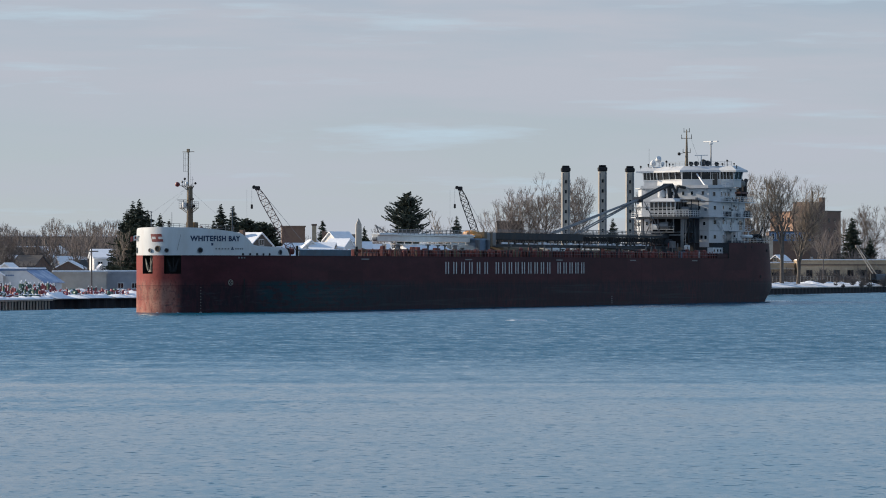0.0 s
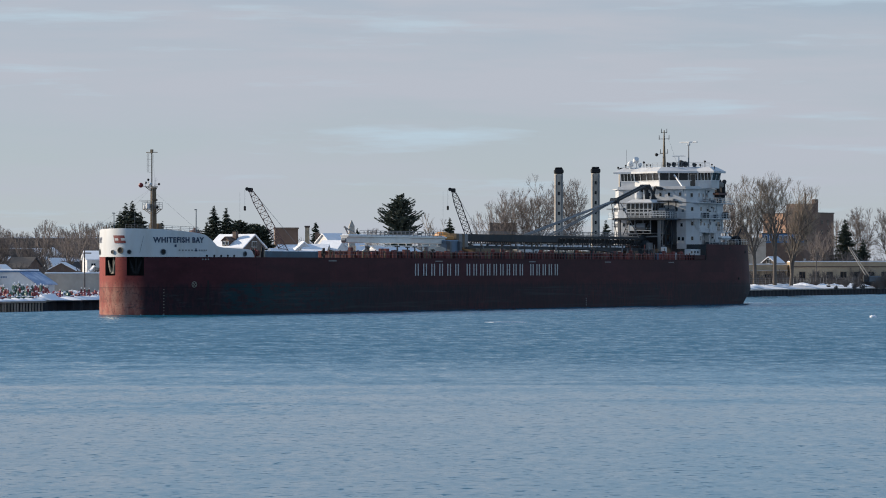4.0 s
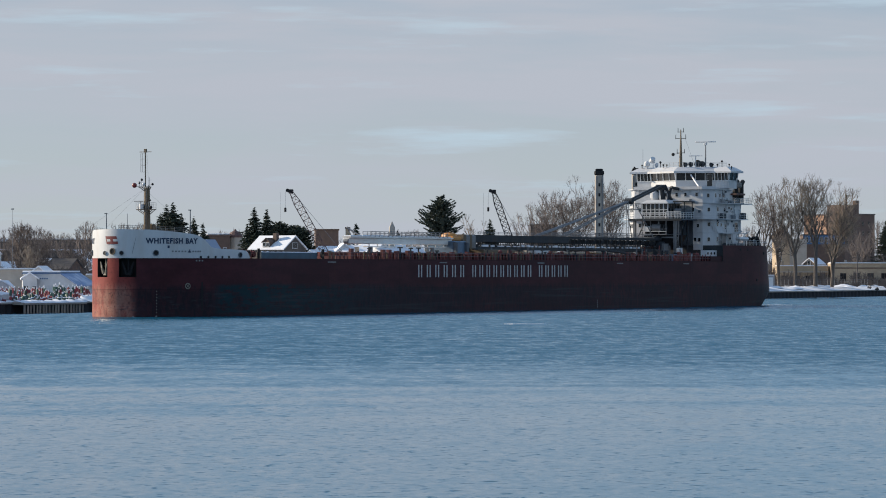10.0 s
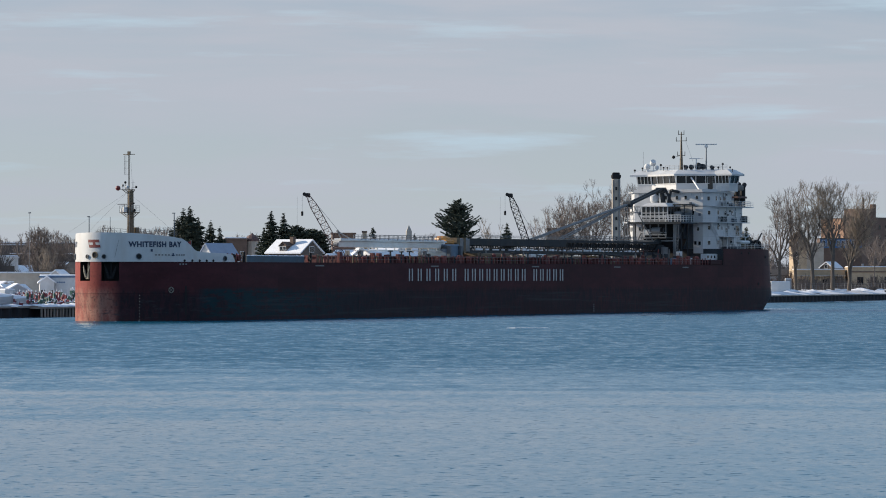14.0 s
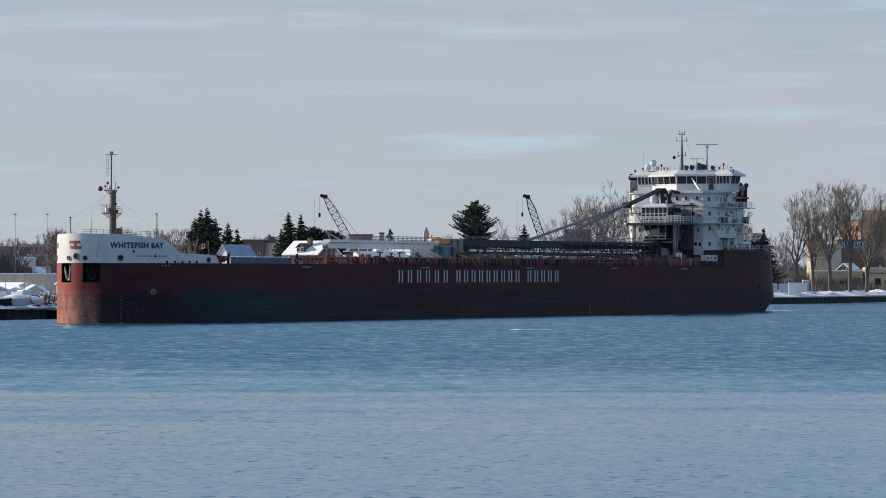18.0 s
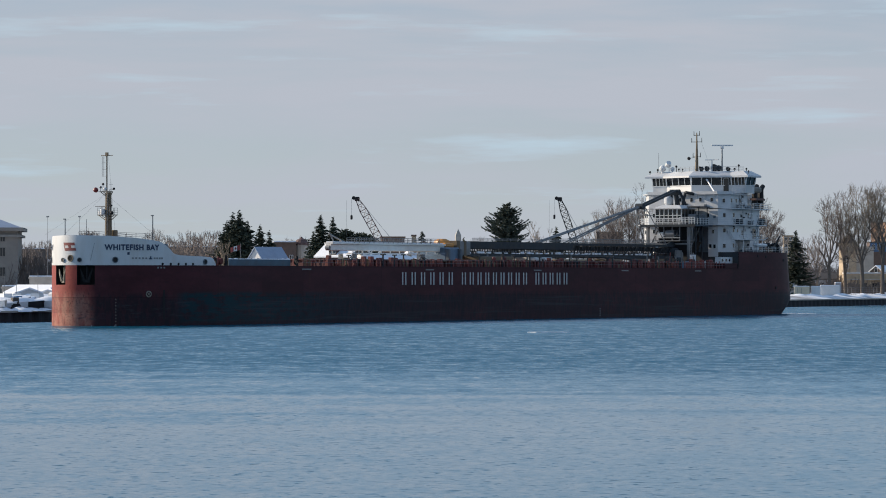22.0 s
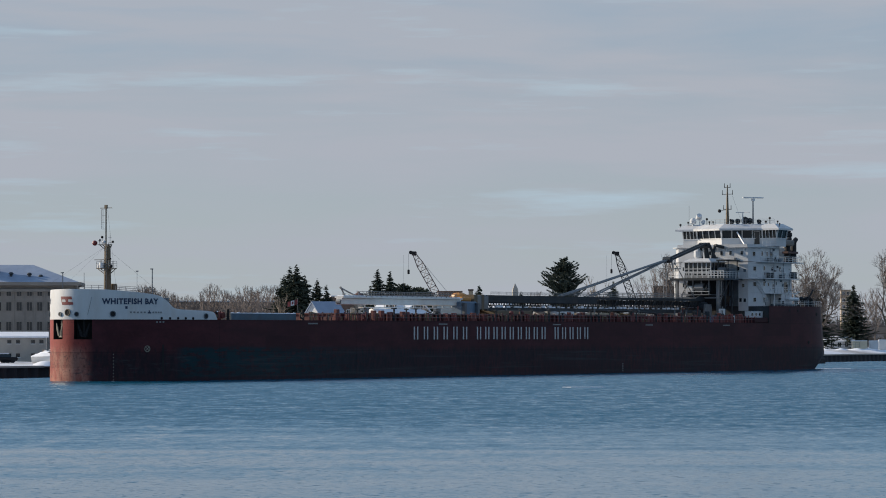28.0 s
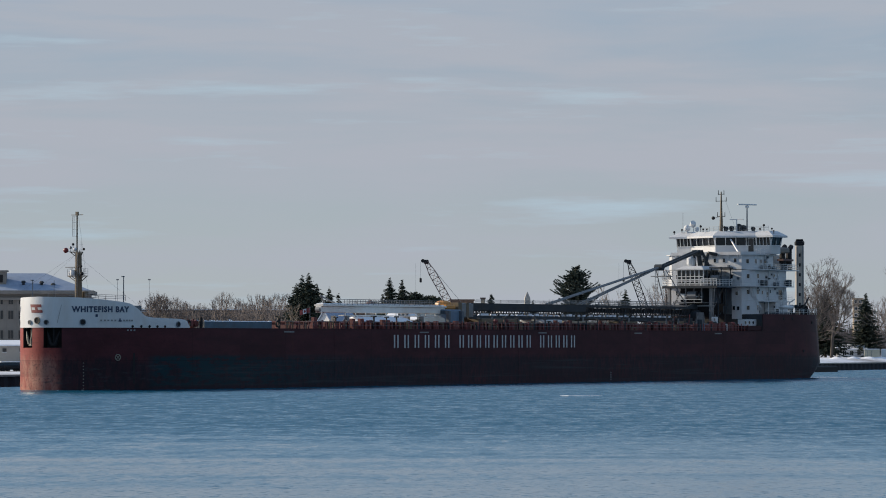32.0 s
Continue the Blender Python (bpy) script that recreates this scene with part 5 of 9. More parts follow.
def wall_windows(bm_f, bm_g, a, b, z, count, w, h, t0=0.1, t1=0.9):
    """Rows of small framed windows on an upright wall from a to b (plan), outward to the right of a->b."""
    a, b = Vector(a), Vector(b)
    d = (b - a)
    L = d.length
    d.normalize()
    nrm = Vector((d.y, -d.x))
    for i in range(count):
        k = t0 + (t1 - t0) * ((i + 0.5) / count)
        c = a + d * L * k
        for bm, g, o in ((bm_f, 0.07, 0.05), (bm_g, 0.0, 0.08)):
            hw, hh = w / 2 + g, h / 2 + g
            pts = []
            for dx, dz in ((-hw, -hh), (hw, -hh), (hw, hh), (-hw, hh)):
                pts.append((dx, dz))
            lo = [c + d * dx - nrm * 0.02 for dx, dz in pts]
            hi = [c + d * dx + nrm * o for dx, dz in pts]
            vl = [bm.verts.new((p.x, p.y, z + q[1])) for p, q in zip(lo, pts)]
            vh = [bm.verts.new((p.x, p.y, z + q[1])) for p, q in zip(hi, pts)]
            bm.faces.new(vh)
            for m in range(4):
                bm.faces.new((vl[m], vl[(m + 1) % 4], vh[(m + 1) % 4], vh[m]))


def one_window(parent, a, b, z, k, w, h, name="window"):
    bf, bg = B(), B()
    wall_windows(bf, bg, a, b, z, 1, w, h, k - 0.001, k + 0.001)
    o = part(name, bf, M_WHITE_CLEAN, parent)
    part("pane", bg, M_GLASS, o)
    return o


def side_window(parent, s, z, w, h, p=9.5, name="window"):
    """Opening in the port side wall at a distance from the stern."""
    return one_window(parent, (s + 1, p), (s - 1, p), z, 0.5, w, h, name)


def raked(bm, a, b, z0, z1, lean):
    """Upright-ish panel between two plan points whose top leans outward; outward lies left of a->b."""
    a, b = Vector(a), Vector(b)
    d = (b - a).normalized()
    n = Vector((-d.y, d.x)) * lean
    lo = [bm.verts.new((q.x, q.y, z0)) for q in (a, b)]
    hi = [bm.verts.new((q.x + n.x, q.y + n.y, z1)) for q in (b, a)]
    bm.faces.new(lo + hi)


def wheelhouse(hs):
    """Bridge with a pointed front, raked windows in white posts, and a bevelled overhanging roof."""
    front = [(22.3, -10.1), (22.2, -7.05), (25.5, 0.0), (22.2, 7.05), (22.3, 10.1)]
    back = [(18.4, 10.1), (18.4, -10.1)]
    plan = front + back
    sill = part("wheelhouse", prism(B(), plan, 23.5, 25.0), M_WHITE, hs, "white wheelhouse with raked windows all round")
    bm = B()
    cx = 20.5
    prism(bm, [((x - cx) * 0.97 + cx, y * 0.985) for x, y in plan], 25.0, 26.6, 0.035)
    part("window_band", bm, M_GLASS, sill, "dark wheelhouse glass")
    # the posts and rails that frame each pane
    walls = list(zip(plan, plan[1:]))
    counts = (4, 4, 4, 4, 2)
    for (a, b), n in zip(walls, counts):
        a, b = Vector(a), Vector(b)
        d = (b - a).normalized()
        out = Vector((d.y, -d.x)) * 0.28
        for k in range(n + 1):
            q = a.lerp(b, k / n)
            wide = 0.12 if k in (0, n) else 0.075
            part("mullion", tube(B(), (q.x, q.y, 24.98), (q.x + out.x, q.y + out.y, 26.62), wide, wide, 4), M_WHITE_CLEAN, sill)
        e0, e1 = a + out * 0.12, b + out * 0.12
        part("sill_rail", tube(B(), (e0.x, e0.y, 25.06), (e1.x, e1.y, 25.06), 0.1, 0.1, 4), M_WHITE_CLEAN, sill)
    # tall dark door by the port wing
    one_window(sill, (22.9, 5.6), (22.45, 6.6), 25.05, 0.5, 1.0, 2.6, "bridge_door")
    # roof: fascia, bevel and flat crown
    edge = [(23.6, -11.2), (23.3, -7.4), (26.5, 0.0), (23.3, 7.4), (23.6, 11.2), (17.6, 11.2), (17.6, -11.2)]
    crown = [(22.2, -9.6), (22.0, -6.6), (24.6, 0.0), (22.0, 6.6), (22.2, 9.6), (18.6, 9.6), (18.6, -9.6)]
    bm = B()
    rings = [[bm.verts.new((x, y, z)) for x, y in pl] for pl, z in ((edge, 26.6), (edge, 26.95), (crown, 27.85))]
    for lo, hi in zip(rings, rings[1:]):
        for i in range(7):
            bm.faces.new((lo[i], lo[(i + 1) % 7], hi[(i + 1) % 7], hi[i]))
    bm.faces.new(rings[0][::-1])
    bm.faces.new(rings[2])
    part("wheelhouse_roof", bm, M_WHITE, sill, "white bevelled roof overhanging the windows")
    # brackets under the wings
    for y in (-9.6, 9.6):
        part("wing_bracket", tube(B(), (22.0, y, 24.9), (22.0, y * 0.82, 23.5), 0.16, 0.16, 4), M_WHITE, sill)
    return sill


def house(ship):
    hs = part("deckhouse", prism(B(), BAY_PLAN, 14.6, 17.25), M_WHITE, ship, "white steel deckhouse with cut corners and a dark bay")
    # foot of the house: full at the front, set back under the side deck
    part("lower_house", prism(B(), [(15.5, -7.6), (25.8, -7.6), (25.8, -9.48), (27.0, -9.48), (28.98, -7.5), (28.98, -5.02), (25.18, -5.02), (25.18, 5.42), (28.98, 5.42), (28.98, 7.5), (27.0, 9.48), (25.8, 9.48), (25.8, 7.6), (15.5, 7.6)], 11.2, 14.58), M_WHITE, hs)
    part("side_deck", prism(B(), [(14.2, 7.0), (25.8, 7.0), (25.8, 10.5), (14.2, 10.5)], 14.46, 14.598), M_WHITE, hs)
    for s in (15.0, 17.8, 20.6, 23.4):
        part("deck_pillar", tube(B(), (s, 10.2, 11.25), (s, 10.2, 14.46), 0.09, 0.09, 6), M_WHITE_CLEAN, hs)
    # quarter step and low white lockers outside the house
    part("quarter_step", box(B(), 28.97, 34.4, 7.0, 11.7, DECK_Z, 9.9, 0.1), M_HULL, ship)
    locker = part("deck_locker", prism(B(), [(28.96, 8.8), (33.6, 9.2), (33.6, 10.5), (28.96, 10.6)], 9.92, 11.1), M_WHITE, ship)
    for s in (30.2, 31.6, 33.1):
        part("port_light", tube(B(), (s, 10.3, 10.5), (s, 10.62, 10.5), 0.26, 0.28, 10), M_GLASS, locker)
    # sheet toned dark for the bay's shade, ladders and pipes deep behind the boom's heel
    part("bay_lining", box(B(), 25.22, 25.5, -4.98, 5.38, 11.22, 17.2), M_BLUEBOX, hs, "dark blue-grey sheet painted for the shade in the bay")
    for y in (-3.8, -1.2, 1.6, 4.2):
        part("bay_pipe", tube(B(), (25.9, y, 11.25), (25.9, y, 17.2), 0.18, 0.18, 6), M_DARK, hs)
    # promenade between the tiers
    part("promenade", prism(B(), [(13.8, -10.6), (27.5, -10.6), (30.2, -7.9), (30.2, 7.9), (27.5, 10.6), (13.8, 10.6)], 17.252, 17.42), M_WHITE, hs)
    part("upper_house", prism(B(), TIER_PLAN, 17.42, 20.4), M_WHITE, hs)
    part("upper_deck", prism(B(), [(12.9, -10.4), (27.2, -10.4), (28.1, -9.5), (28.1, 9.5), (27.2, 10.4), (12.9, 10.4)], 20.402, 20.55), M_WHITE, hs)
    part("officers_house", prism(B(), [(19.6, -9.2), (26.9, -9.2), (28.98, -7.5), (28.98, 7.5), (26.9, 9.2), (19.6, 9.2)], 20.552, 23.2), M_WHITE, hs)
    part("bridge_deck", prism(B(), [(18.8, -9.7), (27.2, -9.7), (29.4, -7.6), (29.4, 7.6), (27.2, 9.7), (18.8, 9.7)], 23.202, 23.36), M_WHITE, hs)
    # low bulwark along the bridge deck's front
    for a, b in (((29.3, -7.5), (29.3, 7.5)), ((29.3, 7.5), (27.2, 9.6))):
        bm = B()
        raked(bm, b, a, 23.36, 23.8, 0.0)
        raked(bm, a, b, 23.36, 23.8, 0.0)
        o = part("bridge_bulwark", bm, M_WHITE, hs)
        o.modifiers.new("thick", "SOLIDIFY").thickness = 0.1
    sill = wheelhouse(hs)
    # windows in the tiers: port side, cut corner, front
    for s, z, w, h in ((26.6, 22.0, 0.5, 0.85), (22.9, 21.95, 0.6, 0.8), (24.6, 22.0, 0.45, 0.8)):
        side_window(hs, s, z, w, h, 9.2)
    for s, z, w, h in ((26.3, 19.25, 0.6, 0.8), (19.9, 19.2, 0.55, 0.9), (23.0, 19.2, 0.45, 0.7), (26.4, 16.3, 0.55, 0.8), (22.7, 15.8, 0.4, 1.0), (24.6, 16.2, 0.4, 0.6), (26.4, 13.35, 0.5, 0.75)):
        side_window(hs, s, z, w, h)
    side_window(hs, 17.4, 15.75, 1.55, 1.9, name="side_door")
    for z in (22.0, 19.2, 16.25, 13.3):
        one_window(hs, (NOSE, 7.5), (27.0, 9.5 if z < 20 else 9.22), z, 0.45, 0.5, 0.75)
    for y, z in ((1.84, 22.2), (3.77, 22.2), (-0.6, 22.2), (6.2, 22.2), (5.9, 13.25), (6.8, 13.2), (6.5, 16.0), (-6.3, 13.3), (-6.3, 16.1), (-6.3, 19.2), (5.4, 19.2)):
        one_window(hs, (NOSE, y - 1), (NOSE, y + 1), z, 0.5, 0.5, 0.7)
    for a, b in (((15.0, -9.5), (27.0, -9.5)), ((27.0, -9.5), (NOSE, -7.5))):
        for k in (0.3, 0.7):
            one_window(hs, a, b, 16.0, k, 0.6, 0.8)
            one_window(hs, a, b, 19.2, k, 0.6, 0.8)
    # dark lockers standing on the side decks
    for s0, s1, z0, z1, mm in ((23.9, 25.6, 17.43, 18.5, M_DARK), (14.2, 15.8, 17.43, 18.7, M_DARK), (19.2, 20.4, 17.43, 18.2, M_GREY), (24.2, 25.4, 20.56, 21.3, M_STEEL), (20.2, 21.6, 20.56, 21.1, M_GREY)):
        part("deck_box", box(B(), s0, s1, 9.62, 10.3, z0, z1, 0.05), mm, hs)
    # rails of the decks
    for z, pts in ((17.42, [(30.1, 4.8), (30.1, 7.8), (27.4, 10.5), (13.9, 10.5)]), (20.55, [(28.0, 9.4), (27.1, 10.3), (13.0, 10.3), (13.0, 4.0)]),
                   (23.36, [(27.1, 9.6), (18.9, 9.6)]), (14.598, [(25.7, 10.4), (14.3, 10.4)]), (12.1, [(26.5, 11.5), (10, 11.4), (4, 10.3)]),
                   (17.42, [(27.4, -10.5), (30.1, -7.8)])):
        bm = B()
        rail(bm, [(x, y, z) for x, y in pts], 1.05, 1.6, 0.03)
        part("deck_rail", bm, M_WHITE_CLEAN, hs)
    # slanting stair on the cut corner, trunk before the bridge windows
    bm = B()
    for dy in (0, 0.7):
        tube(bm, (28.6, 8.6 + dy, 17.3), (26.2, 9.6 + dy, 13.0), 0.06, 0.06, 4)
    for i in range(12):
        k = i / 11
        box(bm, 28.4 - 2.3 * k, 28.65 - 2.3 * k, 8.6 + 1.0 * k, 9.3 + 1.0 * k, 17.1 - 4.1 * k, 17.15 - 4.1 * k)
    part("stair", bm, M_WHITE, hs)
    part("vent_trunk", tube(B(), (27.8, 6.4, 23.4), (25.1, 3.1, 26.2), 0.2, 0.17, 6), M_WHITE, hs)
    # vents, boxes, pipes and lamps on the walls
    rnd = random.Random(31)
    for wall, lo, hi, z0, z1, n in ((9.5, 15.4, 26.6, 14.9, 17.0, 12), (9.5, 15.4, 26.6, 17.8, 20.1, 12), (9.2, 20.0, 26.6, 20.9, 23.0, 8), (7.6, 16.0, 25.4, 11.8, 14.2, 10)):
        for i in range(n):
            sx, z = rnd.uniform(lo, hi), rnd.uniform(z0, z1)
            w, h = rnd.uniform(0.08, 0.28), rnd.uniform(0.1, 0.3)
            part("wall_box", box(B(), sx - w, sx + w, wall - 0.01, wall + rnd.uniform(0.12, 0.3), z - h, z + h, 0.03), rnd.choice((M_STEEL, M_GREY, M_WHITE_CLEAN, M_WHITE_CLEAN, M_DARK)), hs)
        for i in range(2):
            sx = lo + (hi - lo) * (i + rnd.random()) / 2
            part("drain_pipe", tube(B(), (sx, wall + 0.08, z0 - 0.2), (sx, wall + 0.08, z1 + 0.2), 0.05, 0.05, 5), M_STEEL, hs)
    for y0, z0 in ((-1.6, 20.7), (0.6, 21.0), (2.4, 19.4), (4.6, 20.8), (6.6, 18.6)):
        part("wall_box", box(B(), NOSE - 0.03, NOSE + 0.25, y0, y0 + 0.45, z0, z0 + 0.5, 0.03), M_GREY, hs)
    for i in range(8):
        y0 = -6.5 + i * 1.9
        part("front_bracket", tube(B(), (NOSE, y0, 22.5), (29.35, y0, 23.2), 0.07, 0.07, 4), M_WHITE_CLEAN, hs)
    # roof gear: main mast, radar mast, domes, lights
    mm = part("main_mast", tube(B(), (23.2, 0, 27.8), (23.2, 0, 35.4), 0.38, 0.10, 8), M_TAN, hs, "slender tan signal mast on the wheelhouse roof")
    for z, w in ((33.6, 1.1), (30.7, 0.8), (34.9, 0.6)):
        bm = B()
        tube(bm, (23.2, -w, z), (23.2, w, z), 0.07, 0.07, 4)
        for sg in (1, -1):
            tube(bm, (23.2, w * sg, z - 0.1), (23.2, w * sg, z + 0.8), 0.08, 0.05, 4)
        part("yard_arm", bm, M_BLACK, mm)
    bm = B()
    bmesh.ops.create_icosphere(bm, subdivisions=2, radius=0.35, matrix=Matrix.Translation((23.4, -1.6, 30.4)))
    tube(bm, (23.4, -1.5, 30.4), (23.2, 0, 30.7), 0.04, 0.04, 4)
    part("signal_ball", bm, M_BLACK, mm)
    part("signal_halyard", tube(B(), (23.2, 1.0, 33.5), (22.0, 2.6, 27.9), 0.02, 0.02, 3, False), M_STEEL, mm)
    rm = part("radar_mast", tube(B(), (22.0, 4.9, 27.8), (22.0, 4.9, 32.7), 0.16, 0.12, 8), M_STEEL, hs)
    part("scanner_gearbox", box(B(), 21.75, 22.25, 4.6, 5.2, 32.2, 32.7, 0.08), M_WHITE_CLEAN, rm)
    part("whip_aerial", tube(B(), (22.0, -9.0, 27.8), (22.0, -9.0, 31.6), 0.03, 0.03, 4), M_STEEL, hs)
    bm = B()
    tube(bm, (22.6, 3.0, 27.8), (22.6, 3.0, 30.0), 0.14, 0.1, 6)
    box(bm, 22.4, 22.8, 1.6, 4.4, 30.0, 30.15)
    part("radar_bar", bm, M_WHITE_CLEAN, rm)
    for x, y, k in ((22.2, -8.0, 0.95), (21.5, -6.2, 0.6)):
        part("satellite_dome", revolve(B(), [(0.25 * k, 27.6), (0.25 * k, 28.0), (0.62 * k, 28.2), (0.68 * k, 28.7), (0.4 * k, 28.2 + 0.95 * k), (0.1 * k, 28.2 + 1.1 * k)], 12, x, y), M_WHITE_CLEAN, hs)
    part("dish_aerial", tube(tube(B(), (21.4, -7.0, 27.8), (21.4, -7.0, 29.4), 0.09, 0.09, 5), (21.4, -7.2, 29.2), (21.9, -6.8, 29.7), 0.62, 0.5, 12), M_WHITE_CLEAN, hs)
    for s, y, z, r in ((22.0, -10.9, 27.9, 0.36), (22.4, -9.0, 28.3, 0.3), (22.2, -5.0, 28.9, 0.38), (21.4, -6.3, 28.2, 0.34), (23.8, -3.6, 28.3, 0.3), (23.4, -3.0, 28.3, 0.26), (22.2, 6.6, 28.3, 0.34), (22.2, 8.6, 28.9, 0.36),
                       (24.2, 1.2, 28.6, 0.34), (23.0, 1.9, 28.4, 0.3), (20.5, 9.4, 28.3, 0.3), (22.0, 10.6, 27.8, 0.25), (20.0, 6.6, 28.3, 0.35)):
        bm = B()
        tube(bm, (s, y, 26.95 if abs(y) > 9.5 else 27.75), (s, y, z), 0.07, 0.07, 5)
        bmesh.ops.create_icosphere(bm, subdivisions=1, radius=r * 0.72, matrix=Matrix.Translation((s, y, z)))
        part("roof_light", bm, M_BLACK, hs)
    # whistle, compass and reels in a row on the crown
    for s, y, r in ((23.2, 0.9, 0.42), (22.8, 1.9, 0.5), (22.4, 3.3, 0.78), (22.2, 4.2, 0.6), (22.0, 6.0, 0.36)):
        bm = B()
        tube(bm, (s, y, 28.2 + r * 0.4), (s - 0.5, y + 0.1, 28.2 + r * 0.4), r, r * 0.85, 12)
        box(bm, s - 0.5, s - 0.1, y - 0.2, y + 0.2, 27.8, 28.1)
        part("roof_gear", bm, M_DARK, hs)
    bm = B()
    rail(bm, [(22.2, -5.0, 27.84), (24.4, 0, 27.84), (22.1, 6.4, 27.84), (22.1, 9.5, 27.84)], 0.9, 1.4, 0.025)
    part("roof_rail", bm, M_STEEL, hs)
    # funnel casing with exhaust pipes, aft
    fn = part("funnel_casing", prism(B(), [(5.0, -4.6), (11.0, -4.6), (11.0, 4.6), (5.0, 4.6)], 12.0, 23.6, -0.12), M_WHITE, hs)
    bm = B()
    box(bm, 8.0, 14.6, 4.9, 6.7, 23.9, 25.0, 0.25)
    part("exhaust_duct", bm, M_STONE, fn, "weathered tan exhaust duct bent aft")
    bm = B()
    tube(bm, (14.2, 5.6, 20.6), (14.2, 5.6, 26.3), 0.85, 0.8, 12)
    revolve(bm, [(0.95, 26.2), (0.95, 26.5), (0.3, 26.8)], 12, 14.2, 5.6)
    part("exhaust_pipe", bm, M_STONE, fn)
    for s in (9.6, 7.0):
        bm = B()
        tube(bm, (s, 5.8, 20.6), (s - 0.2, 5.8, 24.6), 0.65, 0.55, 10)
        tube(bm, (s - 0.2, 5.8, 24.6), (s - 1.2, 5.8, 25.3), 0.5, 0.45, 8)
        part("exhaust_pipe", bm, M_BLACK, fn)
    part("pipe_clamp", box(B(), 6.2, 10.4, 5.1, 6.5, 22.4, 22.8, 0.05), M_CRANE, fn)
    # small platform sticking out aft
    bm = B()
    box(bm, 10.2, 12.9, 7.2, 9.8, 20.4, 20.55)
    rail(bm, [(12.8, 9.7, 20.55), (10.3, 9.7, 20.55), (10.3, 7.3, 20.55)], 1.0, 1.2, 0.03)
    part("aft_platform", bm, M_WHITE_CLEAN, hs)


def stern_gear(ship):
    for s, y in ((10, 9.8), (6.4, 8.0), (7.5, -6)):
        bm = B()
        tube(bm, (s - 0.8, y, 12.6), (s + 0.8, y, 12.6), 0.65, 0.65, 12)
        box(bm, s - 1.0, s + 1.0, y - 0.4, y + 0.4, 11.25, 12.2, 0.08)
        part("mooring_winch", bm, M_DARK, ship)
    # piled gear on the poop, dark against the shore
    rnd = random.Random(12)
    for i in range(9):
        s, y = rnd.uniform(4, 13), rnd.uniform(5.5, 9.5)
        if s < 7:
            y = min(y, 8.5)
        bm = B()
        h = rnd.uniform(0.8, 2.2)
        if i % 3 == 0:
            tube(bm, (s, y, 11.25), (s, y, 11.25 + h + 0.6), 0.3, 0.3, 8)
            revolve(bm, [(0.55, 11.7 + h), (0.6, 12.0 + h), (0.25, 12.3 + h)], 8, s, y)
            part("poop_vent", bm, M_DARK, ship)
        else:
            box(bm, s - 0.6, s + 0.6, y - 0.5, y + 0.5, 11.25, 11.25 + h, 0.12)
            part("poop_locker", bm, M_DARK if i % 2 else M_BROWNSHED, ship)
    bm = B()
    box(bm, 16.5, 21.0, 8.0, 11.0, 11.25, 12.6, 0.2)
    part("stores_box", bm, M_GREY, ship)
    for s in (19, 15.5):
        bm = B()
        tube(bm, (s, 10.4, 11.25), (s, 10.4, 14.3), 0.14, 0.12, 6)
        tube(bm, (s, 10.4, 14.3), (s - 0.4, 11.4, 15.0), 0.12, 0.1, 6)
        part("boat_davit", bm, M_WHITE_CLEAN, ship)
    bm = B()
    box(bm, 15.2, 19.4, 10.1, 11.5, 13.1, 13.8, 0.3)
    part("rescue_boat", bm, M_WHITE_CLEAN, ship, "small rescue boat on davits")
    bm = B()
    tube(bm, (9.5, 9.0, 11.3), (6.8, 10.0, 15.4), 0.25, 0.15, 6)
    part("stern_crane", bm, M_DARK, ship)
    bm = B()
    ring_band(bm, Vector((7.2, 8.8, 12.9)), Vector((0.4, 1, 0)).normalized(), 0.75, 1.15, 0.6)
    part("cable_reel", bm, M_BLACK, ship)
    bm = B()
    tube(bm, (1.5, 0, 11.2), (0.8, 0, 15.0), 0.08, 0.05, 6)
    part("ensign_staff", bm, M_WHITE_CLEAN, ship)
    for s, z in ((20.5, 11.35), (17.0, 11.3), (8.5, 10.6), (12.5, 5.2)):
        bm = B()
        y = HALF if s > 12 else 11.6
        tube(bm, (s, y - 0.05, z), (s, y + 0.06, z), 0.28, 0.28, 10)
        part("stern_port", bm, M_BLACK, ship)


SHIP = build_ship()
SCANNER = radar_scanner(SHIP)


# ---- far shore ----
def spot(b, y):
    """Plan point at a bearing (metres aside per kilometre out) and a distance out from the eye."""
    return b * y / 1000, y


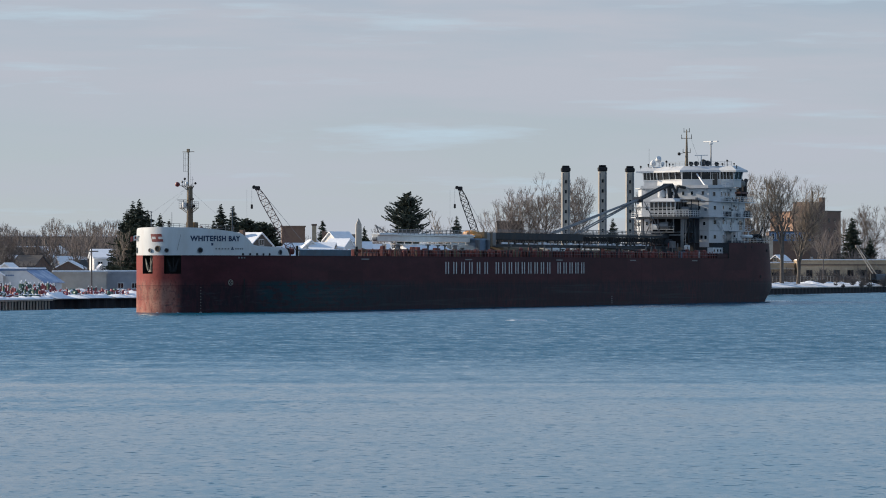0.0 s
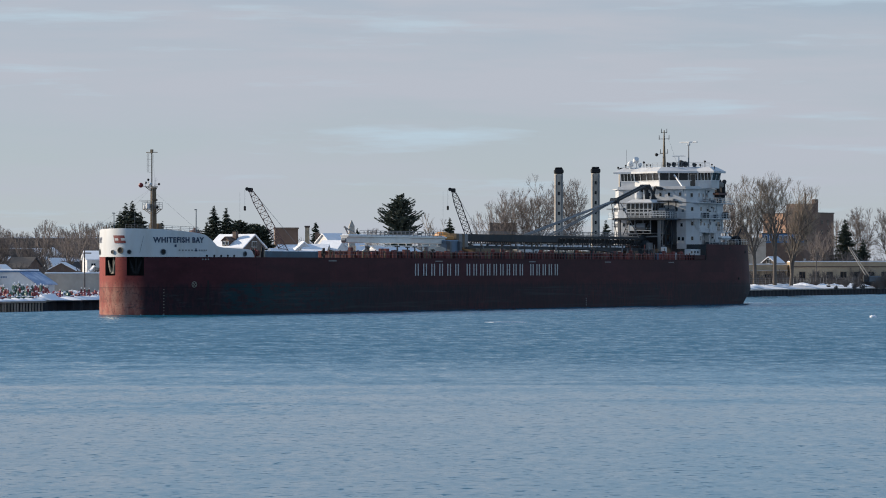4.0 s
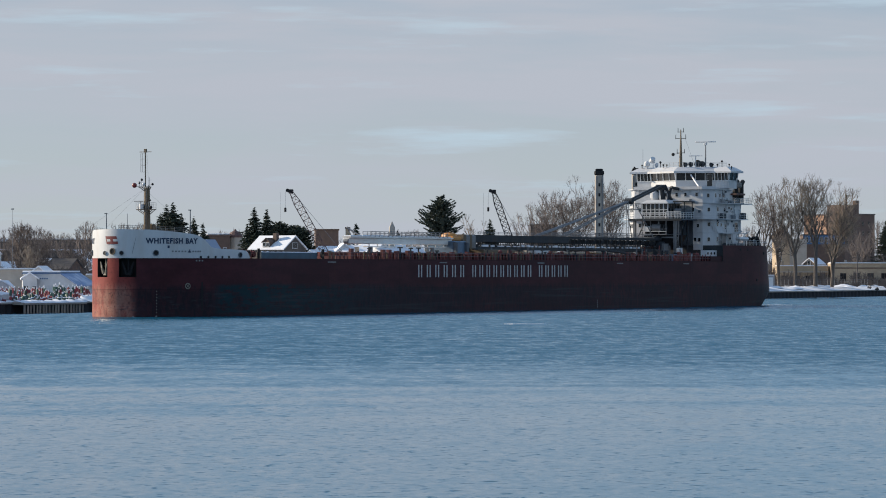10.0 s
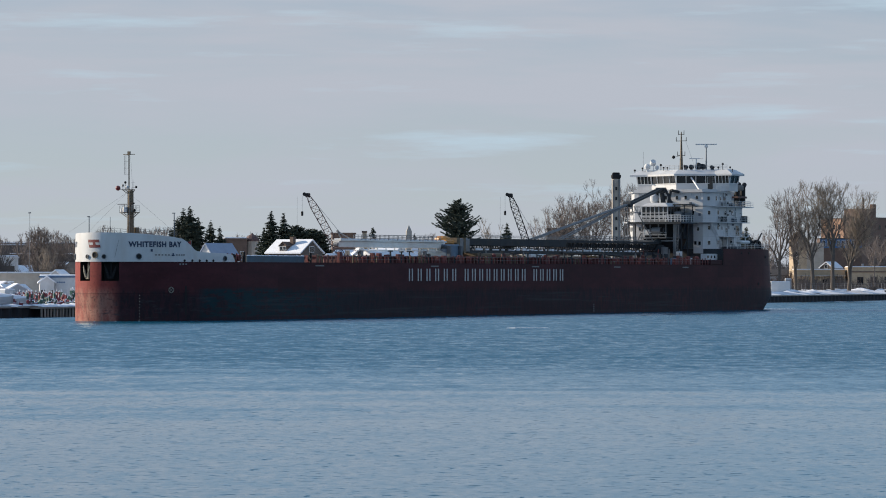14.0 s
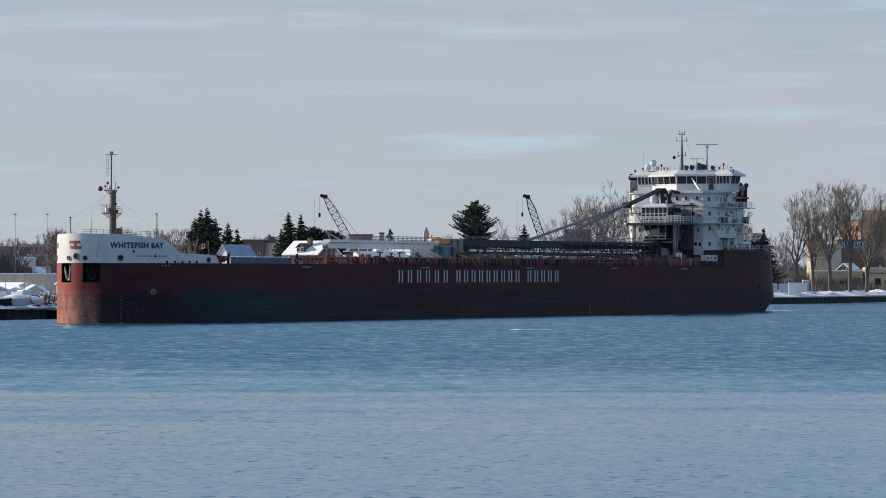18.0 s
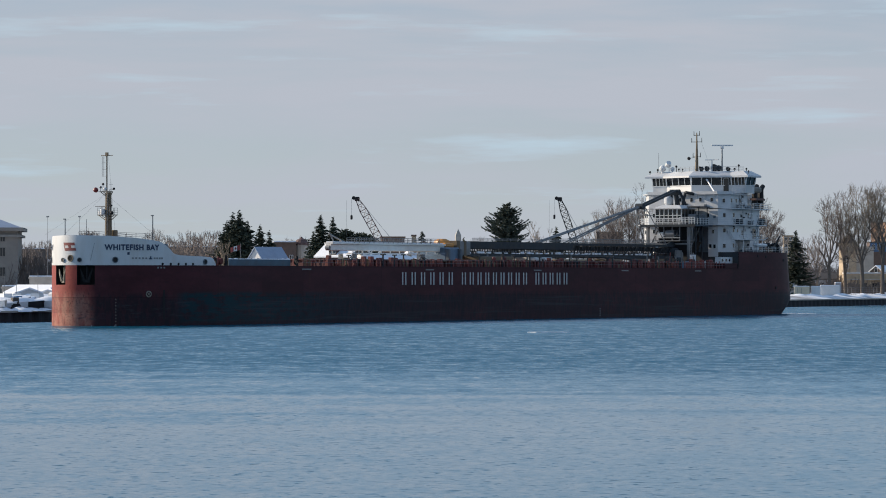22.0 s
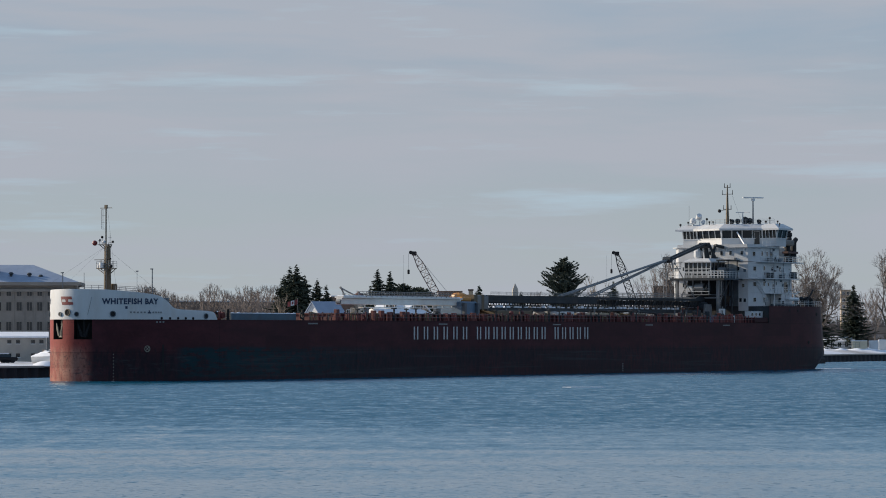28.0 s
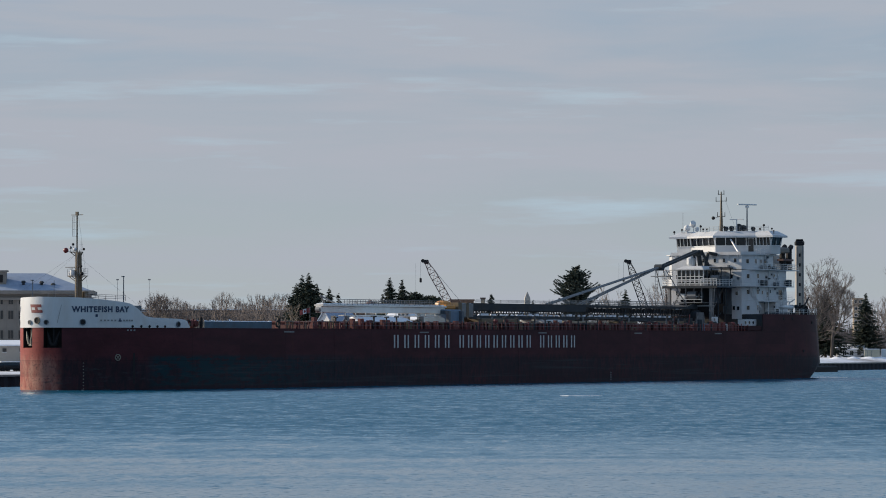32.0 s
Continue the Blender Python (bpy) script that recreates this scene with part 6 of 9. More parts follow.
def bare_tree(name, seed, height, spread, twig_mat, x, y, levels=5, label="", fork=0.26, lean=0.0):
    """Leafless tree: a trunk that forks into steep stems, which fork again and again into a crown of fine twigs."""
    rnd = random.Random(seed)
    wood_v, wood_f, twig_v, twig_f = [], [], [], []

    def seg(a, b, r0, r1, n, V, F):
        w = (b - a).normalized()
        u = w.orthogonal().normalized()
        q = w.cross(u)
        k = len(V)
        for c, r in ((a, r0), (b, r1)):
            for i in range(n):
                t = 2 * math.pi * i / n
                V.append(c + (u * math.cos(t) + q * math.sin(t)) * r)
        for i in range(n):
            F.append((k + i, k + (i + 1) % n, k + n + (i + 1) % n, k + n + i))

    def bend(d, ang, az=None):
        ax = d.orthogonal().normalized()
        ax.rotate(Matrix.Rotation(rnd.uniform(0, 6.283) if az is None else az, 3, d))
        o = d.copy()
        o.rotate(Matrix.Rotation(ang, 3, ax))
        return o

    def blade(a, b, w):
        k = len(twig_v)
        u = Vector((rnd.uniform(-1, 1), rnd.uniform(-0.6, 0.6), rnd.uniform(-0.3, 0.3))).normalized() * w
        twig_v.extend((a - u, a + u, b))
        twig_f.append((k, k + 1, k + 2))

    def twigs(a, d, length, n):
        for _ in range(n):
            td = (bend(d, rnd.uniform(0.1, 0.75)) + Vector((0, 0, 0.12))).normalized()
            tl = length * rnd.uniform(0.5, 1.1)
            mid = a + td * tl * 0.5
            end = mid + bend(td, rnd.uniform(0, 0.35)) * tl * 0.5
            blade(a, mid, 0.04)
            blade(mid, end, 0.03)
            for _k in range(1):
                c = a.lerp(end, rnd.uniform(0.3, 0.9))
                blade(c, c + bend(td, rnd.uniform(0.4, 0.9)) * tl * rnd.uniform(0.3, 0.55), 0.03)

    H = height
    R = H * 0.0165
    rh, rz, cz = H * 0.17 * spread, H * 0.41, H * 0.59
    tuft = 4 if levels > 5 else 4

    def outside(p):
        return ((p.x - lean * p.z) / rh) ** 2 + (p.y / rh) ** 2 + ((p.z - cz) / rz) ** 2 > 1

    def grow(a, d, length, r, depth):
        pts = [a]
        n = 3
        for _ in range(n):
            d = (d + Vector((rnd.gauss(0, 0.06), rnd.gauss(0, 0.06), 0.04))).normalized()
            pts.append(pts[-1] + d * length / n)
        thick = depth > 3
        done = depth <= 1 or (pts[-1].z > H * 0.35 and outside(pts[-1]))
        for i in range(n):
            if done and i == 2:
                break
            seg(pts[i], pts[i + 1], r * (1 - 0.1 * i), r * (1 - 0.1 * (i + 1)), 6 if depth > 5 else 4 if thick else 3, wood_v if thick else twig_v, wood_f if thick else twig_f)
        if done:
            for q in (1, 2):
                twigs(pts[q], d, H * 0.055, tuft)
            return
        if depth <= 4:
            for q in (1, 2, 3):
                twigs(pts[q], d, H * 0.05, 1)
        az = rnd.uniform(0, 6.283)
        k = rnd.uniform(0.35, 0.65)
        r2 = max(0.03, r * 0.74)
        grow(pts[-1], bend(d, 0.24 + 0.3 * (1 - k), az), length * rnd.uniform(0.78, 0.92), r2 * (0.75 + 0.4 * k), depth - 1)
        grow(pts[-1], bend(d, 0.30 + 0.35 * k, az + 3.14 + rnd.uniform(-0.6, 0.6)), length * rnd.uniform(0.72, 0.9), r2 * (1.15 - 0.4 * k), depth - 1)
        if rnd.random() < 0.9 and depth > 2:
            q = rnd.randint(1, 2)
            grow(pts[q], bend(d, rnd.uniform(0.6, 1.1)), length * rnd.uniform(0.5, 0.72), max(0.03, r * 0.42), depth - 2)

    depth = 8 if levels > 5 else 6
    base = Vector((0, 0, -0.3))
    d = Vector((rnd.gauss(0, 0.03) + lean * 0.5, rnd.gauss(0, 0.03), 1)).normalized()
    top = base + d * H * fork
    mid = base.lerp(top, 0.5) + Vector((rnd.gauss(0, 0.1), 0, 0))
    seg(base, mid, R * 1.15, R * 0.95, 8, wood_v, wood_f)
    seg(mid, top, R * 0.95, R * 0.85, 8, wood_v, wood_f)
    stems = rnd.choice((4, 4, 5))
    az0 = rnd.uniform(0, 6.283)
    for i in range(stems):
        dd = bend(d, rnd.uniform(0.12, 0.45), az0 + 6.283 * i / stems + rnd.uniform(-0.4, 0.4))
        dd = (dd + Vector((lean, 0, 0))).normalized()
        grow(top - d * H * 0.06 * i * rnd.random(), dd, H * rnd.uniform(0.12, 0.16), R * rnd.uniform(0.5, 0.75), depth - 1)
    # bring the crown to its true height
    kz = H / max(v.z for v in twig_v)

    def fit(v):
        return (v.x, v.y, v.z * kz)
    z = land_z(x, y)
    t = thing(name, x, y, z - 0.1, 0, label or "tall leafless tree with fine grey twigs on the snowy bank", "tree", "bare trees on the far shore")
    raw("trunk", [fit(v) for v in wood_v], wood_f, M_BARK, t)
    raw("crown", [fit(v) for v in twig_v], twig_f, twig_mat, t)
    return t


def conifer(seed, height, width, material, x, y, pine=False, label=""):
    """Evergreen: tapered trunk, whorls of drooping boughs built of many small needle sprays."""
    rnd = random.Random(seed)
    V, F = [], []
    tz = land_z(x, y)
    t = thing("pine_tree" if pine else "spruce_tree", x, y, tz - 0.1, rnd.uniform(0, 360),
              label or ("broad dark green pine standing on the bank" if pine else "dark green pointed spruce on the far shore"), "tree", "evergreens on the far shore")
    bm = B()
    tube(bm, (0, 0, 0), (0, 0, height * 0.97), height * 0.016 + 0.1, 0.04, 7)
    part("trunk", bm, M_BARK, t)
    z = height * (0.22 if pine else 0.08)
    while z < height * 0.99:
        k = (z / height)
        if pine:
            reach = width * 0.5 * min(1.0, ((1 - k) * 2.6) ** 0.42) * min(1.0, 0.55 + (k - 0.2) * 1.5) * rnd.uniform(0.72, 1.1)
        else:
            reach = width * 0.5 * (1 - k) ** 0.85 * rnd.uniform(0.62, 1.15) + 0.1
        n = rnd.randint(11, 14) if pine else rnd.randint(7, 10)
        off = rnd.uniform(0, 6.28)
        for i in range(n):
            az = off + 6.283 * i / n + rnd.uniform(-0.25, 0.25)
            L = max(0.15, reach * rnd.uniform(0.55, 1.1))
            rise = rnd.uniform(0.0, 0.35) if pine else rnd.uniform(-0.5, 0.12)
            d = Vector((math.cos(az), math.sin(az), rise))
            side = Vector((-math.sin(az), math.cos(az), 0))
            jit = rnd.uniform(-0.45, 0.45)
            m = max(3, int(L / (0.2 if pine else 0.17)))
            for j in range(m):
                f = (j + rnd.random()) / m
                c = Vector((0, 0, z + jit)) + d * L * f + Vector((0, 0, (0.25 if pine else 0.12) * L * f * f))
                sz = (0.66 if pine else 0.5) * (1.15 - 0.5 * f) * rnd.uniform(0.6, 1.25) * min(1, 0.3 + L * 0.5)
                for _ in range(5 if pine else 4):
                    v = side * rnd.uniform(-1, 1) + d * rnd.uniform(0.1, 1) + Vector((0, 0, rnd.uniform(-0.3 if pine else -0.4, 0.45 if pine else 0.15)))
                    v.normalize()
                    u = v.cross(Vector((rnd.uniform(-1, 1), rnd.uniform(-1, 1), rnd.uniform(-1, 1)))).normalized() * sz * 0.34
                    k0 = len(V)
                    V.extend((c - u, c + u, c + v * sz * 1.25))
                    F.append((k0, k0 + 1, k0 + 2))
        z += (height * 0.040 if pine else 0.34) * rnd.uniform(0.6, 1.3)
    raw("crown", V, F, material, t)
    return t


def wall_box(name, w, d, h, material, parent, x=0, y=0, z=0):
    bm = B()
    box(bm, x - w / 2, x + w / 2, y - d / 2, y + d / 2, z, z + h)
    return part(name, bm, material, parent)


def gable_roof(parent, w, d, z, rise, material, over=0.35, axis="x", x=0, y=0, thick=0.25):
    """Two sloping slabs with eaves; the ridge runs along the axis."""
    bm = B()
    L, S = (w, d) if axis == "x" else (d, w)
    hl, hs = L / 2 + over, S / 2 + over
    sl = rise / (S / 2)
    drop = over * sl
    prof = [(-hs, z - drop), (0, z + rise), (hs, z - drop), (hs, z - drop + thick), (0, z + rise + thick), (-hs, z - drop + thick)]
    ends = []
    for e in (-hl, hl):
        ends.append([bm.verts.new(((e + x, s + y, zz) if axis == "x" else (s + x, e + y, zz))) for s, zz in prof])
    n = 6
    for i in range(n):
        bm.faces.new((ends[0][i], ends[0][(i + 1) % n], ends[1][(i + 1) % n], ends[1][i]))
    bm.faces.new((ends[0][0], ends[0][5], ends[0][4], ends[0][1]))
    bm.faces.new((ends[0][1], ends[0][4], ends[0][3], ends[0][2]))
    bm.faces.new((ends[1][1], ends[1][4], ends[1][5], ends[1][0]))
    bm.faces.new((ends[1][2], ends[1][3], ends[1][4], ends[1][1]))
    bmesh.ops.recalc_face_normals(bm, faces=bm.faces)
    r = part("roof", bm, material, parent)
    return r


def gable_wall(parent, w, z, rise, y, material, axis="y", x=0):
    bm = B()
    t = 0.12
    if axis == "y":
        v = [bm.verts.new(p) for p in ((-w / 2 + x, y - t, z), (w / 2 + x, y - t, z), (x, y - t, z + rise), (-w / 2 + x, y + t, z), (w / 2 + x, y + t, z), (x, y + t, z + rise))]
    else:
        v = [bm.verts.new(p) for p in ((y - t, -w / 2 + x, z), (y - t, w / 2 + x, z), (y - t, x, z + rise), (y + t, -w / 2 + x, z), (y + t, w / 2 + x, z), (y + t, x, z + rise))]
    for f in ((0, 1, 2), (5, 4, 3), (0, 3, 4, 1), (1, 4, 5, 2), (2, 5, 3, 0)):
        bm.faces.new([v[i] for i in f])
    bmesh.ops.recalc_face_normals(bm, faces=bm.faces)
    return part("gable", bm, material, parent)


def face_windows(parent, xs, zs, y, w, h, frame_mat=None, axis="y", out=-1):
    """Windows with frame and pane on a wall facing the river (axis y) or the side (axis x)."""
    src = None
    for z in zs:
        for x in xs:
            m = pose(x, y, z) if axis == "y" else pose(y, x, z, 0, 0, 90 if out > 0 else -90)
            if src is None:
                bm = B()
                box(bm, -w / 2 - 0.1, w / 2 + 0.1, -0.10, 0.05, -h / 2 - 0.1, h / 2 + 0.1)
                a = part("window", bm, frame_mat or M_WHITE_CLEAN, parent)
                bm = B()
                box(bm, -w / 2, -0.04, -0.13, 0.02, -h / 2, h / 2)
                box(bm, 0.04, w / 2, -0.13, 0.02, -h / 2, h / 2)
                b = part("pane", bm, M_GLASS, a)
                a.matrix_basis = m
                src = (a, b)
            else:
                a = share("window", src[0], parent, m)
                share("pane", src[1], a, Matrix.Identity(4))


def house_small(b, y, w, d, h, rise, rz, wall, roof, label, axis="x", chimney=None, zoff=0.0, wins=((), ()), name="house", win=(0.9, 1.2)):
    x, yy = spot(b, y)
    t = thing(name, x, yy, land_z(x, yy) + zoff, rz, label, "house")
    wall_box("wall", w, d, h, wall, t)
    gable_roof(t, w, d, h, rise, roof, axis=axis)
    if axis == "x":
        gable_wall(t, d, h, rise, -w / 2 + 0.12, wall, "x")
        gable_wall(t, d, h, rise, w / 2 - 0.12, wall, "x")
    else:
        gable_wall(t, w, h, rise, -d / 2 + 0.12, wall)
        gable_wall(t, w, h, rise, d / 2 - 0.12, wall)
    if wins[0]:
        face_windows(t, wins[0], wins[1], -d / 2, *win)
    if chimney:
        bm = B()
        cx, cy, cw, top = chimney
        box(bm, cx - cw / 2, cx + cw / 2, cy - cw / 2, cy + cw / 2, h * 0.5, top)
        part("chimney", bm, M_BRICK, t)
    return t


def flat_block(name, x, y, w, d, h, rz, wall, label, category, cap=None, snow=True, zoff=0.0, base=None):
    z = land_z(x, y) + zoff if base is None else base
    t = thing(name, x, y, z, rz, label, category)
    wall_box("wall", w, d, h, wall, t)
    bm = B()
    box(bm, -w / 2 - 0.2, w / 2 + 0.2, -d / 2 - 0.2, d / 2 + 0.2, h, h + 0.35)
    part("parapet", bm, cap or wall, t)
    if snow:
        bm = B()
        box(bm, -w / 2, w / 2, -d / 2, d / 2, h + 0.354, h + 0.64, 0.1)
        part("roof_snow", bm, M_SNOWCAP, t)
    return t


def lattice_crane(b, y, z_tip, b_tip, material, label, fat=0.78, bar=0.085):
    """Lattice-boom crawler crane with jib head, pendant ropes and hook."""
    x, yy = spot(b, y)
    z = land_z(x, yy)
    t = thing("crane", x, yy, z, 0, label, "crane")
    tipx = (b_tip - b) * y / 1000
    tip = Vector((tipx, 0, z_tip - z))
    foot = Vector((0, 0, 2.4))
    bm = B()
    ax = (tip - foot).normalized()
    u = Vector((0, 1, 0))
    w = ax.cross(u).normalized()
    N = 16
    rings = []
    for i in range(N + 1):
        k = i / N
        hw = fat * min(1, 0.35 + k * 6, 0.4 + (1 - k) * 5)
        c = foot.lerp(tip, k)
        rings.append([c + u * hw * sx + w * hw * sy for sx, sy in ((1, 1), (1, -1), (-1, -1), (-1, 1))])
    for i in range(N):
        for j in range(4):
            tube(bm, rings[i][j], rings[i + 1][j], bar, bar, 4, False)
            tube(bm, rings[i][j], rings[i + 1][(j + 1) % 4], bar * 0.6, bar * 0.6, 3, False)
            tube(bm, rings[i + 1][j], rings[i + 1][(j + 1) % 4], 0.05, 0.05, 3, False)
    part("boom", bm, material, t)
    bm = B()
    box(bm, tip.x - 0.5, tip.x + 0.6, -0.35, 0.35, tip.z - 0.5, tip.z + 0.45, 0.15)
    tube(bm, (tip.x - 0.7, -0.3, tip.z + 0.2), (tip.x - 0.7, 0.3, tip.z + 0.2), 0.42, 0.42, 10)
    part("boom_head", bm, M_BLACK, t)
    bm = B()
    tube(bm, (tip.x + 0.3, 0, tip.z), (3.4, 0, 5.2), 0.045, 0.045, 3, False)
    tube(bm, (tip.x - 1.2, 0, tip.z), (tip.x - 1.2, 0, tip.z - 3.6), 0.03, 0.03, 3, False)
    tube(bm, (tip.x - 2.3, 0, tip.z - 0.3), (tip.x - 2.3, 0, tip.z - 8), 0.02, 0.02, 3, False)
    part("ropes", bm, M_STEEL, t)
    bm = B()
    box(bm, tip.x - 1.45, tip.x - 0.95, -0.25, 0.25, tip.z - 4.6, tip.z - 3.6, 0.1)
    part("hook_block", bm, M_BLACK, t)
    bm = B()
    box(bm, -1.4, 4.2, -1.5, 1.5, 1.2, 4.0, 0.2)
    part("cab", bm, material, t)
    bm = B()
    for sy in (-1.7, 1.7):
        box(bm, -2.2, 3.4, sy - 0.45, sy + 0.45, 0.0, 1.15, 0.3)
    part("crawler_track", bm, M_BLACK, t)
    return t


def buoy(material, label):
    """Channel buoy out of the water: float body, cage tower and lantern."""
    t = thing("channel_buoy", 0, 0, 0, 0, label, "buoy", "stored channel buoys")
    bm = B()
    revolve(bm, [(0.35, 0), (0.75, 0.25), (0.8, 1.0), (0.5, 1.25)], 10)
    part("float", bm, material, t)
    bm = B()
    revolve(bm, [(0.42, 1.2), (0.30, 2.0), (0.42, 2.02), (0.42, 2.7), (0.16, 2.75), (0.14, 3.0)], 4)
    part("tower", bm, material, t)
    part("snow_collar", revolve(B(), [(0.78, 1.0), (0.72, 1.2), (0.36, 1.34)], 10), M_SNOWCAP, t)
    bm = B()
    revolve(bm, [(0.14, 3.0), (0.14, 3.3), (0.05, 3.45)], 8)
    part("lantern", bm, M_SNOWCAP, t)
    return t


def light_pole(b, y, h, label="slim grey lamp post on the far shore", r=0.12, arm=0.6):
    x, yy = spot(b, y)
    z = land_z(x, yy)
    t = thing("lamp_post", x, yy, z, 0, label, "lamp post")
    bm = B()
    tube(bm, (0, 0, 0), (0, 0, h), r, r * 0.6, 6)
    part("pole", bm, M_STEEL, t)
    bm = B()
    box(bm, -arm, arm, -0.15, 0.15, h - 0.1, h + 0.15)
    part("lamp_head", bm, M_STEEL, t)
    return t


def utility_pole(b, y, h, label="dark wooden utility pole with crossarm"):
    x, yy = spot(b, y)
    t = thing("utility_pole", x, yy, land_z(x, yy), 0, label, "utility pole")
    bm = B()
    tube(bm, (0, 0, 0), (0, 0, h), 0.16, 0.11, 6)
    part("pole", bm, M_POLE, t)
    bm = B()
    box(bm, -1.2, 1.2, -0.08, 0.08, h - 0.8, h - 0.6)
    part("crossarm", bm, M_POLE, t)
    return t


def car(x, y, rz, material, label):
    t = thing("parked_car", x, y, land_z(x, y) + 0.02, rz, label, "car", "parked cars on the far shore")
    bm = B()
    box(bm, -2.2, 2.2, -0.88, 0.88, 0.35, 0.95, 0.15)
    part("body", bm, material, t)
    bm = B()
    prism(bm, [(-1.5, -0.8), (1.1, -0.8), (1.1, 0.8), (-1.5, 0.8)], 0.94, 1.45, -0.18)
    part("cabin", bm, M_GLASS, t)
    bm = B()
    box(bm, -1.1, 0.8, -0.65, 0.65, 1.45, 1.6, 0.05)
    part("roof", bm, M_SNOWCAP, t)
    for sx in (-1.4, 1.4):
        for sy in (-0.85, 0.85):
            bm = B()
            tube(bm, (sx, sy - 0.1, 0.33), (sx, sy + 0.1, 0.33), 0.33, 0.33, 10)
            part("wheel", bm, M_BLACK, t)
    return t


def jackup():
    """Jack-up barge moored along the quay: pontoon and three tall legs."""
    x, y = spot(43.2, 838)
    t = thing("jackup_barge", x, y, 0, -28, "work barge with three tall weathered steel legs", "barge")
    bm = B()
    box(bm, -14, 14, -8, 8, -1.0, 1.4, 0.3)
    part("pontoon", bm, M_BLACK, t)
    inv = t.matrix_basis.inverted()
    for px, yy, zt in ((34.0, 832, 30.7), (44.2, 838, 31.0), (51.8, 846, 31.0)):
        wx, wy = spot(px, yy)
        q = inv @ Vector((wx, wy, 0))
        bm = B()
        w = 0.98
        prism(bm, [(-w, -w * 0.5), (-w * 0.5, -w), (w * 0.5, -w), (w, -w * 0.5), (w, w * 0.5), (w * 0.5, w), (-w * 0.5, w), (-w, w * 0.5)], -3, zt - 1.6)
        lg = part("leg", bm, M_RUST, t)
        lg.matrix_basis = pose(q.x, q.y, 0, 0, 0, 28)
        bm = B()
        box(bm, -1.12, 1.12, -1.12, 1.12, zt - 1.6, zt - 0.5, 0.25)
        box(bm, -0.9, 0.9, -0.9, 0.9, zt - 0.55, zt - 0.1, 0.2)
        part("leg_cap", bm, M_BLACK, lg)
        bm = B()
        for s in (-0.62, 0.72):
            box(bm, s - 0.14, s + 0.14, -1.07, -0.9, 2.0, zt - 1.8)
        part("rack", bm, M_STEEL, lg)
        for i in range(11):
            z = zt - 4.2 - i * 2.3
            if i == 0:
                hole = part("pin_hole", box(B(), -0.2, 0.22, -1.1, -0.95, 0, 0.75), M_BLACK, lg)
                hole.matrix_basis = pose(0, 0, z)
            else:
                share("pin_hole", hole, lg, pose(0, 0, z))
    return t


def far_woods():
    """Wooded ridge behind the town: a belt of small leafless crowns, joined as one mass."""
    rnd = random.Random(9)
    V, F = [], []

    def twiggy(c, h, w):
        # a small crown of upright twigs fanning from a stem
        n = 34
        for i in range(n):
            az = rnd.uniform(0, 6.283)
            rr = w * math.sqrt(rnd.random())
            top = c + Vector((math.cos(az) * rr * 1.25, math.sin(az) * rr * 0.6, h * (1 - 0.6 * (rr / w) ** 2) * rnd.uniform(0.55, 1.0)))
            mid = c.lerp(top, 0.45) + Vector((0, 0, h * 0.06))
            r = 0.09
            for a, b2, ra, rb in ((c, mid, r, r * 0.8), (mid, top, r * 0.8, 0.05)):
                d = (b2 - a)
                u = Vector((1, 0, 0)) * ra
                k = len(V)
                V.extend((a - u, a + u, b2 + Vector((rb, 0, 0)), b2 - Vector((rb, 0, 0))))
                F.append((k, k + 1, k + 2, k + 3))
            for _ in range(4):
                q = mid.lerp(top, rnd.uniform(0.1, 0.9))
                e = q + Vector((rnd.uniform(-1, 1) * w * 0.4, rnd.uniform(-0.3, 0.3), rnd.uniform(0.3, 1) * h * 0.16))
                k = len(V)
                V.extend((q - Vector((0.06, 0, 0)), q + Vector((0.06, 0, 0)), e))
                F.append((k, k + 1, k + 2))
    for row, (y0, h0, cnt, b0, b1) in enumerate(((1250, 9, 230, -190, 150), (1400, 9, 260, -190, 150), (1600, 10, 300, -190, 150), (760, 11, 80, -153, -137), (780, 6, 80, -152, -85), (1040, 2.2, 40, 76, 126), (1070, 5, 60, 80, 126), (840, 6, 120, -178, -85), (920, 8, 130, -178, -80), (1020, 9, 120, -178, -70), (1125, 13, 34, 104, 117), (1130, 7, 120, 60, 130), (1200, 8, 120, 60, 135))):
        for i in range(cnt):
            b = b0 + (b1 - b0) * (i + rnd.random()) / cnt
            y = y0 + rnd.uniform(-1, 1) * y0 * 0.04
            x, yy = spot(b, y)
            hh = h0 * rnd.uniform(0.55, 1.15)
            twiggy(Vector((x, yy, land_z(x, yy) - 0.3)), hh, hh * 0.45)
    o = raw("far_woods", V, F, M_WOODS)
    tagged(o, "brown leafless woods on the rising ground behind town", "woods", kind="stuff")


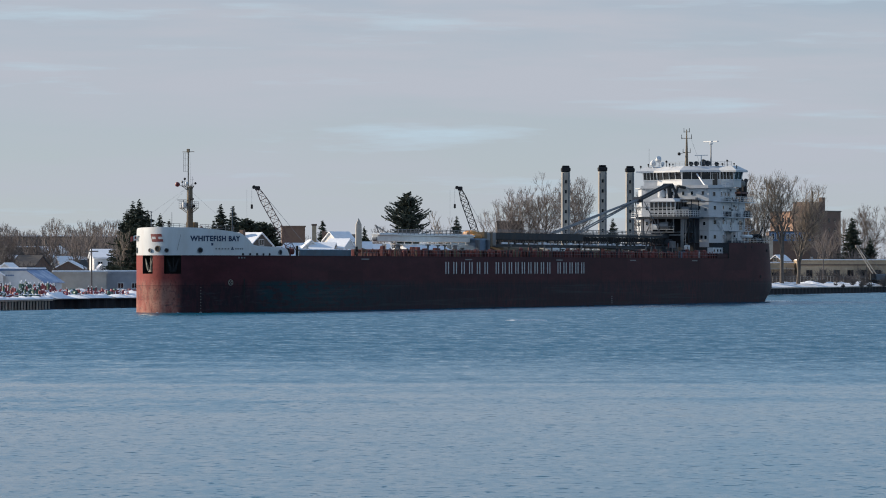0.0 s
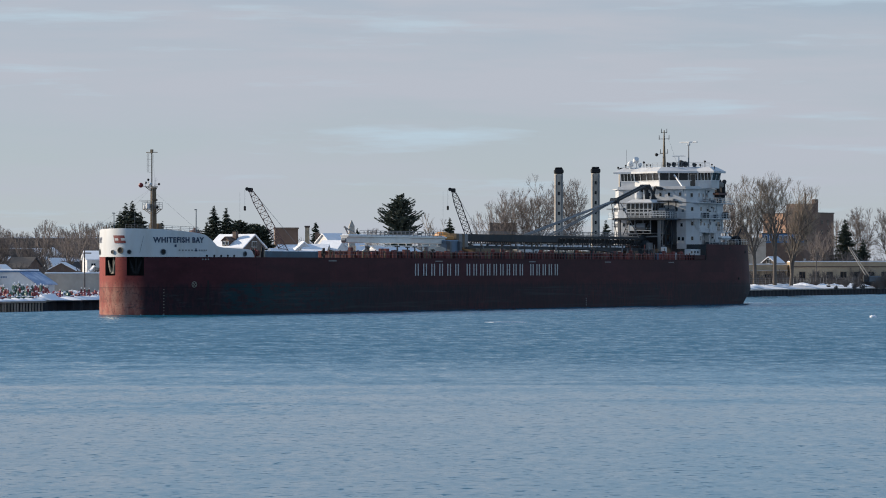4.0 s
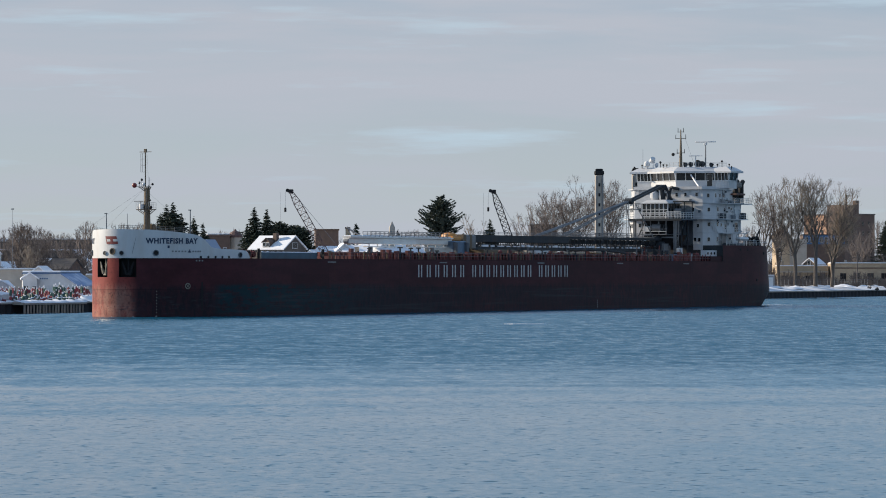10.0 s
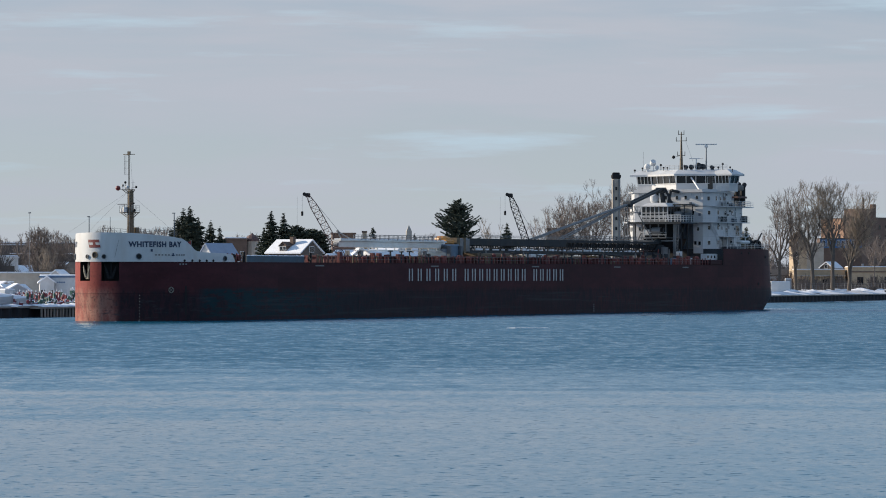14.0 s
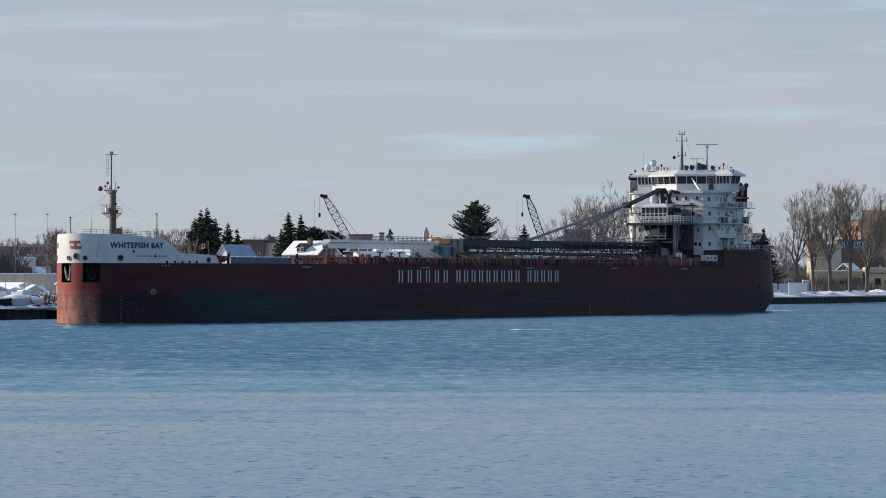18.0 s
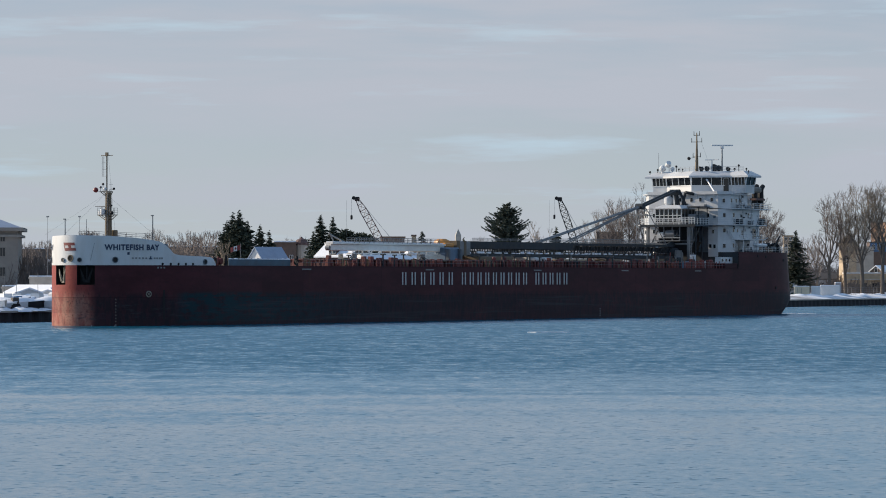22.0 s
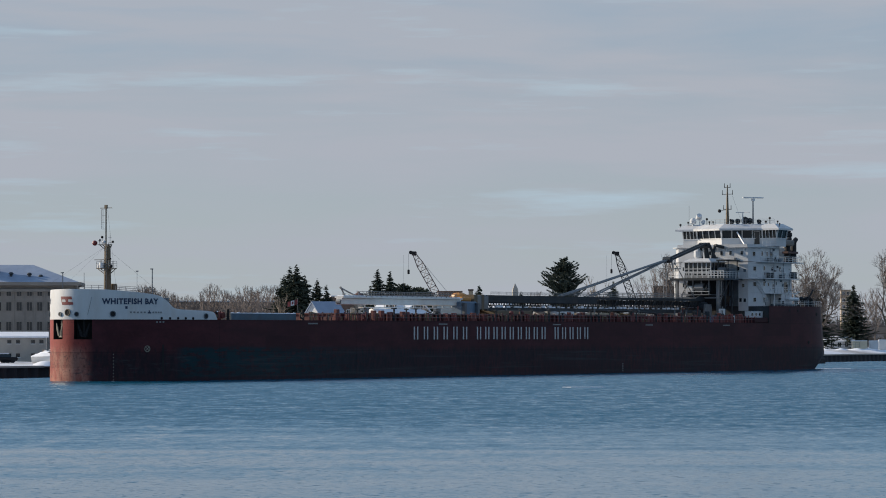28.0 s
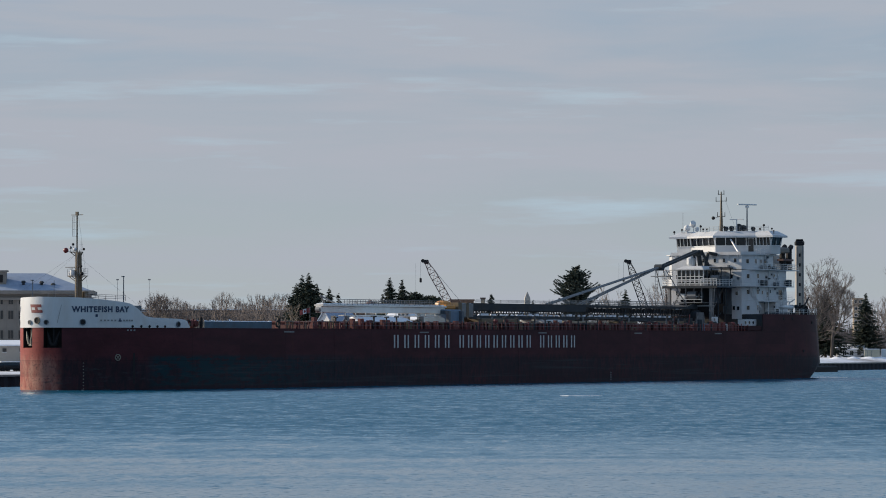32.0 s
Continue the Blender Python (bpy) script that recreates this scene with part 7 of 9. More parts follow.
def snow_heap(rnd, x, y, size):
    """Uneven shovelled mound."""
    t = thing("snow_heap", x, y, land_z(x, y) - 0.1, rnd.uniform(0, 360), "uneven heap of shovelled snow beside the quay", "snow", "snow heaps on the quay")
    v, f = [(0, 0, rnd.uniform(0.3, 0.75) * size)], []
    for rr, hh in ((0.35, 0.8), (0.7, 0.45), (1.0, 0.0)):
        for k in range(10):
            q = 6.283 * k / 10
            rad = rr * rnd.uniform(1.3, 2.2) * size
            v.append((rad * math.cos(q) * 1.5, rad * math.sin(q), hh * v[0][2] * rnd.uniform(0.8, 1.15)))
    for k in range(10):
        f.append((0, 1 + k, 1 + (k + 1) % 10))
        for ring in range(2):
            c = 1 + ring * 10
            f.append((c + k, c + 10 + k, c + 10 + (k + 1) % 10, c + (k + 1) % 10))
    raw("mound", v, f, M_SNOWCAP, t, smooth=True)


def build_shore():
    timber_pier(-7.6, 12.3)
    # ---- the buoy yard, at the start of the quay ----
    red = buoy(M_BUOYR, "red steel channel buoy stored ashore on the snowy dock")
    green = buoy(M_BUOYG, "green steel channel buoy stored ashore on the snowy dock")
    rnd = random.Random(3)
    first = {0: red, 1: green}
    spots = []
    for i in range(58):
        b = -134.0 + (-85.8 - -134.0) * (i + rnd.uniform(-0.2, 0.2)) / 58
        for row in range(5):
            if i < 32 or row < 3 and rnd.random() < 0.75:
                spots.append((b + rnd.uniform(-0.4, 0.4), row, i))
    for b, row, i in spots:
        u = b / 1000
        ys = 340.4 / (0.449 - u)
        y = ys + 5 + row * 5 + rnd.uniform(-1.5, 1.5)
        x, yy = spot(b, y)
        g = 1 if (8 < i < 15 and row == 0) or (18 < i < 27 and rnd.random() < 0.75) or (36 < i < 40) or rnd.random() < 0.12 else 0
        src = first[g]
        lying = rnd.random() < (0.8 if i > 31 else 0.3)
        m = pose(x, yy, land_z(x, yy) + (0.75 if lying else 0.05), 90 if lying else 0, 0, rnd.uniform(0, 360)) @ Matrix.Scale(rnd.uniform(0.55, 0.8) + 0.09 * row, 4)
        if src is not None and src.location.length < 1:
            src.matrix_basis = m
        else:
            c = copy_thing(src, m)
    # shovelled snow heaps along the dock
    for i in range(34):
        b = -134.0 + (-85.8 - -134.0) * (i + rnd.random()) / 34
        x, yy = spot(b, 340.4 / (0.449 - b / 1000) + (3.5, 9.0, 16.0, 24.0)[i % 4] + rnd.uniform(0, 2))
        snow_heap(rnd, x, yy, 1.0)
    for i in range(16):
        b = -108.0 + 22.0 * (i + rnd.random()) / 16
        x, yy = spot(b, 340.4 / (0.449 - b / 1000) + (5.0, 14.0, 26.0)[i % 3])
        snow_heap(rnd, x, yy, 1.7)
    # ploughed snow along the far quay
    for i in range(22):
        b = 62 + 64 * (i + rnd.random()) / 22
        x, yy = spot(b, 340.4 / (0.449 - b / 1000) + rnd.uniform(12, 46))
        snow_heap(rnd, x, yy, rnd.uniform(0.7, 1.5))
    # white gabled workshop and blue-roofed shed
    x, y = spot(-124.0, 655)
    t = thing("workshop", x, y, land_z(x, y), 8, "white gabled workshop with snow on its roof", "building")
    wall_box("wall", 2.6, 8, 3.6, M_SIDING, t)
    gable_roof(t, 2.6, 8, 3.6, 0.9, M_SNOWCAP, axis="y")
    gable_wall(t, 2.6, 3.6, 0.9, -3.9, M_SIDING)
    face_windows(t, (-0.7, 0.7), (1.7,), -4.0, 0.7, 1.0)
    x, y = spot(-115.2, 652)
    z0 = land_z(x, y)
    t = thing("boat_shed", x, y, z0, -16, "pale grey shed with faint sign and blue metal roof", "building")
    h = 6.5 - z0
    wall_box("wall", 7.4, 9, h, M_SIDING, t, -3.7, 4.5)
    part("roof_edge", box(B(), -7.6, 0.1, -0.25, 9.2, h, h + 0.22), M_BLUE, t)
    part("roof_snow", box(B(), -7.5, 0.0, -0.2, 9.1, h + 0.224, h + 0.55, 0.1), M_SNOWCAP, t)
    bm = B()
    for i in range(7):
        box(bm, -5.4 + i * 0.42, -5.15 + i * 0.42, -0.05, 0.0, h - 1.0, h - 0.75)
    part("sign_bars", bm, M_BLUE, t)
    bm = B()
    prof = ((0.004, 0.0), (3.0, 0.0), (3.0, h - 2.0), (0.004, h - 0.1))
    ends = [[bm.verts.new((px, yy, pz)) for px, pz in prof] for yy in (0.0, 9.0)]
    bm.faces.new(ends[0][::-1])
    bm.faces.new(ends[1])
    for i in range(4):
        bm.faces.new((ends[0][i], ends[0][(i + 1) % 4], ends[1][(i + 1) % 4], ends[1][i]))
    bmesh.ops.recalc_face_normals(bm, faces=bm.faces)
    part("lean_to", bm, M_SIDING, t)
    bm = B()
    v = [bm.verts.new(p) for p in ((0.0, -0.35, h - 0.05), (3.5, -0.35, h - 2.3), (3.5, 9.3, h - 2.3), (0.0, 9.3, h - 0.05), (0.0, -0.35, h + 0.12), (3.5, -0.35, h - 2.12), (3.5, 9.3, h - 2.12), (0.0, 9.3, h + 0.12))]
    for f in ((3, 2, 1, 0), (4, 5, 6, 7), (0, 1, 5, 4), (1, 2, 6, 5), (2, 3, 7, 6), (3, 0, 4, 7)):
        bm.faces.new([v[i] for i in f])
    part("roof", bm, M_BLUEROOF, t)
    house_small(-120.4, 672, 3.4, 5, 4.4, 1.3, -10, M_SIDING, M_SNOWCAP, "small white gabled hut with deep snow on its roof", "y", wins=((0.0,), (3.6,)), name="hut", win=(0.6, 0.5))
    # long low warehouse with a beige wall
    x, y = spot(-100.9, 672)
    t = flat_block("warehouse", x, y, 10.0, 16, 5.9 - 2.1, 6, M_CONC, "long low beige warehouse with snow on its flat roof", "building")
    x, y = spot(-88.0, 680)
    t = flat_block("warehouse", x, y, 8.2, 14, 5.9 - 2.1, 6, M_GREYSIDE, "low grey warehouse annex beside the quay", "building")
    face_windows(t, (-1.0, 1.6), (1.6,), -7.0, 1.0, 0.9)
    utility_pole(-97.4, 640, 8.5)
    utility_pole(-108.1, 980, 9)
    utility_pole(-112.5, 900, 10)
    # long low concrete wall further up the quay
    x, y = spot(-132.2, 690)
    flat_block("warehouse", x, y, 14, 10, 6.9 - 2.1, 6, M_CONC, "low tan depot wall capped with snow", "building")
    x, y = spot(-141.6, 660)
    flat_block("warehouse", x, y, 11, 10, 3.0, 6, M_CONC, "low tan depot wall capped with snow", "building")
    # boats and sheds on the quay before the stone building
    for b, w, d, h, rise, lab in ((-132.5, 3.6, 5, 2.2, 1.0, "small white gabled hut on the quay"), (-138.1, 5.0, 5, 2.0, 0.8, "small white boathouse with snowy roof"),
                                  (-143.1, 4.0, 4, 2.4, 0.7, "white site hut on the quay")):
        house_small(b, 610 + random.uniform(0, 15), w, d, h, rise, 15, M_SIDING, M_SNOWCAP, lab, "y", wins=((0.0,), (1.3,)), name="hut", win=(0.8, 0.8))
    for i, (b, L, mm) in enumerate(((-135.0, 5.5, M_WHITE_CLEAN), (-140.3, 6.5, M_WHITE_CLEAN), (-146.3, 7.0, M_GREYSIDE), (-149.7, 6.0, M_WHITE_CLEAN))):
        x, y = spot(b, 596 - i * 4)
        t = thing("small_boat", x, y, land_z(x, y) + 0.15, 60 + 20 * i, "small laid-up boat under snow on the quay", "boat", "boats laid up ashore")
        v, f = [], []
        for k in range(9):
            s = k / 8
            w = 1.1 * math.sin(min(1, s * 1.6) * 1.57) * (1 if s < 0.9 else 0.9)
            for yy, zz in ((-w, 1.1 + 0.4 * (1 - s) ** 2), (-w * 0.75, 0.3), (0, 0.0), (w * 0.75, 0.3), (w, 1.1 + 0.4 * (1 - s) ** 2)):
                v.append((L * (0.5 - s), yy, zz))
        for k in range(8):
            for j in range(4):
                f.append((k * 5 + j, k * 5 + j + 1, k * 5 + j + 6, k * 5 + j + 5))
        raw("hull", v, f, mm, t, smooth=True)
        bm = B()
        prism(bm, [(-L * 0.3, -0.8), (L * 0.15, -0.8), (L * 0.25, 0), (L * 0.15, 0.8), (-L * 0.3, 0.8)], 0.9, 2.3, -0.15)
        part("wheelhouse", bm, M_WHITE_CLEAN, t)
        bm = B()
        box(bm, -L * 0.45, L * 0.3, -0.7, 0.7, 1.1, 1.35, 0.1)
        part("snow", bm, M_SNOWCAP, t)
        bm = B()
        tube(bm, (0, 0, 2.2), (0, 0, 5.5), 0.05, 0.03, 5)
        part("mast", bm, M_STEEL, t)
    # clutter of the boat yard: heaps, covered boats, crates, drums, a few trestles
    rnd = random.Random(17)
    for i in range(40):
        b = -155 + 25 * (i + rnd.random()) / 40
        x, y = spot(b, 340.4 / (0.449 - b / 1000) + (2.5, 6.0, 11.0, 18.0, 27.0)[i % 5] + rnd.uniform(0, 2))
        snow_heap(rnd, x, y, rnd.uniform(0.6, 1.3))
    for i in range(100):
        b = -154.5 + 23.5 * (i + rnd.random()) / 100
        x, y = spot(b, 340.4 / (0.449 - b / 1000) + rnd.uniform(4, 34))
        kind = rnd.choice("ccbbbddtm")
        turn = rnd.uniform(-75, -30)
        if kind == "c":
            t = thing("storage_crate", x, y, land_z(x, y), turn, "weathered storage crate with snow on top", "crate", "yard clutter")
            w, h = rnd.uniform(0.6, 1.7), rnd.uniform(0.5, 1.5)
            wall_box("body", w, rnd.uniform(0.7, 1.5), h, rnd.choice((M_BROWNSHED, M_GREYSIDE, M_BLUE, M_SIDING, M_BLACK, M_WHITE_CLEAN)), t)
            part("snow", box(B(), -w / 2 - 0.05, w / 2 + 0.05, -0.55, 0.55, h + 0.004, h + rnd.uniform(0.12, 0.3), 0.1), M_SNOWCAP, t)
        elif kind == "b":
            t = thing("laid_up_boat", x, y, land_z(x, y), turn + rnd.uniform(-20, 60), "small laid-up boat under a snowy cover", "boat", "yard clutter")
            L, w, hz = rnd.uniform(3.5, 6.5), rnd.uniform(0.8, 1.2), rnd.uniform(0.9, 1.5)
            v, f = [], []
            for k in range(8):
                q = k / 7
                g = w * math.sin(min(1, 0.25 + q * 1.3) * 1.57) * (1 if q < 0.9 else 0.85)
                for yy, zz in ((-g, hz), (-g * 0.75, 0.35), (0, 0.05), (g * 0.75, 0.35), (g, hz)):
                    v.append((L * (0.5 - q), yy, zz + 0.3 * (1 - q) ** 2))
            for k in range(7):
                f += [(k * 5 + j, k * 5 + j + 1, k * 5 + j + 6, k * 5 + j + 5) for j in range(4)]
            raw("hull", v, f, rnd.choice((M_WHITE_CLEAN, M_WHITE_CLEAN, M_SIDING, M_BLUE, M_BLACK)), t, smooth=True)
            v, f = [], []
            crest = rnd.uniform(0.4, 1.0)
            for k in range(8):
                q = k / 7
                g = w * 1.02 * math.sin(min(1, 0.25 + q * 1.3) * 1.57)
                top = hz + 0.02 + 0.3 * (1 - q) ** 2
                for yy, up in ((-g, 0.0), (-g * 0.6, 0.7), (0, 1.0), (g * 0.6, 0.7), (g, 0.0)):
                    v.append((L * (0.5 - q), yy, top + crest * up * math.sin(0.25 + q * 2.5) * rnd.uniform(0.8, 1.1)))
            for k in range(7):
                f += [(k * 5 + j, k * 5 + j + 1, k * 5 + j + 6, k * 5 + j + 5) for j in range(4)]
            raw("cover", v, f, M_SNOWCAP, t, smooth=True)
        elif kind == "d":
            t = thing("oil_drum", x, y, land_z(x, y), turn, "upright steel drum with a snow cap", "drum", "yard clutter")
            part("body", revolve(B(), [(0.001, 0), (0.32, 0), (0.32, 0.9), (0.001, 0.9)], 10), rnd.choice((M_BLUE, M_BLACK, M_ORANGE, M_GREYSIDE)), t)
            part("snow", revolve(B(), [(0.31, 0.904), (0.22, 1.05), (0.001, 1.1)], 10), M_SNOWCAP, t)
        elif kind == "t":
            t = thing("timber_trestle", x, y, land_z(x, y), turn, "dark trestle with a snow-covered beam", "trestle", "yard clutter")
            for q in (-1.1, 1.1):
                for k in (-0.5, 0.5):
                    part("trestle_leg", tube(B(), (q, k, 0), (q, k * 0.3, 1.25), 0.06, 0.06, 5), M_BLACK, t)
            part("beam", box(B(), -1.5, 1.5, -0.2, 0.2, 1.22, 1.4), M_BLACK, t)
            part("snow", box(B(), -1.45, 1.45, -0.18, 0.18, 1.404, 1.55, 0.05), M_SNOWCAP, t)
        else:
            t = thing("yard_machine", x, y, land_z(x, y), turn, "dark wheeled yard machine with a small cab", "machine", "yard clutter")
            part("chassis", box(B(), -1.1, 1.1, -0.6, 0.6, 0.5, 1.1, 0.08), M_BLACK, t)
            part("cab", box(B(), -0.2, 0.8, -0.55, 0.55, 1.104, 2.1, 0.1), rnd.choice((M_GREYSIDE, M_BLUE, M_BROWNSHED)), t)
            for q in (-0.75, 0.75):
                for k in (-0.62, 0.62):
                    part("wheel", tube(B(), (q, k - 0.12, 0.45), (q, k + 0.12, 0.45), 0.44, 0.44, 10), M_BLACK, t)
    x, y = spot(-135.0, 602)
    flat_block("site_hut", x, y, 1.9, 1.9, 1.9, -48, M_SIDING, "plain white site hut close to the quay edge", "hut")
    house_small(-140.6, 640, 10.0, 6, 2.3, 1.2, -42, M_GREYSIDE, M_SNOWCAP, "low grey boat store under deep snow", "x", name="boat_store")
    house_small(-133.4, 632, 3.4, 4.5, 2.1, 0.9, -50, M_SIDING, M_SNOWCAP, "white gabled hut with a snowy roof", "y", wins=((0.0,), (1.2,)), name="hut", win=(0.6, 0.6))
    x, y = spot(-134.7, 800)
    t = flat_block("white_block", x, y, 3.6, 7, 10.7 - land_z(x, y), 0, M_SIDING, "small white block with a dark ground floor", "building")
    part("dark_front", box(B(), -1.9, 1.9, -3.7, -3.5, 0, 9.0 - land_z(x, y)), M_BROWNSHED, t)
    # large stone office building
    x, y = spot(-163.8, 738)
    t = thing("stone_office_building", x, y, land_z(x, y), 6, "grey limestone office building with a slate-blue hip roof", "building")
    h = 17.3 - 2.6
    wall_box("wall", 27, 20, h, M_STONE, t)
    bm = B()
    box(bm, -14.2, 14.2, -10.7, 10.7, h - 1.6, h - 1.1)
    box(bm, -14.6, 14.6, -11.1, 11.1, h - 0.35, h + 0.35)
    part("cornice", bm, M_STONE, t)
    bm = B()
    lo = [bm.verts.new(p) for p in ((-14.2, -10.7, h + 0.354), (14.2, -10.7, h + 0.354), (14.2, 10.7, h + 0.354), (-14.2, 10.7, h + 0.354))]
    hi = [bm.verts.new(p) for p in ((-7.5, -1.5, h + 4.0), (4.5, -1.5, h + 4.0), (4.5, 1.5, h + 4.0), (-7.5, 1.5, h + 4.0))]
    bm.faces.new(hi)
    for i in range(4):
        bm.faces.new((lo[i], lo[(i + 1) % 4], hi[(i + 1) % 4], hi[i]))
    part("roof", bm, M_SLATE, t, "slate-blue hip roof dusted with snow")
    bm = B()
    box(bm, -6.6, -3.2, -7.5, -4.5, h + 0.3, h + 4.2)
    box(bm, -6.9, -2.9, -7.8, -4.2, h + 4.2, h + 4.5)
    ch = part("roof_tower", bm, M_STONE, t)
    bm = B()
    for q in (-5.6, -4.2):
        box(bm, q - 0.35, q + 0.35, -7.54, -7.4, h + 2.0, h + 3.6)
    part("vent_opening", bm, M_BLACK, ch)
    face_windows(t, [10.4 - i * 2.08 for i in range(11)], (6.1, 10.1), -10.0, 1.0, 1.7, M_STONE)
    face_windows(t, [10.4 - i * 2.08 for i in range(11)], (12.75,), -10.0, 0.9, 1.0, M_STONE)
    for i in range(11):
        part("pilaster", box(B(), 7.1 - 2.08 * i, 7.35 - 2.08 * i, -10.12, -10.0, 5.0, h - 1.65), M_STONE, t)
    for px, pz in ((0.3, 1.9), (4.0, 1.8), (6.3, 1.4)):
        part("roof_vent", revolve(B(), [(0.28, h + pz - 0.6), (0.28, h + pz), (0.55, h + pz + 0.15), (0.3, h + pz + 0.5)], 8, px, -7.6), M_DARK, t)
    x, y = spot(-165.7, 605)
    t = thing("metal_shed", x, y, land_z(x, y), 8, "pale corrugated metal shed with a snowy roof edge", "building")
    wall_box("wall", 14, 8, 4.2, M_CONC, t)
    gable_roof(t, 14, 8, 4.2, 0.7, M_SNOWCAP, axis="x")
    bm = B()
    for i in range(46):
        box(bm, -6.9 + i * 0.3, -6.78 + i * 0.3, -4.05, -3.99, 0.1, 4.1)
    part("corrugation", bm, M_CONC, t)
    for px in (-2.0, 0.85, 2.3, 4.8, 6.2):
        for pz in (1.2, 3.45):
            o = part("window", box(B(), px - 0.33, px + 0.33, -4.1, -4.0, pz - 0.3, pz + 0.3), M_GLASS, t)
            part("window_sill", box(B(), px - 0.4, px + 0.4, -4.16, -4.0, pz - 0.4, pz - 0.304), M_WHITE_CLEAN, o)
    for b in (-168.5, -167.3, -166.0):
        x, y = spot(b, 585)
        car(x, y, 20, M_GREYSIDE if b < -168 else M_BLACK, "dark parked car with snow on its roof")
    # long brown sheds on the slope behind the yard
    for b, y, wid, top, bot in ((-111.8, 1150, 56, 16.7, 15.1), (-143.1, 1120, 40, 15.9, 13.6), (-122.8, 1000, 22, 12.4, 10.9)):
        x, y2 = spot(b, y)
        flat_block("long_shed", x, y2, wid, 9, top - bot + 3.0, 3, M_BROWNSHED, "long brown shed on the slope with snow along its roof", "building", base=bot - 3.0)
    # houses of the near town
    house_small(-91.5, 770, 9.0, 9, 6.4, 1.7, 12, M_SIDING, M_SNOWCAP, "white two-storey house with a snow-covered roof", "x", wins=((-3.2, -1.2, 1.0, 3.2), (2.6, 5.0)), zoff=0.6)
    house_small(-94.9, 762, 3.2, 4, 3.0, 2.0, 12, M_SIDING, M_SNOWCAP, "small white gabled porch wing with snow on its roof", "y", wins=((-0.6, 0.6), (1.5,)), zoff=0.5)
    house_small(-86.3, 760, 4.0, 6, 3.4, 2.4, 12, M_SIDING, M_SNOWCAP, "white cottage with a snowy gable", "y", wins=((-0.9, 0.9), (1.6,)), zoff=0.5)
    house_small(-103.2, 900, 7.5, 8, 3.0, 3.0, 30, M_GREYSIDE, M_SNOWCAP, "grey bungalow with a snowy roof among trees", "x", wins=((-2, 2), (1.5,)))
    house_small(-108.7, 960, 5.5, 8, 3.0, 2.6, 0, M_BRICK, M_SNOWCAP, "brown house with white roof on the slope", "y", wins=((0,), (1.5,)))
    house_small(-106.3, 1100, 5, 7, 4.0, 2.0, 0, M_SIDING, M_SNOWCAP, "pale house high on the slope", "y", wins=((0,), (2,)))
    house_small(-118.4, 930, 9, 8, 3.0, 2.2, 10, M_SIDING, M_SNOWCAP, "white house half hidden by trees", "x", wins=((-2.5, 0, 2.5), (1.5,)))
    house_small(-133.8, 850, 9, 8, 3.0, 2.6, 20, M_GREYSIDE, M_SNOWCAP, "grey house with a wide snowy roof", "x", wins=((-2.5, 2.5), (1.5,)))
    house_small(-141.6, 900, 8, 8, 3.2, 2.2, 0, M_BRICK, M_SNOWCAP, "brick house with snowy roof on the slope", "x", wins=((-2.5, 2.5), (1.5,)))
    house_small(-115.0, 1150, 9, 7, 3, 1.6, 0, M_BRICK, M_SNOWCAP, "long brown house on the ridge with a snowy roof", "x")
    house_small(-94.6, 1120, 14, 7, 3, 1.2, 0, M_GREYSIDE, M_SNOWCAP, "long low building on the ridge with a snowy roof", "x")
    rnd = random.Random(77)
    for i in range(12):
        b = -150 + 64 * (i + rnd.uniform(0.1, 0.9)) / 12
        w = rnd.uniform(4, 7)
        ax = rnd.choice("xxy")
        house_small(b, rnd.uniform(850, 1080), w, rnd.uniform(6, 8), rnd.uniform(2.6, 4.0), rnd.uniform(1.6, 2.8), rnd.uniform(-25, 30), rnd.choice((M_SIDING, M_GREYSIDE, M_BROWNSHED, M_BRICK, M_BROWNSHED)), rnd.choice((M_SNOWCAP, M_SNOWCAP, M_ROOF)),
                    "small town house standing among trees on the slope", ax, (w * 0.2, 0.5, 0.6, 6.4) if rnd.random() < 0.4 else None, wins=((-w * 0.25, w * 0.22), (1.6,)))
    # seen over the fore deck
    eave = 11.75 - land_z(*spot(-55.1, 775))
    t = house_small(-55.1, 775, 9.2, 7.8, eave, 2.65, -35, M_BROWNSHED, M_SNOWCAP, "brown house with a broad snow-covered roof, dormer and brick chimney", "x", (0.77, -1.6, 0.9, eave + 3.4), name="house")
    wall_box("dormer", 1.9, 3.2, 1.15, M_BRICK, t, -0.2, -2.2, eave + 0.35)
    gable_wall(t, 1.9, eave + 1.5, 0.75, -3.68, M_BRICK, x=-0.2)
    gable_roof(t, 1.9, 3.2, eave + 1.5, 0.75, M_BRICK, 0.2, "y", -0.2, -2.2, 0.12)
    face_windows(t, (-0.68, 0.28), (eave + 0.95,), -3.8, 0.6, 0.7)
    face_windows(t, (0.0,), (eave + 0.7,), 4.6, 1.5, 1.1, M_SIDING, "x", 1)
    house_small(-43.0, 800, 5.0, 7, 10.6 - 3.4, 2.0, -40, M_SIDING, M_SNOWCAP, "white house with a snowy gable among trees", "y", wins=((-1.0, 1.0), (6.0,)), win=(0.8, 1.0))
    house_small(-76.2, 722, 4.6, 7.4, 8.2, 2.8, -38, M_SIDING, M_SLATE, "white gabled house with a slate-blue snowy roof", "y", wins=((-0.8, 0.8), (8.5,)), win=(0.6, 0.9))
    x, y = spot(-71.6, 900)
    t = flat_block("brick_hall", x, y, 5.6, 10, 15.7 - land_z(x, y), 5, M_BRICK, "flat brown brick hall with snow on the roof", "building")
    face_windows(t, (-1.6, 0, 1.6), (9.0,), -5.0, 0.7, 1.3)
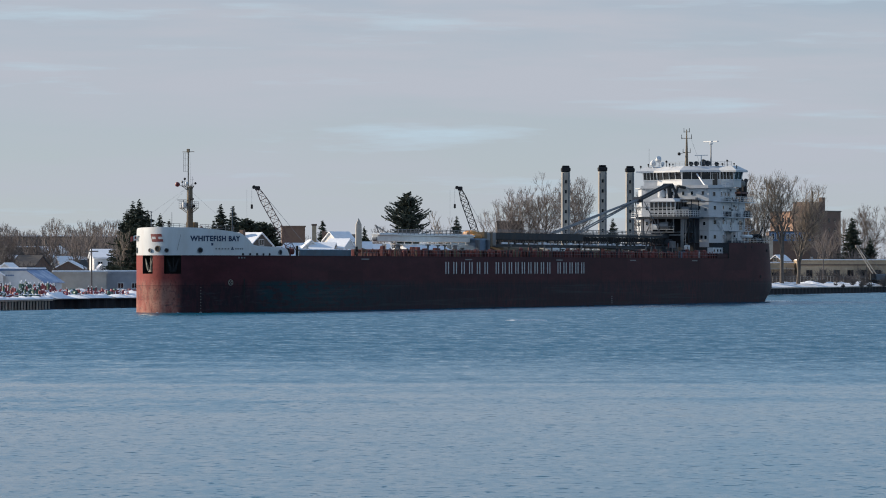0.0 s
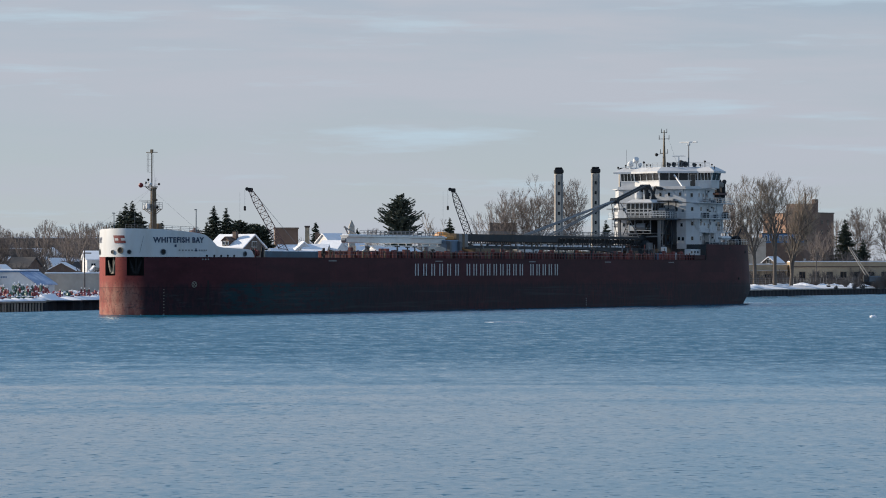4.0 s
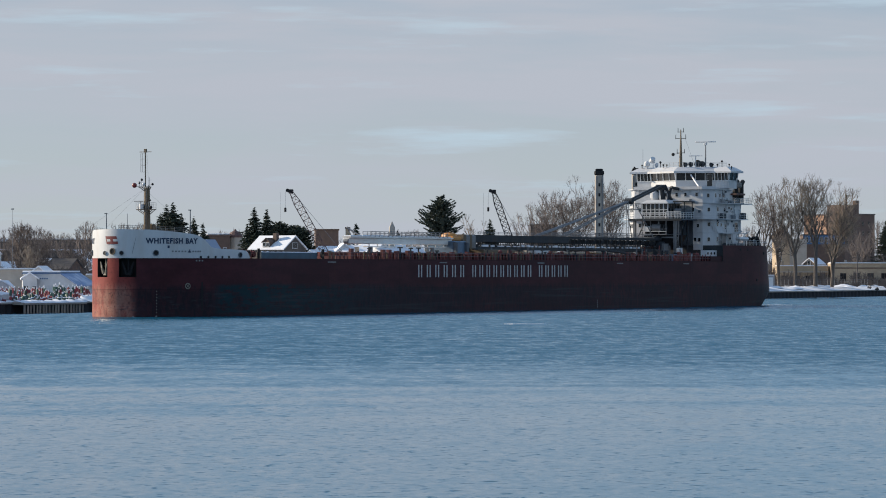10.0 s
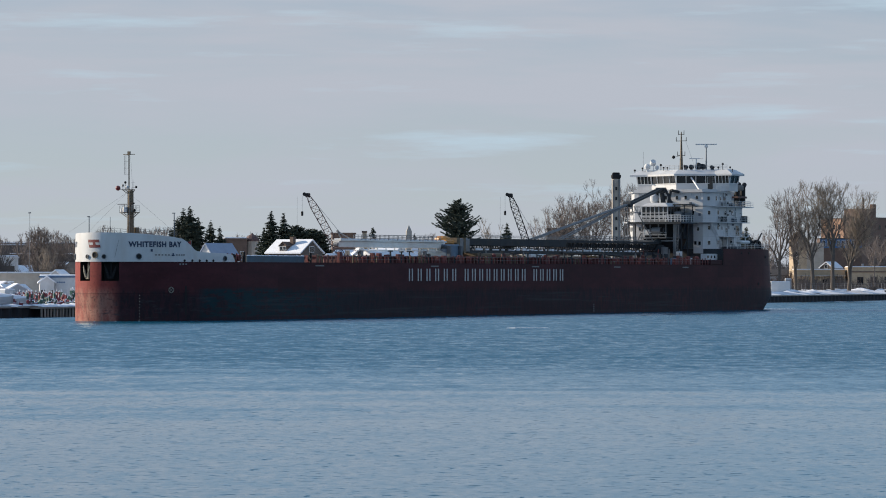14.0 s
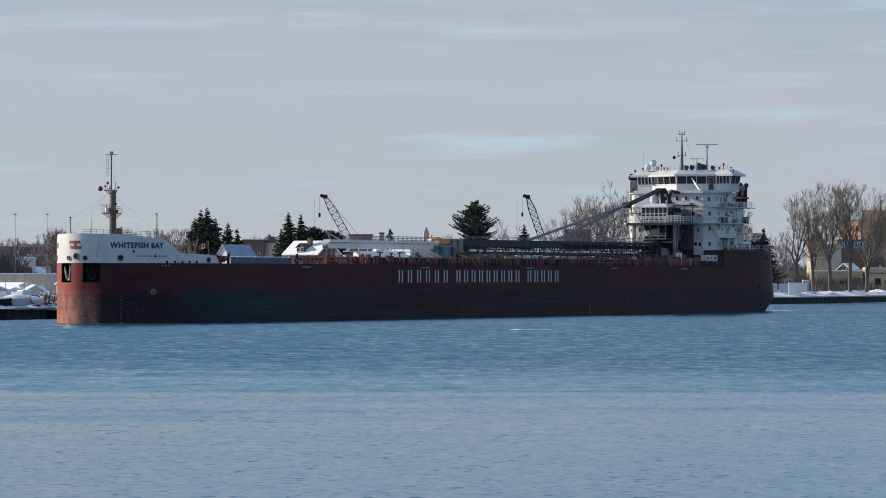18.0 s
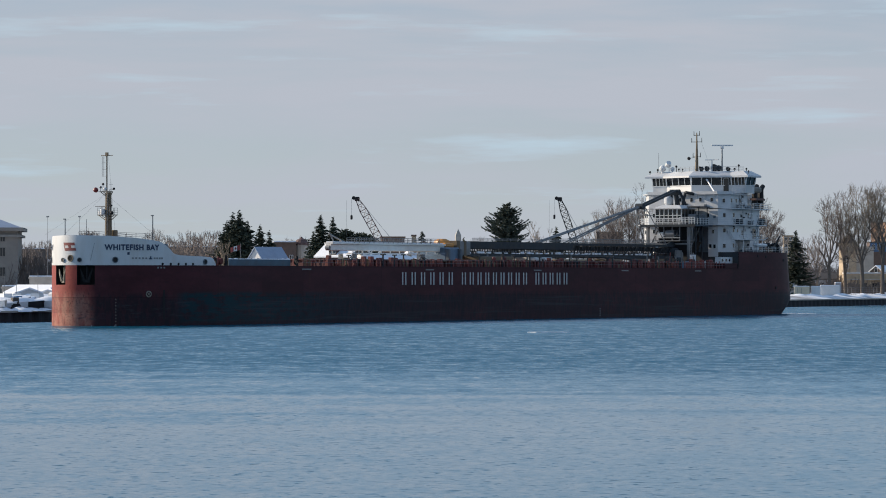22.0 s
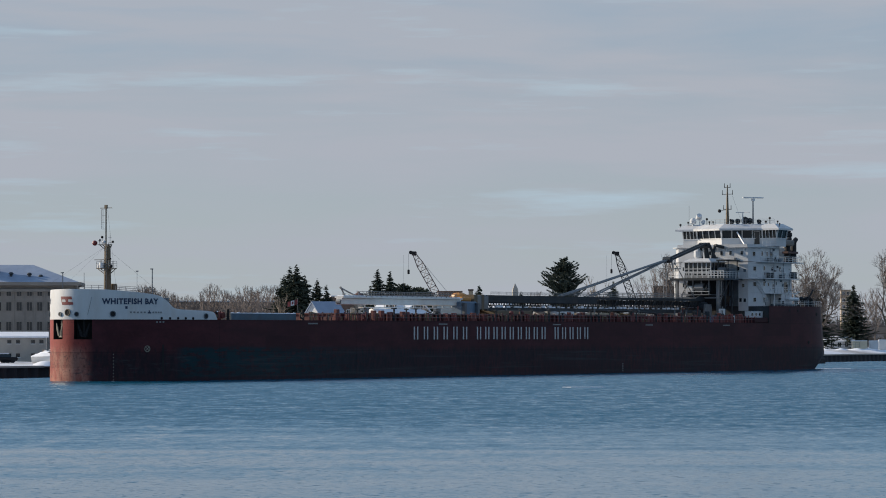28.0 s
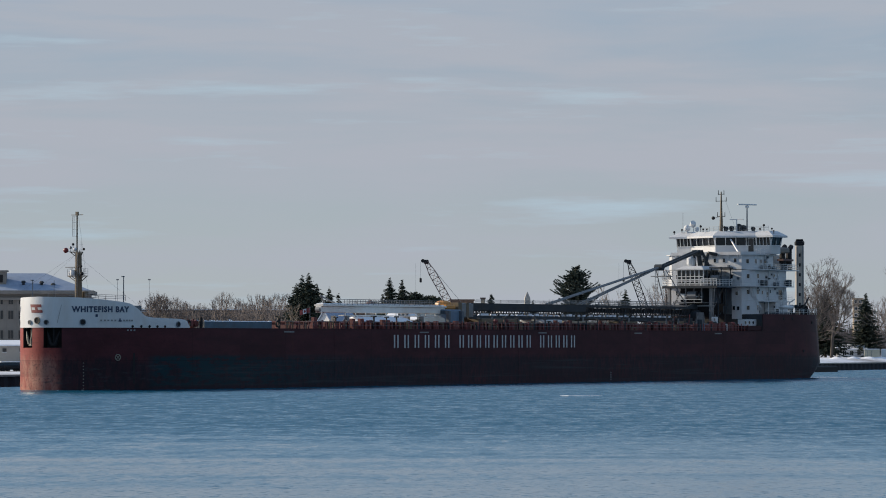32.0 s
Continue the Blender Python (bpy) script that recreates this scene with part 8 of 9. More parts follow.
    x, y = spot(-66.9, 900)
    t = thing("domed_tower", x, y, land_z(x, y), 0, "round brick tower with a reddish domed roof", "tower")
    zt = 15.4 - land_z(x, y)
    bm = B()
    revolve(bm, [(1.75, 0), (1.75, zt)], 12)
    part("wall", bm, M_CONC, t)
    bm = B()
    revolve(bm, [(1.95, zt), (1.8, zt + 0.6), (1.2, zt + 1.3), (0.4, zt + 1.7), (0.1, zt + 2.1)], 12)
    part("dome", bm, M_CRANE, t)
    x, y = spot(-41.6, 880)
    t = flat_block("brick_block", x, y, 5.6, 10, 16.9 - land_z(x, y), 4, M_BRICK, "dark brown brick block with a flat roof", "building", snow=False)
    house_small(-30.7, 860, 4.6, 7, 14.3 - 4.5, 2.2, 0, M_SIDING, M_SNOWCAP, "white house with gabled bays and snowy roof", "y", (-2.0, 0, 0.8, 17.3 - 4.0), wins=((-1.2, 1.2), (13.8 - 4.2,)))
    house_small(-35.1, 856, 4.0, 6, 13.8 - 4.5, 1.8, 0, M_SIDING, M_SNOWCAP, "white house with gabled bays and snowy roof", "y", (2.0, 0, 1.3, 17.0 - 4.0), wins=((-0.9, 0.9), (13.4 - 4.2,)))
    house_small(-26.9, 866, 5.2, 6, 15.2 - 4.5, 1.5, 0, M_GREYSIDE, M_ROOF, "grey flat-gabled house with snow patches on its roof", "x", wins=((-1.2, 1.2), (14.4 - 4.2,)))
    # low snowy roofs and a tan chimney before the white houses
    for b, y, w, ze, rise, rz, wall, ax in ((-41.0, 838, 4.6, 11.0, 1.6, -20, M_GREYSIDE, "x"), (-37.0, 834, 4.2, 11.4, 1.9, 10, M_SIDING, "y"), (-33.2, 832, 5.4, 11.2, 1.5, -8, M_TANBRICK, "x"),
                                            (-28.6, 836, 4.8, 11.6, 2.0, -25, M_SIDING, "x"), (-22.6, 850, 4.4, 11.4, 1.6, 5, M_GREYSIDE, "x")):
        g0 = land_z(*spot(b, y))
        house_small(b, y, w, 6, ze - g0, rise, rz, wall, M_SNOWCAP, "low house with a snow-covered roof seen over the deck", ax, wins=((-w * 0.28, w * 0.05, w * 0.3), (ze - g0 - 0.9,)), win=(0.6, 0.8))
    x, y = spot(-35.7, 845)
    t = thing("chimney_stack", x, y, land_z(x, y), 0, "broad tan brick chimney stack", "chimney")
    zt = 17.3 - land_z(x, y)
    wall_box("shaft", 1.0, 1.0, zt - 0.4, M_TANBRICK, t)
    wall_box("cap", 1.25, 1.25, 0.4, M_BRICK, t, 0, 0, zt - 0.4)
    x, y = spot(-29.1, 850)
    house_small(-28.8, 850, 5.0, 6, 15.3 - 4.5, 2.0, 35, M_SIDING, M_SNOWCAP, "white gabled house with snow sliding off its roof", "x", wins=((-1.2, 1.2), (14.8 - 4.3,)))
    # obelisk
    x, y = spot(-23.4, 845)
    z0 = land_z(x, y)
    t = thing("obelisk", x, y, z0, 8, "tall grey stone obelisk with a pyramid tip", "monument")
    zt = 18.6 - z0
    bm = B()
    prism(bm, [(-0.86, -0.86), (0.86, -0.86), (0.86, 0.86), (-0.86, 0.86)], 1.2, zt - 1.4, -0.27)
    part("shaft", bm, M_CONC, t)
    bm = B()
    prism(bm, [(-0.628, -0.628), (0.628, -0.628), (0.628, 0.628), (-0.628, 0.628)], zt - 1.396, zt, -0.9)
    part("tip", bm, M_CONC, t)
    bm = B()
    box(bm, -1.2, 1.2, -1.2, 1.2, 0, 1.2, 0.1)
    part("plinth", bm, M_STONE, t)
    house_small(-17.9, 900, 5, 6, 13.6 - 5.5, 2.0, 10, M_SIDING, M_SNOWCAP, "white cottage behind the trees", "x")
    x, y = spot(18.5, 960)
    t = flat_block("grey_block", x, y, 6.9, 9, 19.1 - land_z(x, y), 0, M_BROWNSHED, "plain dark brown block with a flat roof", "building", snow=False)
    house_small(12.2, 990, 5.5, 7, 17.0 - 6.0, 1.0, 0, M_SIDING, M_SNOWCAP, "low white building with a snowy roof", "x")
    # ---- cranes and jack-up ----
    lattice_crane(-37.6, 800, 24.7, -51.5, M_CRANE, "brown lattice-boom crane with hook hanging", 0.78, 0.085)
    lattice_crane(13.2, 835, 25.4, 4.7, M_BLACK, "black lattice-boom crane raised steeply", 0.75, 0.13)
    jackup()
    # ---- trees over the ship ----
    for s, b, y, zt, w in ((1, -61.6, 800, 21.2, 0.8), (2, -58.2, 805, 20.8, 0.74), (18, -63.6, 806, 17.6, 0.68),
                           (3, -86.0, 738, 20.6, 0.78), (4, -84.2, 736, 21.1, 0.74), (5, -81.9, 740, 18.9, 0.85), (6, -78.4, 742, 18.2, 0.72), (7, -75.9, 744, 16.8, 0.76), (19, -87.6, 742, 19.0, 0.8), (26, -88.6, 745, 17.0, 0.9),
                           (8, -33.4, 930, 19.6, 0.61), (9, 3.8, 900, 20.2, 0.68),
                           (10, 47.1, 950, 20.2, 0.68), (11, 58.9, 990, 21.4, 1.15), (12, 70.0, 1010, 20.7, 0.81), (13, 113.4, 1110, 22.8, 0.81), (14, 118.4, 1112, 16.5, 0.94),
                           (17, -21.8, 930, 17.6, 0.68)):
        x, yy = spot(b, y)
        h = zt - land_z(x, yy)
        conifer(s, h, h * w, M_NEEDLE, x, yy)
    for s, b, y, zt, w in ((15, -54.7, 832, 18.0, 9.0), (16, -51.0, 842, 17.6, 8.5), (27, -48.0, 846, 17.0, 7.0)):
        x, yy = spot(b, y)
        conifer(s, zt - land_z(x, yy), w, M_NEEDLE, x, yy, True, "rounded dark evergreen behind the white houses")
    x, yy = spot(-9.9, 880)
    conifer(40, 24.9 - land_z(x, yy), 13.0, M_PINE, x, yy, True)
    for s, b, y, zt, sp, mm, lv in ((21, 20.8, 950, 28.6, 1.06, M_TWIG, 6), (22, 26.4, 955, 32.8, 1.13, M_TWIG, 6), (23, 36.4, 945, 33.1, 0.85, M_TWIG, 6), (20, 12.4, 960, 22.5, 1.0, M_TWIG, 5),
                                    (24, 55.2, 960, 31.0, 1.0, M_TWIG, 6), (25, 60.5, 965, 26.5, 1.0, M_TWIG, 6), (26, 79.2, 985, 31.2, 0.75, M_TWIG, 6), (35, 83.8, 990, 31.6, 0.6, M_TWIG, 6),
                                    (27, 88.4, 985, 34.0, 0.85, M_TWIG2, 6), (28, 93.9, 985, 34.3, 0.75, M_TWIG2, 6), (29, 98.4, 995, 32.4, 0.9, M_TWIG2, 6),
                                    (31, 117.6, 1180, 28.6, 1.0, M_TWIG, 6), (32, 125.5, 1180, 27.9, 1.0, M_TWIG, 6), (33, -0.6, 930, 22.2, 1.1, M_TWIG2, 5), (34, 112.1, 1200, 24.8, 1.1, M_TWIG, 5),
                                    (76, -125.3, 770, 18.2, 1.3, M_TWIG, 6), (36, -97.7, 800, 16.8, 1.1, M_TWIG, 5), (38, -88.6, 735, 15.3, 1.0, M_TWIG2, 5), (39, -121.2, 800, 16.8, 1.1, M_TWIG, 6),
                                    (41, -113.4, 900, 16.4, 1.1, M_TWIG, 5), (42, -127.5, 880, 16.2, 1.0, M_TWIG, 5), (43, -101.6, 860, 16.5, 1.0, M_TWIG, 5), (44, -147.8, 800, 15.1, 1.1, M_TWIG, 5),
                                    (45, -143.1, 850, 15.9, 1.1, M_TWIG, 5), (46, -71.1, 980, 18.8, 1.0, M_TWIG, 5), (47, -66.4, 990, 19.2, 1.1, M_TWIG, 5), (48, -41.3, 1000, 19.3, 1.1, M_TWIG, 5),
                                    (49, -17.9, 960, 18.5, 1.1, M_TWIG, 5), (50, 76.1, 1040, 19.2, 1.1, M_TWIG, 5), (51, 107.4, 1100, 19.2, 1.1, M_TWIG, 5), (52, 15.8, 980, 26.9, 1.1, M_TWIG, 5),
                                    (60, -130.9, 905, 18.0, 1.20, M_TWIG, 5), (61, -126.2, 915, 18.7, 1.30, M_TWIG, 5), (62, -119.3, 900, 17.8, 1.20, M_TWIG, 5), (63, -115.3, 930, 17.3, 1.20, M_TWIG, 5), (64, -109.0, 890, 19.4, 1.30, M_TWIG, 5), (65, -105.9, 910, 20.2, 1.30, M_TWIG, 5), (66, -102.1, 880, 18.7, 1.20, M_TWIG, 5), (67, -98.0, 905, 19.8, 1.30, M_TWIG, 5), (68, -94.9, 915, 19.4, 1.20, M_TWIG, 5), (69, -90.7, 900, 20.1, 1.20, M_TWIG, 5), (70, -87.1, 920, 20.6, 1.20, M_TWIG, 5), (71, -136.9, 900, 17.2, 1.20, M_TWIG, 5), (72, -141.6, 930, 17.3, 1.20, M_TWIG, 5), (73, -152.5, 880, 17.6, 1.20, M_TWIG, 5), (74, 73.0, 1060, 20.7, 1.20, M_TWIG, 5), (75, 105.1, 1090, 20.4, 1.20, M_TWIG, 5), (53, -123.6, 715, 13.1, 1.1, M_TWIG2, 5), (54, -93.0, 830, 18.6, 1.1, M_TWIG, 5), (55, -103.2, 1000, 18.7, 1.1, M_TWIG, 5)):
        x, yy = spot(b, y)
        bare_tree("bare_tree", s, zt - land_z(x, yy), sp, mm, x, yy, lv, lean={24: 0.12, 25: 0.2, 29: 0.16}.get(s, 0.0))
    # ---- the right-hand end of the shore ----
    x, y = spot(113.5, 1085)
    z0 = land_z(x, y)
    t = flat_block("tan_depot", x, y, 34, 10, 9.0 - z0, 0, M_TANBRICK, "long single-storey tan depot with dark windows", "building", snow=True)
    face_windows(t, [-13.5 + i * 4.1 for i in range(8)], (2.6,), -5.0, 1.7, 2.2, M_BRICK)
    part("eaves_band", box(B(), -17.1, 17.1, -5.25, -5.0, 7.8 - z0, 8.1 - z0), M_BRICK, t)
    for i in range(9):
        part("pilaster", box(B(), -16.0 + 4.1 * i - 0.25, -16.0 + 4.1 * i + 0.25, -5.12, -5.0, 0.2, 7.78 - z0), M_TANBRICK, t)
    part("vent_stack", box(B(), -12.6, -12.0, -1, -0.4, 9.35 - z0, 10.4 - z0), M_STEEL, t)
    # lower porch wing with posts
    x, y = spot(90.0, 1088)
    z1 = land_z(x, y)
    t = flat_block("depot_porch", x, y, 15, 9, 8.2 - z1, 0, M_TANBRICK, "tan porch wing with dark openings and snowy flat roof", "building", snow=True)
    for i in range(4):
        part("opening", box(B(), -6.4 + 3.6 * i, -4.4 + 3.6 * i, -4.56, -4.48, 0.3, 3.0), M_BLACK, t)
    for i in range(5):
        part("porch_post", box(B(), -7.2 + 3.6 * i - 0.15, -7.2 + 3.6 * i + 0.15, -6.2, -5.9, 0, 4.0), M_TANBRICK, t)
    part("porch_roof", box(B(), -7.6, 7.6, -6.4, -4.52, 4.0, 4.3), M_CONC, t)
    # big brick building in dark brick; its sunlit side is painted orange
    x, y = spot(101.6, 1310)
    z0 = land_z(x, y)
    t = thing("brick_factory", x, y, z0, 45, "dark brown brick building with a raised corner tower", "building")
    # the near corner lies at the thing's base point; walls run back from it
    wall_box("wall", 18.0, 7.6, 27.6 - z0, M_BRICK, t, 9.0, 3.8)
    wall_box("corner_tower", 7.6, 7.64, 31.1 - z0, M_BRICK, t, 3.76, 3.78)
    part("parapet", box(B(), 7.58, 18.2, -0.2, 7.8, 27.6 - z0, 28.0 - z0), M_BROWNSHED, t)
    part("chimney", box(B(), 7.0, 8.6, -0.25, 1.4, 27.0 - z0, 32.8 - z0), M_BRICK, t)
    part("flue", tube(B(), (2.6, 0.8, 31.1 - z0), (2.6, 0.8, 34.9 - z0), 0.35, 0.35, 8), M_BLACK, t)
    face_windows(t, (2.0, 5.0, 11.0, 14.5), [27.6 - z0 - 3.2 - 3.6 * i for i in range(3)], 0.0, 1.0, 1.5, M_BRICK)
    t = thing("brick_wing", x, y, z0, 45, "factory's left side, painted orange for the sun on it", "building")
    wall_box("wall", 9.0, 10.6, 27.4 - z0, M_LITBRICK, t, 4.2, 12.92)
    part("parapet", box(B(), -0.5, 8.9, 7.63, 18.4, 27.4 - z0, 27.8 - z0), M_BRICK, t)
    for yy in (9.6, 12.2, 14.8):
        for k in range(2):
            part("window", box(B(), -0.38, -0.28, yy - 0.5, yy + 0.5, 20.4 - z0 + 3.4 * k, 22.0 - z0 + 3.4 * k), M_GLASS, t)
    x, y = spot(95.7, 1180)
    z0 = land_z(x, y)
    t = flat_block("blue_hall", x, y, 13.5, 12, 18.7 - z0, 0, M_BRICK, "brick hall with a blue upper band and white window bays", "building", snow=False, cap=M_ROOF)
    bm = B()
    box(bm, -6.8, 6.8, -6.06, -5.9, 15.8 - z0, 18.7 - z0)
    part("blue_band", bm, M_BLUE, t)
    face_windows(t, [-5.6 + i * 1.6 for i in range(8)], (17.3 - z0, ), -6.06, 0.8, 1.6)
    x, y = spot(84.3, 1110)
    z0 = land_z(x, y)
    t = thing("tan_house_tower", x, y, z0, 10, "narrow tan house tower with a dark pointed roof", "house")
    h = 17.9 - z0
    wall_box("wall", 4.2, 5, h, M_TANBRICK, t)
    bm = B()
    prism(bm, [(-2.5, -2.9), (2.5, -2.9), (2.5, 2.9), (-2.5, 2.9)], h, h + 2.4, -0.8)
    part("roof", bm, M_ROOF, t)
    face_windows(t, (-0.9,), (h - 1.6, h - 4.4, h - 7.0), -2.5, 0.8, 1.3)
    wall_box("side_wing", 6, 5, h - 1.0, M_CONC, t, 4.8, 1)
    x, y = spot(67.8, 1300)
    t = flat_block("apartment_tower", x, y, 3.4, 4, 22.3 - land_z(x, y), 0, M_TANBRICK, "distant tan apartment tower above the trees", "building", snow=False)
    face_windows(t, (-0.8, 0.8), [8 + i * 2.4 for i in range(5)], -2.0, 0.8, 1.0)
    house_small(76.9, 1120, 12, 8, 4.2, 1.8, 0, M_GREYSIDE, M_ROOF, "dark low building under trees", "x", wins=((-4, 0, 4), (2.4,)))
    house_small(65.9, 1010, 8, 6, 2.2, 1.2, 0, M_SIDING, M_SNOWCAP, "small pavilion with a snow-covered roof", "x", wins=((-2, 0, 2), (1.2,)))
    house_small(93.4, 1100, 4.5, 5, 9.6 - 3.0, 1.6, -38, M_BROWNSHED, M_SNOWCAP, "dark hut with snowy gable roof", "y", wins=((0,), (6.9,)))
    for b, y, w, h, mm, lab in ((71.6, 940, 3.9, 2.3, M_YELLOW, "cream shipping container on the snowy quay"), (79.4, 950, 4.9, 2.5, M_WHITE_CLEAN, "white site cabin on the snowy quay"),
                                (75.5, 942, 2.4, 2.3, M_WHITE_CLEAN, "small white storage container on the snowy quay"), (81.6, 965, 1.6, 3.2, M_GREYSIDE, "grey utility cabinet by the quay")):
        x, yy = spot(b, y)
        t = thing("container", x, yy, land_z(x, yy), 0, lab, "container")
        wall_box("body", w, 2.4, h, mm, t)
        bm = B()
        n = int(w / 0.28)
        for i in range(n):
            box(bm, -w / 2 + 0.1 + i * 0.28, -w / 2 + 0.22 + i * 0.28, -1.26, -1.19, 0.15, h - 0.15)
        part("ribs", bm, mm, t)
        bm = B()
        box(bm, -w / 2, w / 2, -1.2, 1.2, h + 0.004, h + 0.2, 0.06)
        part("snow_cap", bm, M_SNOWCAP, t)
    # pale excavator boom and machine by the depot
    x, y = spot(119.7, 1050)
    z0 = land_z(x, y)
    t = thing("crawler_crane", x, y, z0, 0, "grey crawler crane with a raised pale boom", "crane")
    tip = Vector((-5.2, 0, 13.2 - z0))
    foot = Vector((0.4, 0, 2.2))
    bm = B()
    for sy in (-0.35, 0.35):
        for dz in (-0.3, 0.3):
            tube(bm, foot + Vector((dz, sy, dz)), tip + Vector((dz * 0.5, sy * 0.5, dz * 0.5)), 0.13, 0.09, 5)
    for i in range(9):
        a, c = foot.lerp(tip, i / 9), foot.lerp(tip, (i + 1) / 9)
        tube(bm, a + Vector((0.3, -0.35, 0.3)), c + Vector((-0.25, -0.3, -0.25)), 0.08, 0.08, 4)
    part("boom", bm, M_RUST, t, "pale lattice boom")
    part("boom_head", box(B(), tip.x - 0.5, tip.x + 0.4, -0.4, 0.4, tip.z - 0.3, tip.z + 0.5, 0.12), M_ANCHOR, t)
    part("hoist_rope", tube(B(), tip, (3.0, 0, 3.4), 0.05, 0.05, 3), M_STEEL, t)
    part("engine_house", box(B(), 0.2, 3.6, -1.4, 1.4, 1.1, 2.9, 0.2), M_GREY, t)
    cabx = part("cab", box(B(), -1.5, 0.1, -1.5, -0.1, 1.1, 3.1, 0.15), M_DARK, t)
    part("cab_window", box(B(), -1.3, -0.1, -1.54, -1.48, 1.9, 2.9), M_GLASS, cabx)
    part("counterweight", box(B(), 3.62, 4.4, -1.3, 1.3, 1.2, 2.5, 0.15), M_DARK, t)
    for sy in (-1.3, 1.3):
        part("track", box(B(), -2.2, 3.2, sy - 0.35, sy + 0.35, 0, 1.0, 0.3), M_BLACK, t)
    # wire fence
    x0, y0 = spot(64.4, 935)
    a0 = along(x0, y0)[0] 
    x, y = shore(a0, 12)
    t = thing("wire_fence", x, y, land_z(x, y), math.degrees(math.atan2(SHORE_E.y, SHORE_E.x)), "thin wire-mesh fence along the quay", "fence")
    bm = B()
    tube(bm, (0, 0, -0.3), (0, 0, 2.0), 0.04, 0.04, 5)
    p0 = part("post", bm, M_STEEL, t)
    for i in range(1, 70):
        share("post", p0, t, pose(i * 3.0, 0, 0))
    for z in (0.2, 0.8, 1.4, 1.95):
        part("wire", box(B(), 0, 208, -0.015, 0.015, z - 0.015, z + 0.015), M_STEEL, t)
    utility_pole(105.4, 1045, 9.0)
    light_pole(-128.7, 700, 19.1 - 2.2, r=0.06, arm=0.25)
    light_pole(-137.6, 700, 19.1 - 2.2, r=0.06, arm=0.25)
    # cars along the bank road
    rnd = random.Random(8)
    for i in range(7):
        x, y = spot(-107.1 + i * 3.0, 700 + i * 2)
        car(x, y, rnd.uniform(-20, 20), rnd.choice((M_WHITE_CLEAN, M_GREYSIDE, M_BLACK)), "parked car with snow on its roof")
    # flag on a pole on the quay
    x, y = spot(-83.8, 640)
    z0 = land_z(x, y)
    t = thing("flag_pole", x, y, z0, 0, "flag pole with a small red and white flag", "flag")
    bm = B()
    tube(bm, (0, 0, 0), (0, 0, 13.2 - z0), 0.07, 0.04, 6)
    part("pole", bm, M_STEEL, t)
    zt = 13.0 - z0
    for k, mm in enumerate((M_FLAG, M_WHITE_CLEAN, M_FLAG)):
        v, f = [], []
        for i in range(5):
            u = k * 0.6 + 0.15 * i
            for zz in (0.0, -0.45, -0.9):
                v.append((-0.05 - u, 0.12 * math.sin(u * 4), zt + zz - 0.28 * u))
        for i in range(4):
            for j in range(2):
                c = i * 3 + j
                f.append((c, c + 1, c + 4, c + 3))
        raw("flag_band", v, f, mm, t)
    raw("flag_emblem", [(-0.95, -0.1, zt - 0.95), (-0.7, -0.1, zt - 0.65), (-0.95, -0.1, zt - 0.4), (-1.2, -0.1, zt - 0.75)], [(0, 1, 2, 3)], M_FLAG, t)
    far_woods()


build_shore()


# ---- what moves ----
def ice_chunk():
    """Low lump of white ice adrift on the river."""
    rnd = random.Random(2)
    t = thing("drifting_ice", 0, 0, 0, 0, "small white lump of ice drifting on the river", "ice")
    v, f = [(0.0, 0.0, 0.34)], []
    for rr, h in ((0.3, 0.32), (0.48, 0.2), (0.55, -0.12)):
        for k in range(12):
            q = 6.283 * k / 12
            w = rr * rnd.uniform(0.85, 1.15)
            v.append((w * math.cos(q), w * 0.8 * math.sin(q), h * rnd.uniform(0.85, 1.1)))
    for k in range(12):
        f.append((0, 1 + k, 1 + (k + 1) % 12))
        for ring in (1, 13):
            f.append((ring + k, ring + 12 + k, ring + 12 + (k + 1) % 12, ring + (k + 1) % 12))
    raw("lump", v, f, M_SNOWCAP, t, smooth=True)
    return t


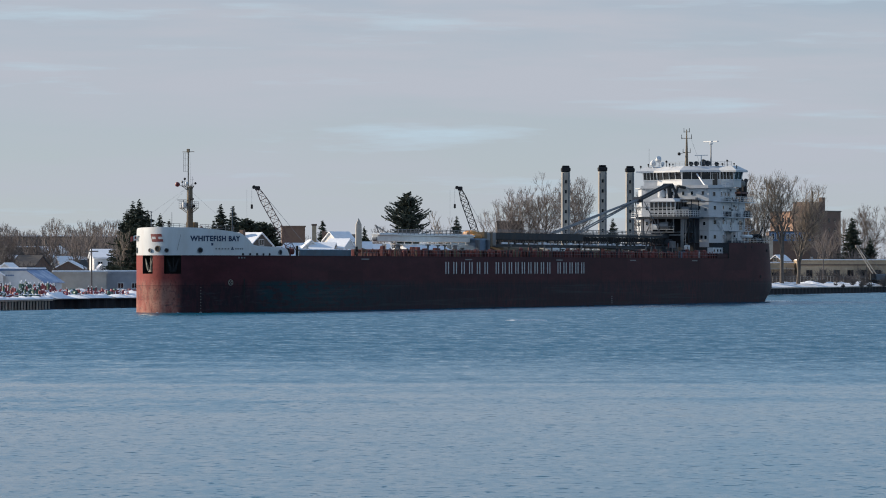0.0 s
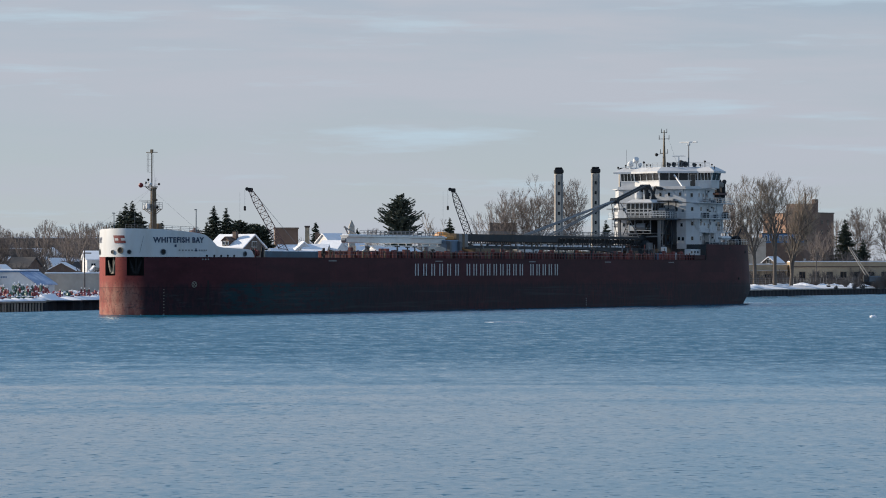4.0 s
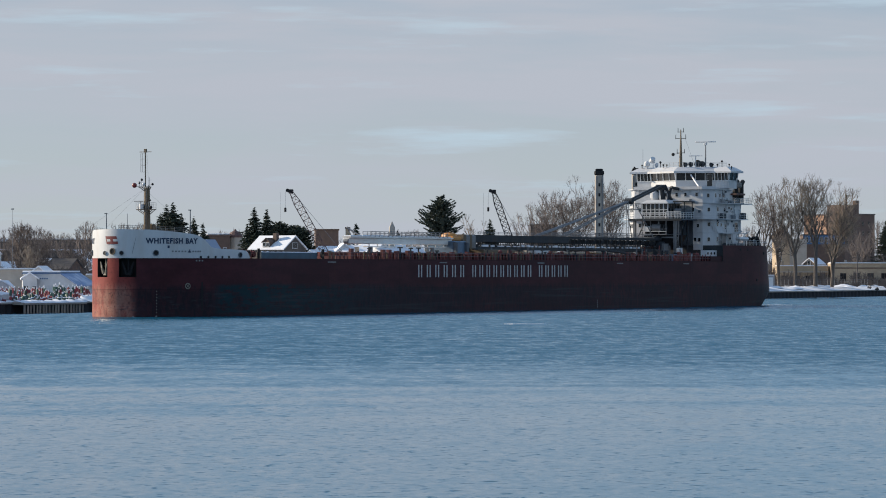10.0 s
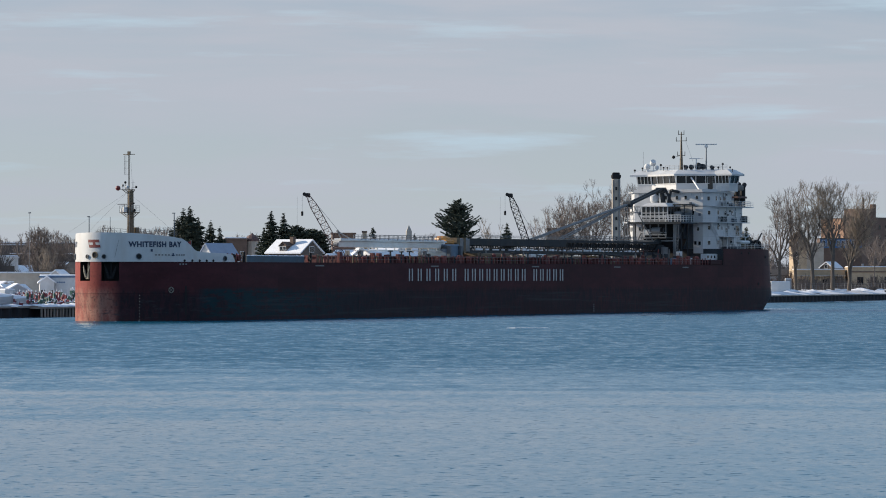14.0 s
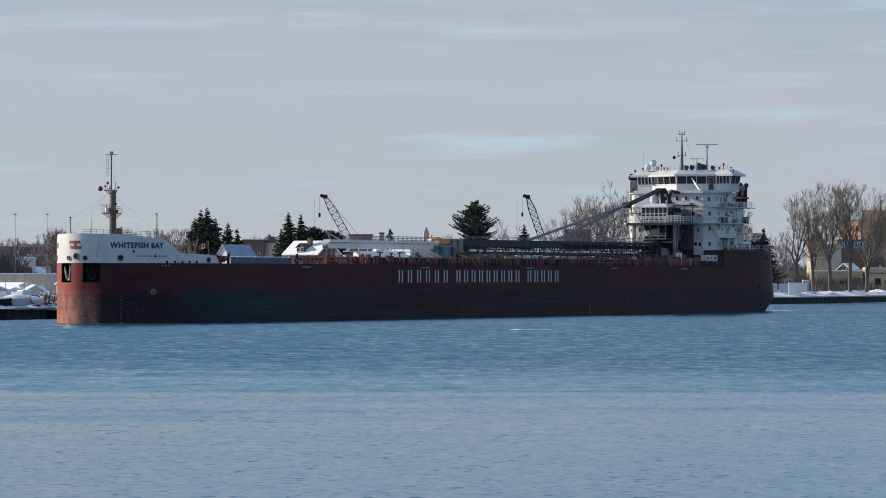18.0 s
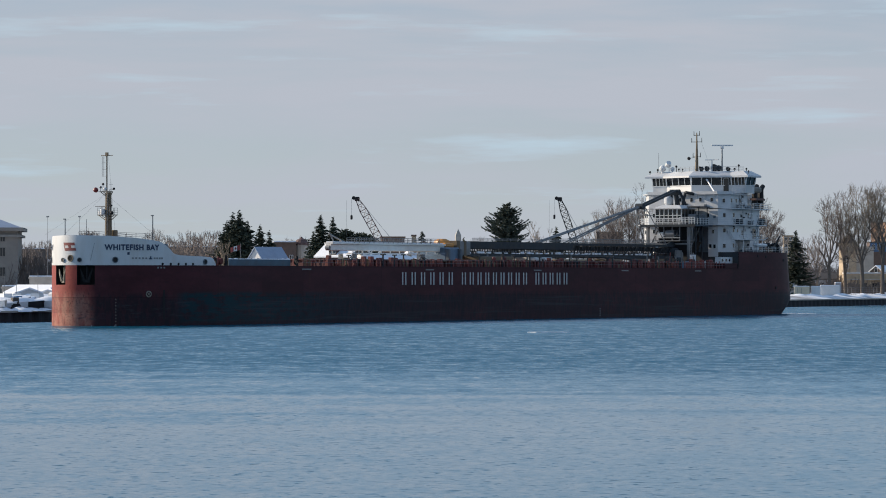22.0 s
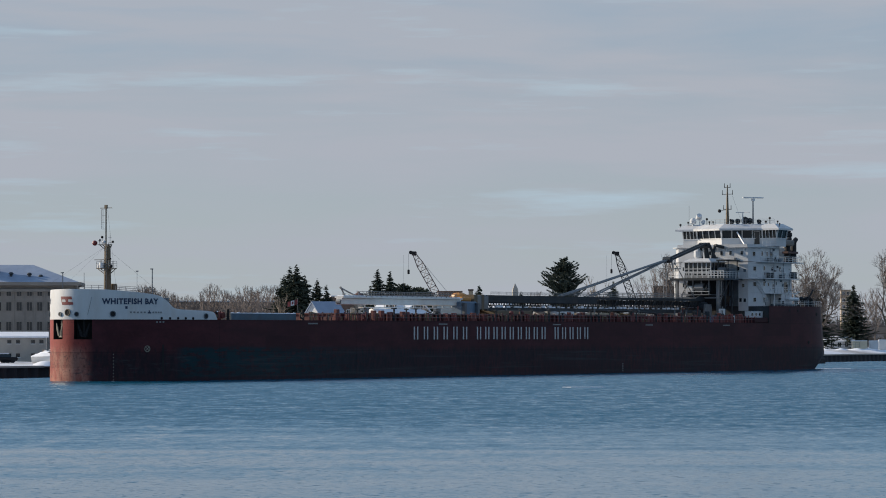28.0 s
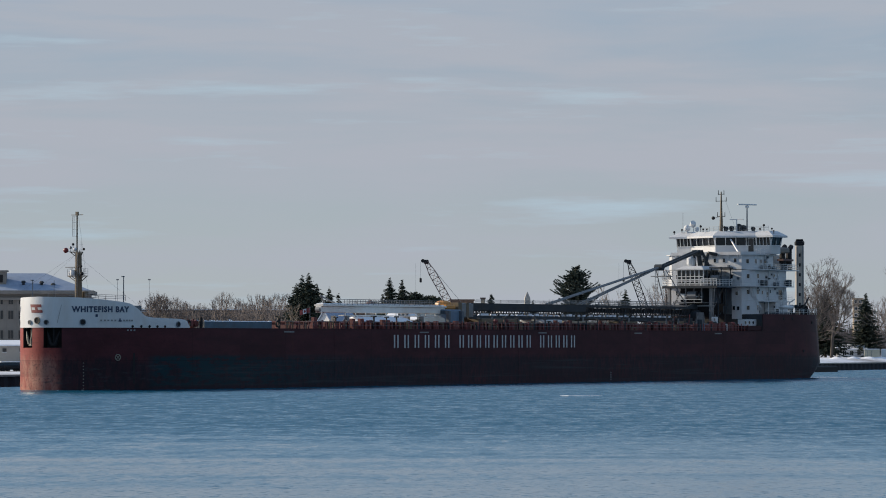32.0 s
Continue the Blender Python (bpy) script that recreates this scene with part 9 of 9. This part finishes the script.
def wake():
    """Low foam where the hull parts the water, at the stem, along the quarter and under the stern."""
    t = thing("bow_and_stern_foam", 0, 0, 0, 0, "thin white foam trailing at the ship's waterline", "foam", kind="stuff")
    rnd = random.Random(6)
    V, F = [], []

    def fleck(x, y, lx, ly):
        k = len(V)
        n = 7
        V.append((x, y, 0.06))
        for i in range(n):
            a = 6.283 * i / n
            V.append((x + lx * math.cos(a) * rnd.uniform(0.6, 1.2), y + ly * math.sin(a) * rnd.uniform(0.6, 1.2), 0.012))
        for i in range(n):
            F.append((k, k + 1 + i, k + 1 + (i + 1) % n))
    for i in range(110):
        fleck(rnd.uniform(-8, 3), 9.0 + rnd.uniform(-4, 2.5), rnd.uniform(0.3, 1.2), rnd.uniform(0.1, 0.4))
    for i in range(3):
        ph = rnd.uniform(-0.5, 0.6)
        s, p = bow_pt(ph, rnd.uniform(0.1, 0.6))
        fleck(s, p, rnd.uniform(0.1, 0.3), rnd.uniform(0.1, 0.3))
    raw("foam_flecks", V, F, M_FOAM, t)
    return t


def streak_slab():
    """Long flat white slab, barely above the water, standing in for a pale streak."""
    rnd = random.Random(5)
    t = thing("ice_floe", 0, 0, 0, 0, "thin flat white slab drawn for a pale streak on the water", "ice")
    n = 14
    rim = [(2.9 * math.cos(6.283 * i / n) * rnd.uniform(0.85, 1.1), 0.6 * math.sin(6.283 * i / n) * rnd.uniform(0.8, 1.15)) for i in range(n)]
    v = [(x, y, -0.05) for x, y in rim] + [(x * 0.94, y * 0.9, 0.075 * rnd.uniform(0.7, 1.15)) for x, y in rim]
    f = [tuple(range(n, 2 * n))] + [(i, (i + 1) % n, n + (i + 1) % n, n + i) for i in range(n)]
    raw("slab", v, f, M_SNOWCAP, t)
    return t


ICE = ice_chunk()
PALE_STREAK = streak_slab()
FOAM = wake()


def motions():
    walk(SHIP, [(t, pose(x, y, 0, 0, 0, a)) for t, x, y, a in SHIP_ROWS])
    # half a turn in 0.985 s; end-on to the eye at 0.28 s
    walk(SCANNER, [(0.4 * i, pose(22.0, 4.9, 32.86, 0, 0, 28.0 + (0.4 * i - 0.28) * 180 / 0.985)) for i in range(81)])
    walk(FOAM, [(t, pose(x, y, 0.0, 0, 0, a)) for t, x, y, a in SHIP_ROWS])
    walk(PALE_STREAK, [(0.0, pose(11.0, 477, 0, 0, 0, 3)), (32.0, pose(-3.9, 459.6, 0, 0, 0, -4))])
    walk(WATER, [(0.0, pose(0, 0, 0)), (32.0, pose(-9.0, -3.0, 0))])
    walk(ICE, [(0.0, pose(66.0, 526, 0, 0, 0, 10)), (6.0, pose(62.6, 526, 0, 0, 0, 20)), (9.0, pose(60.9, 526, 0, 0, 0, 15)), (32.0, pose(48.0, 524, 0, 0, 0, 25))])


motions()
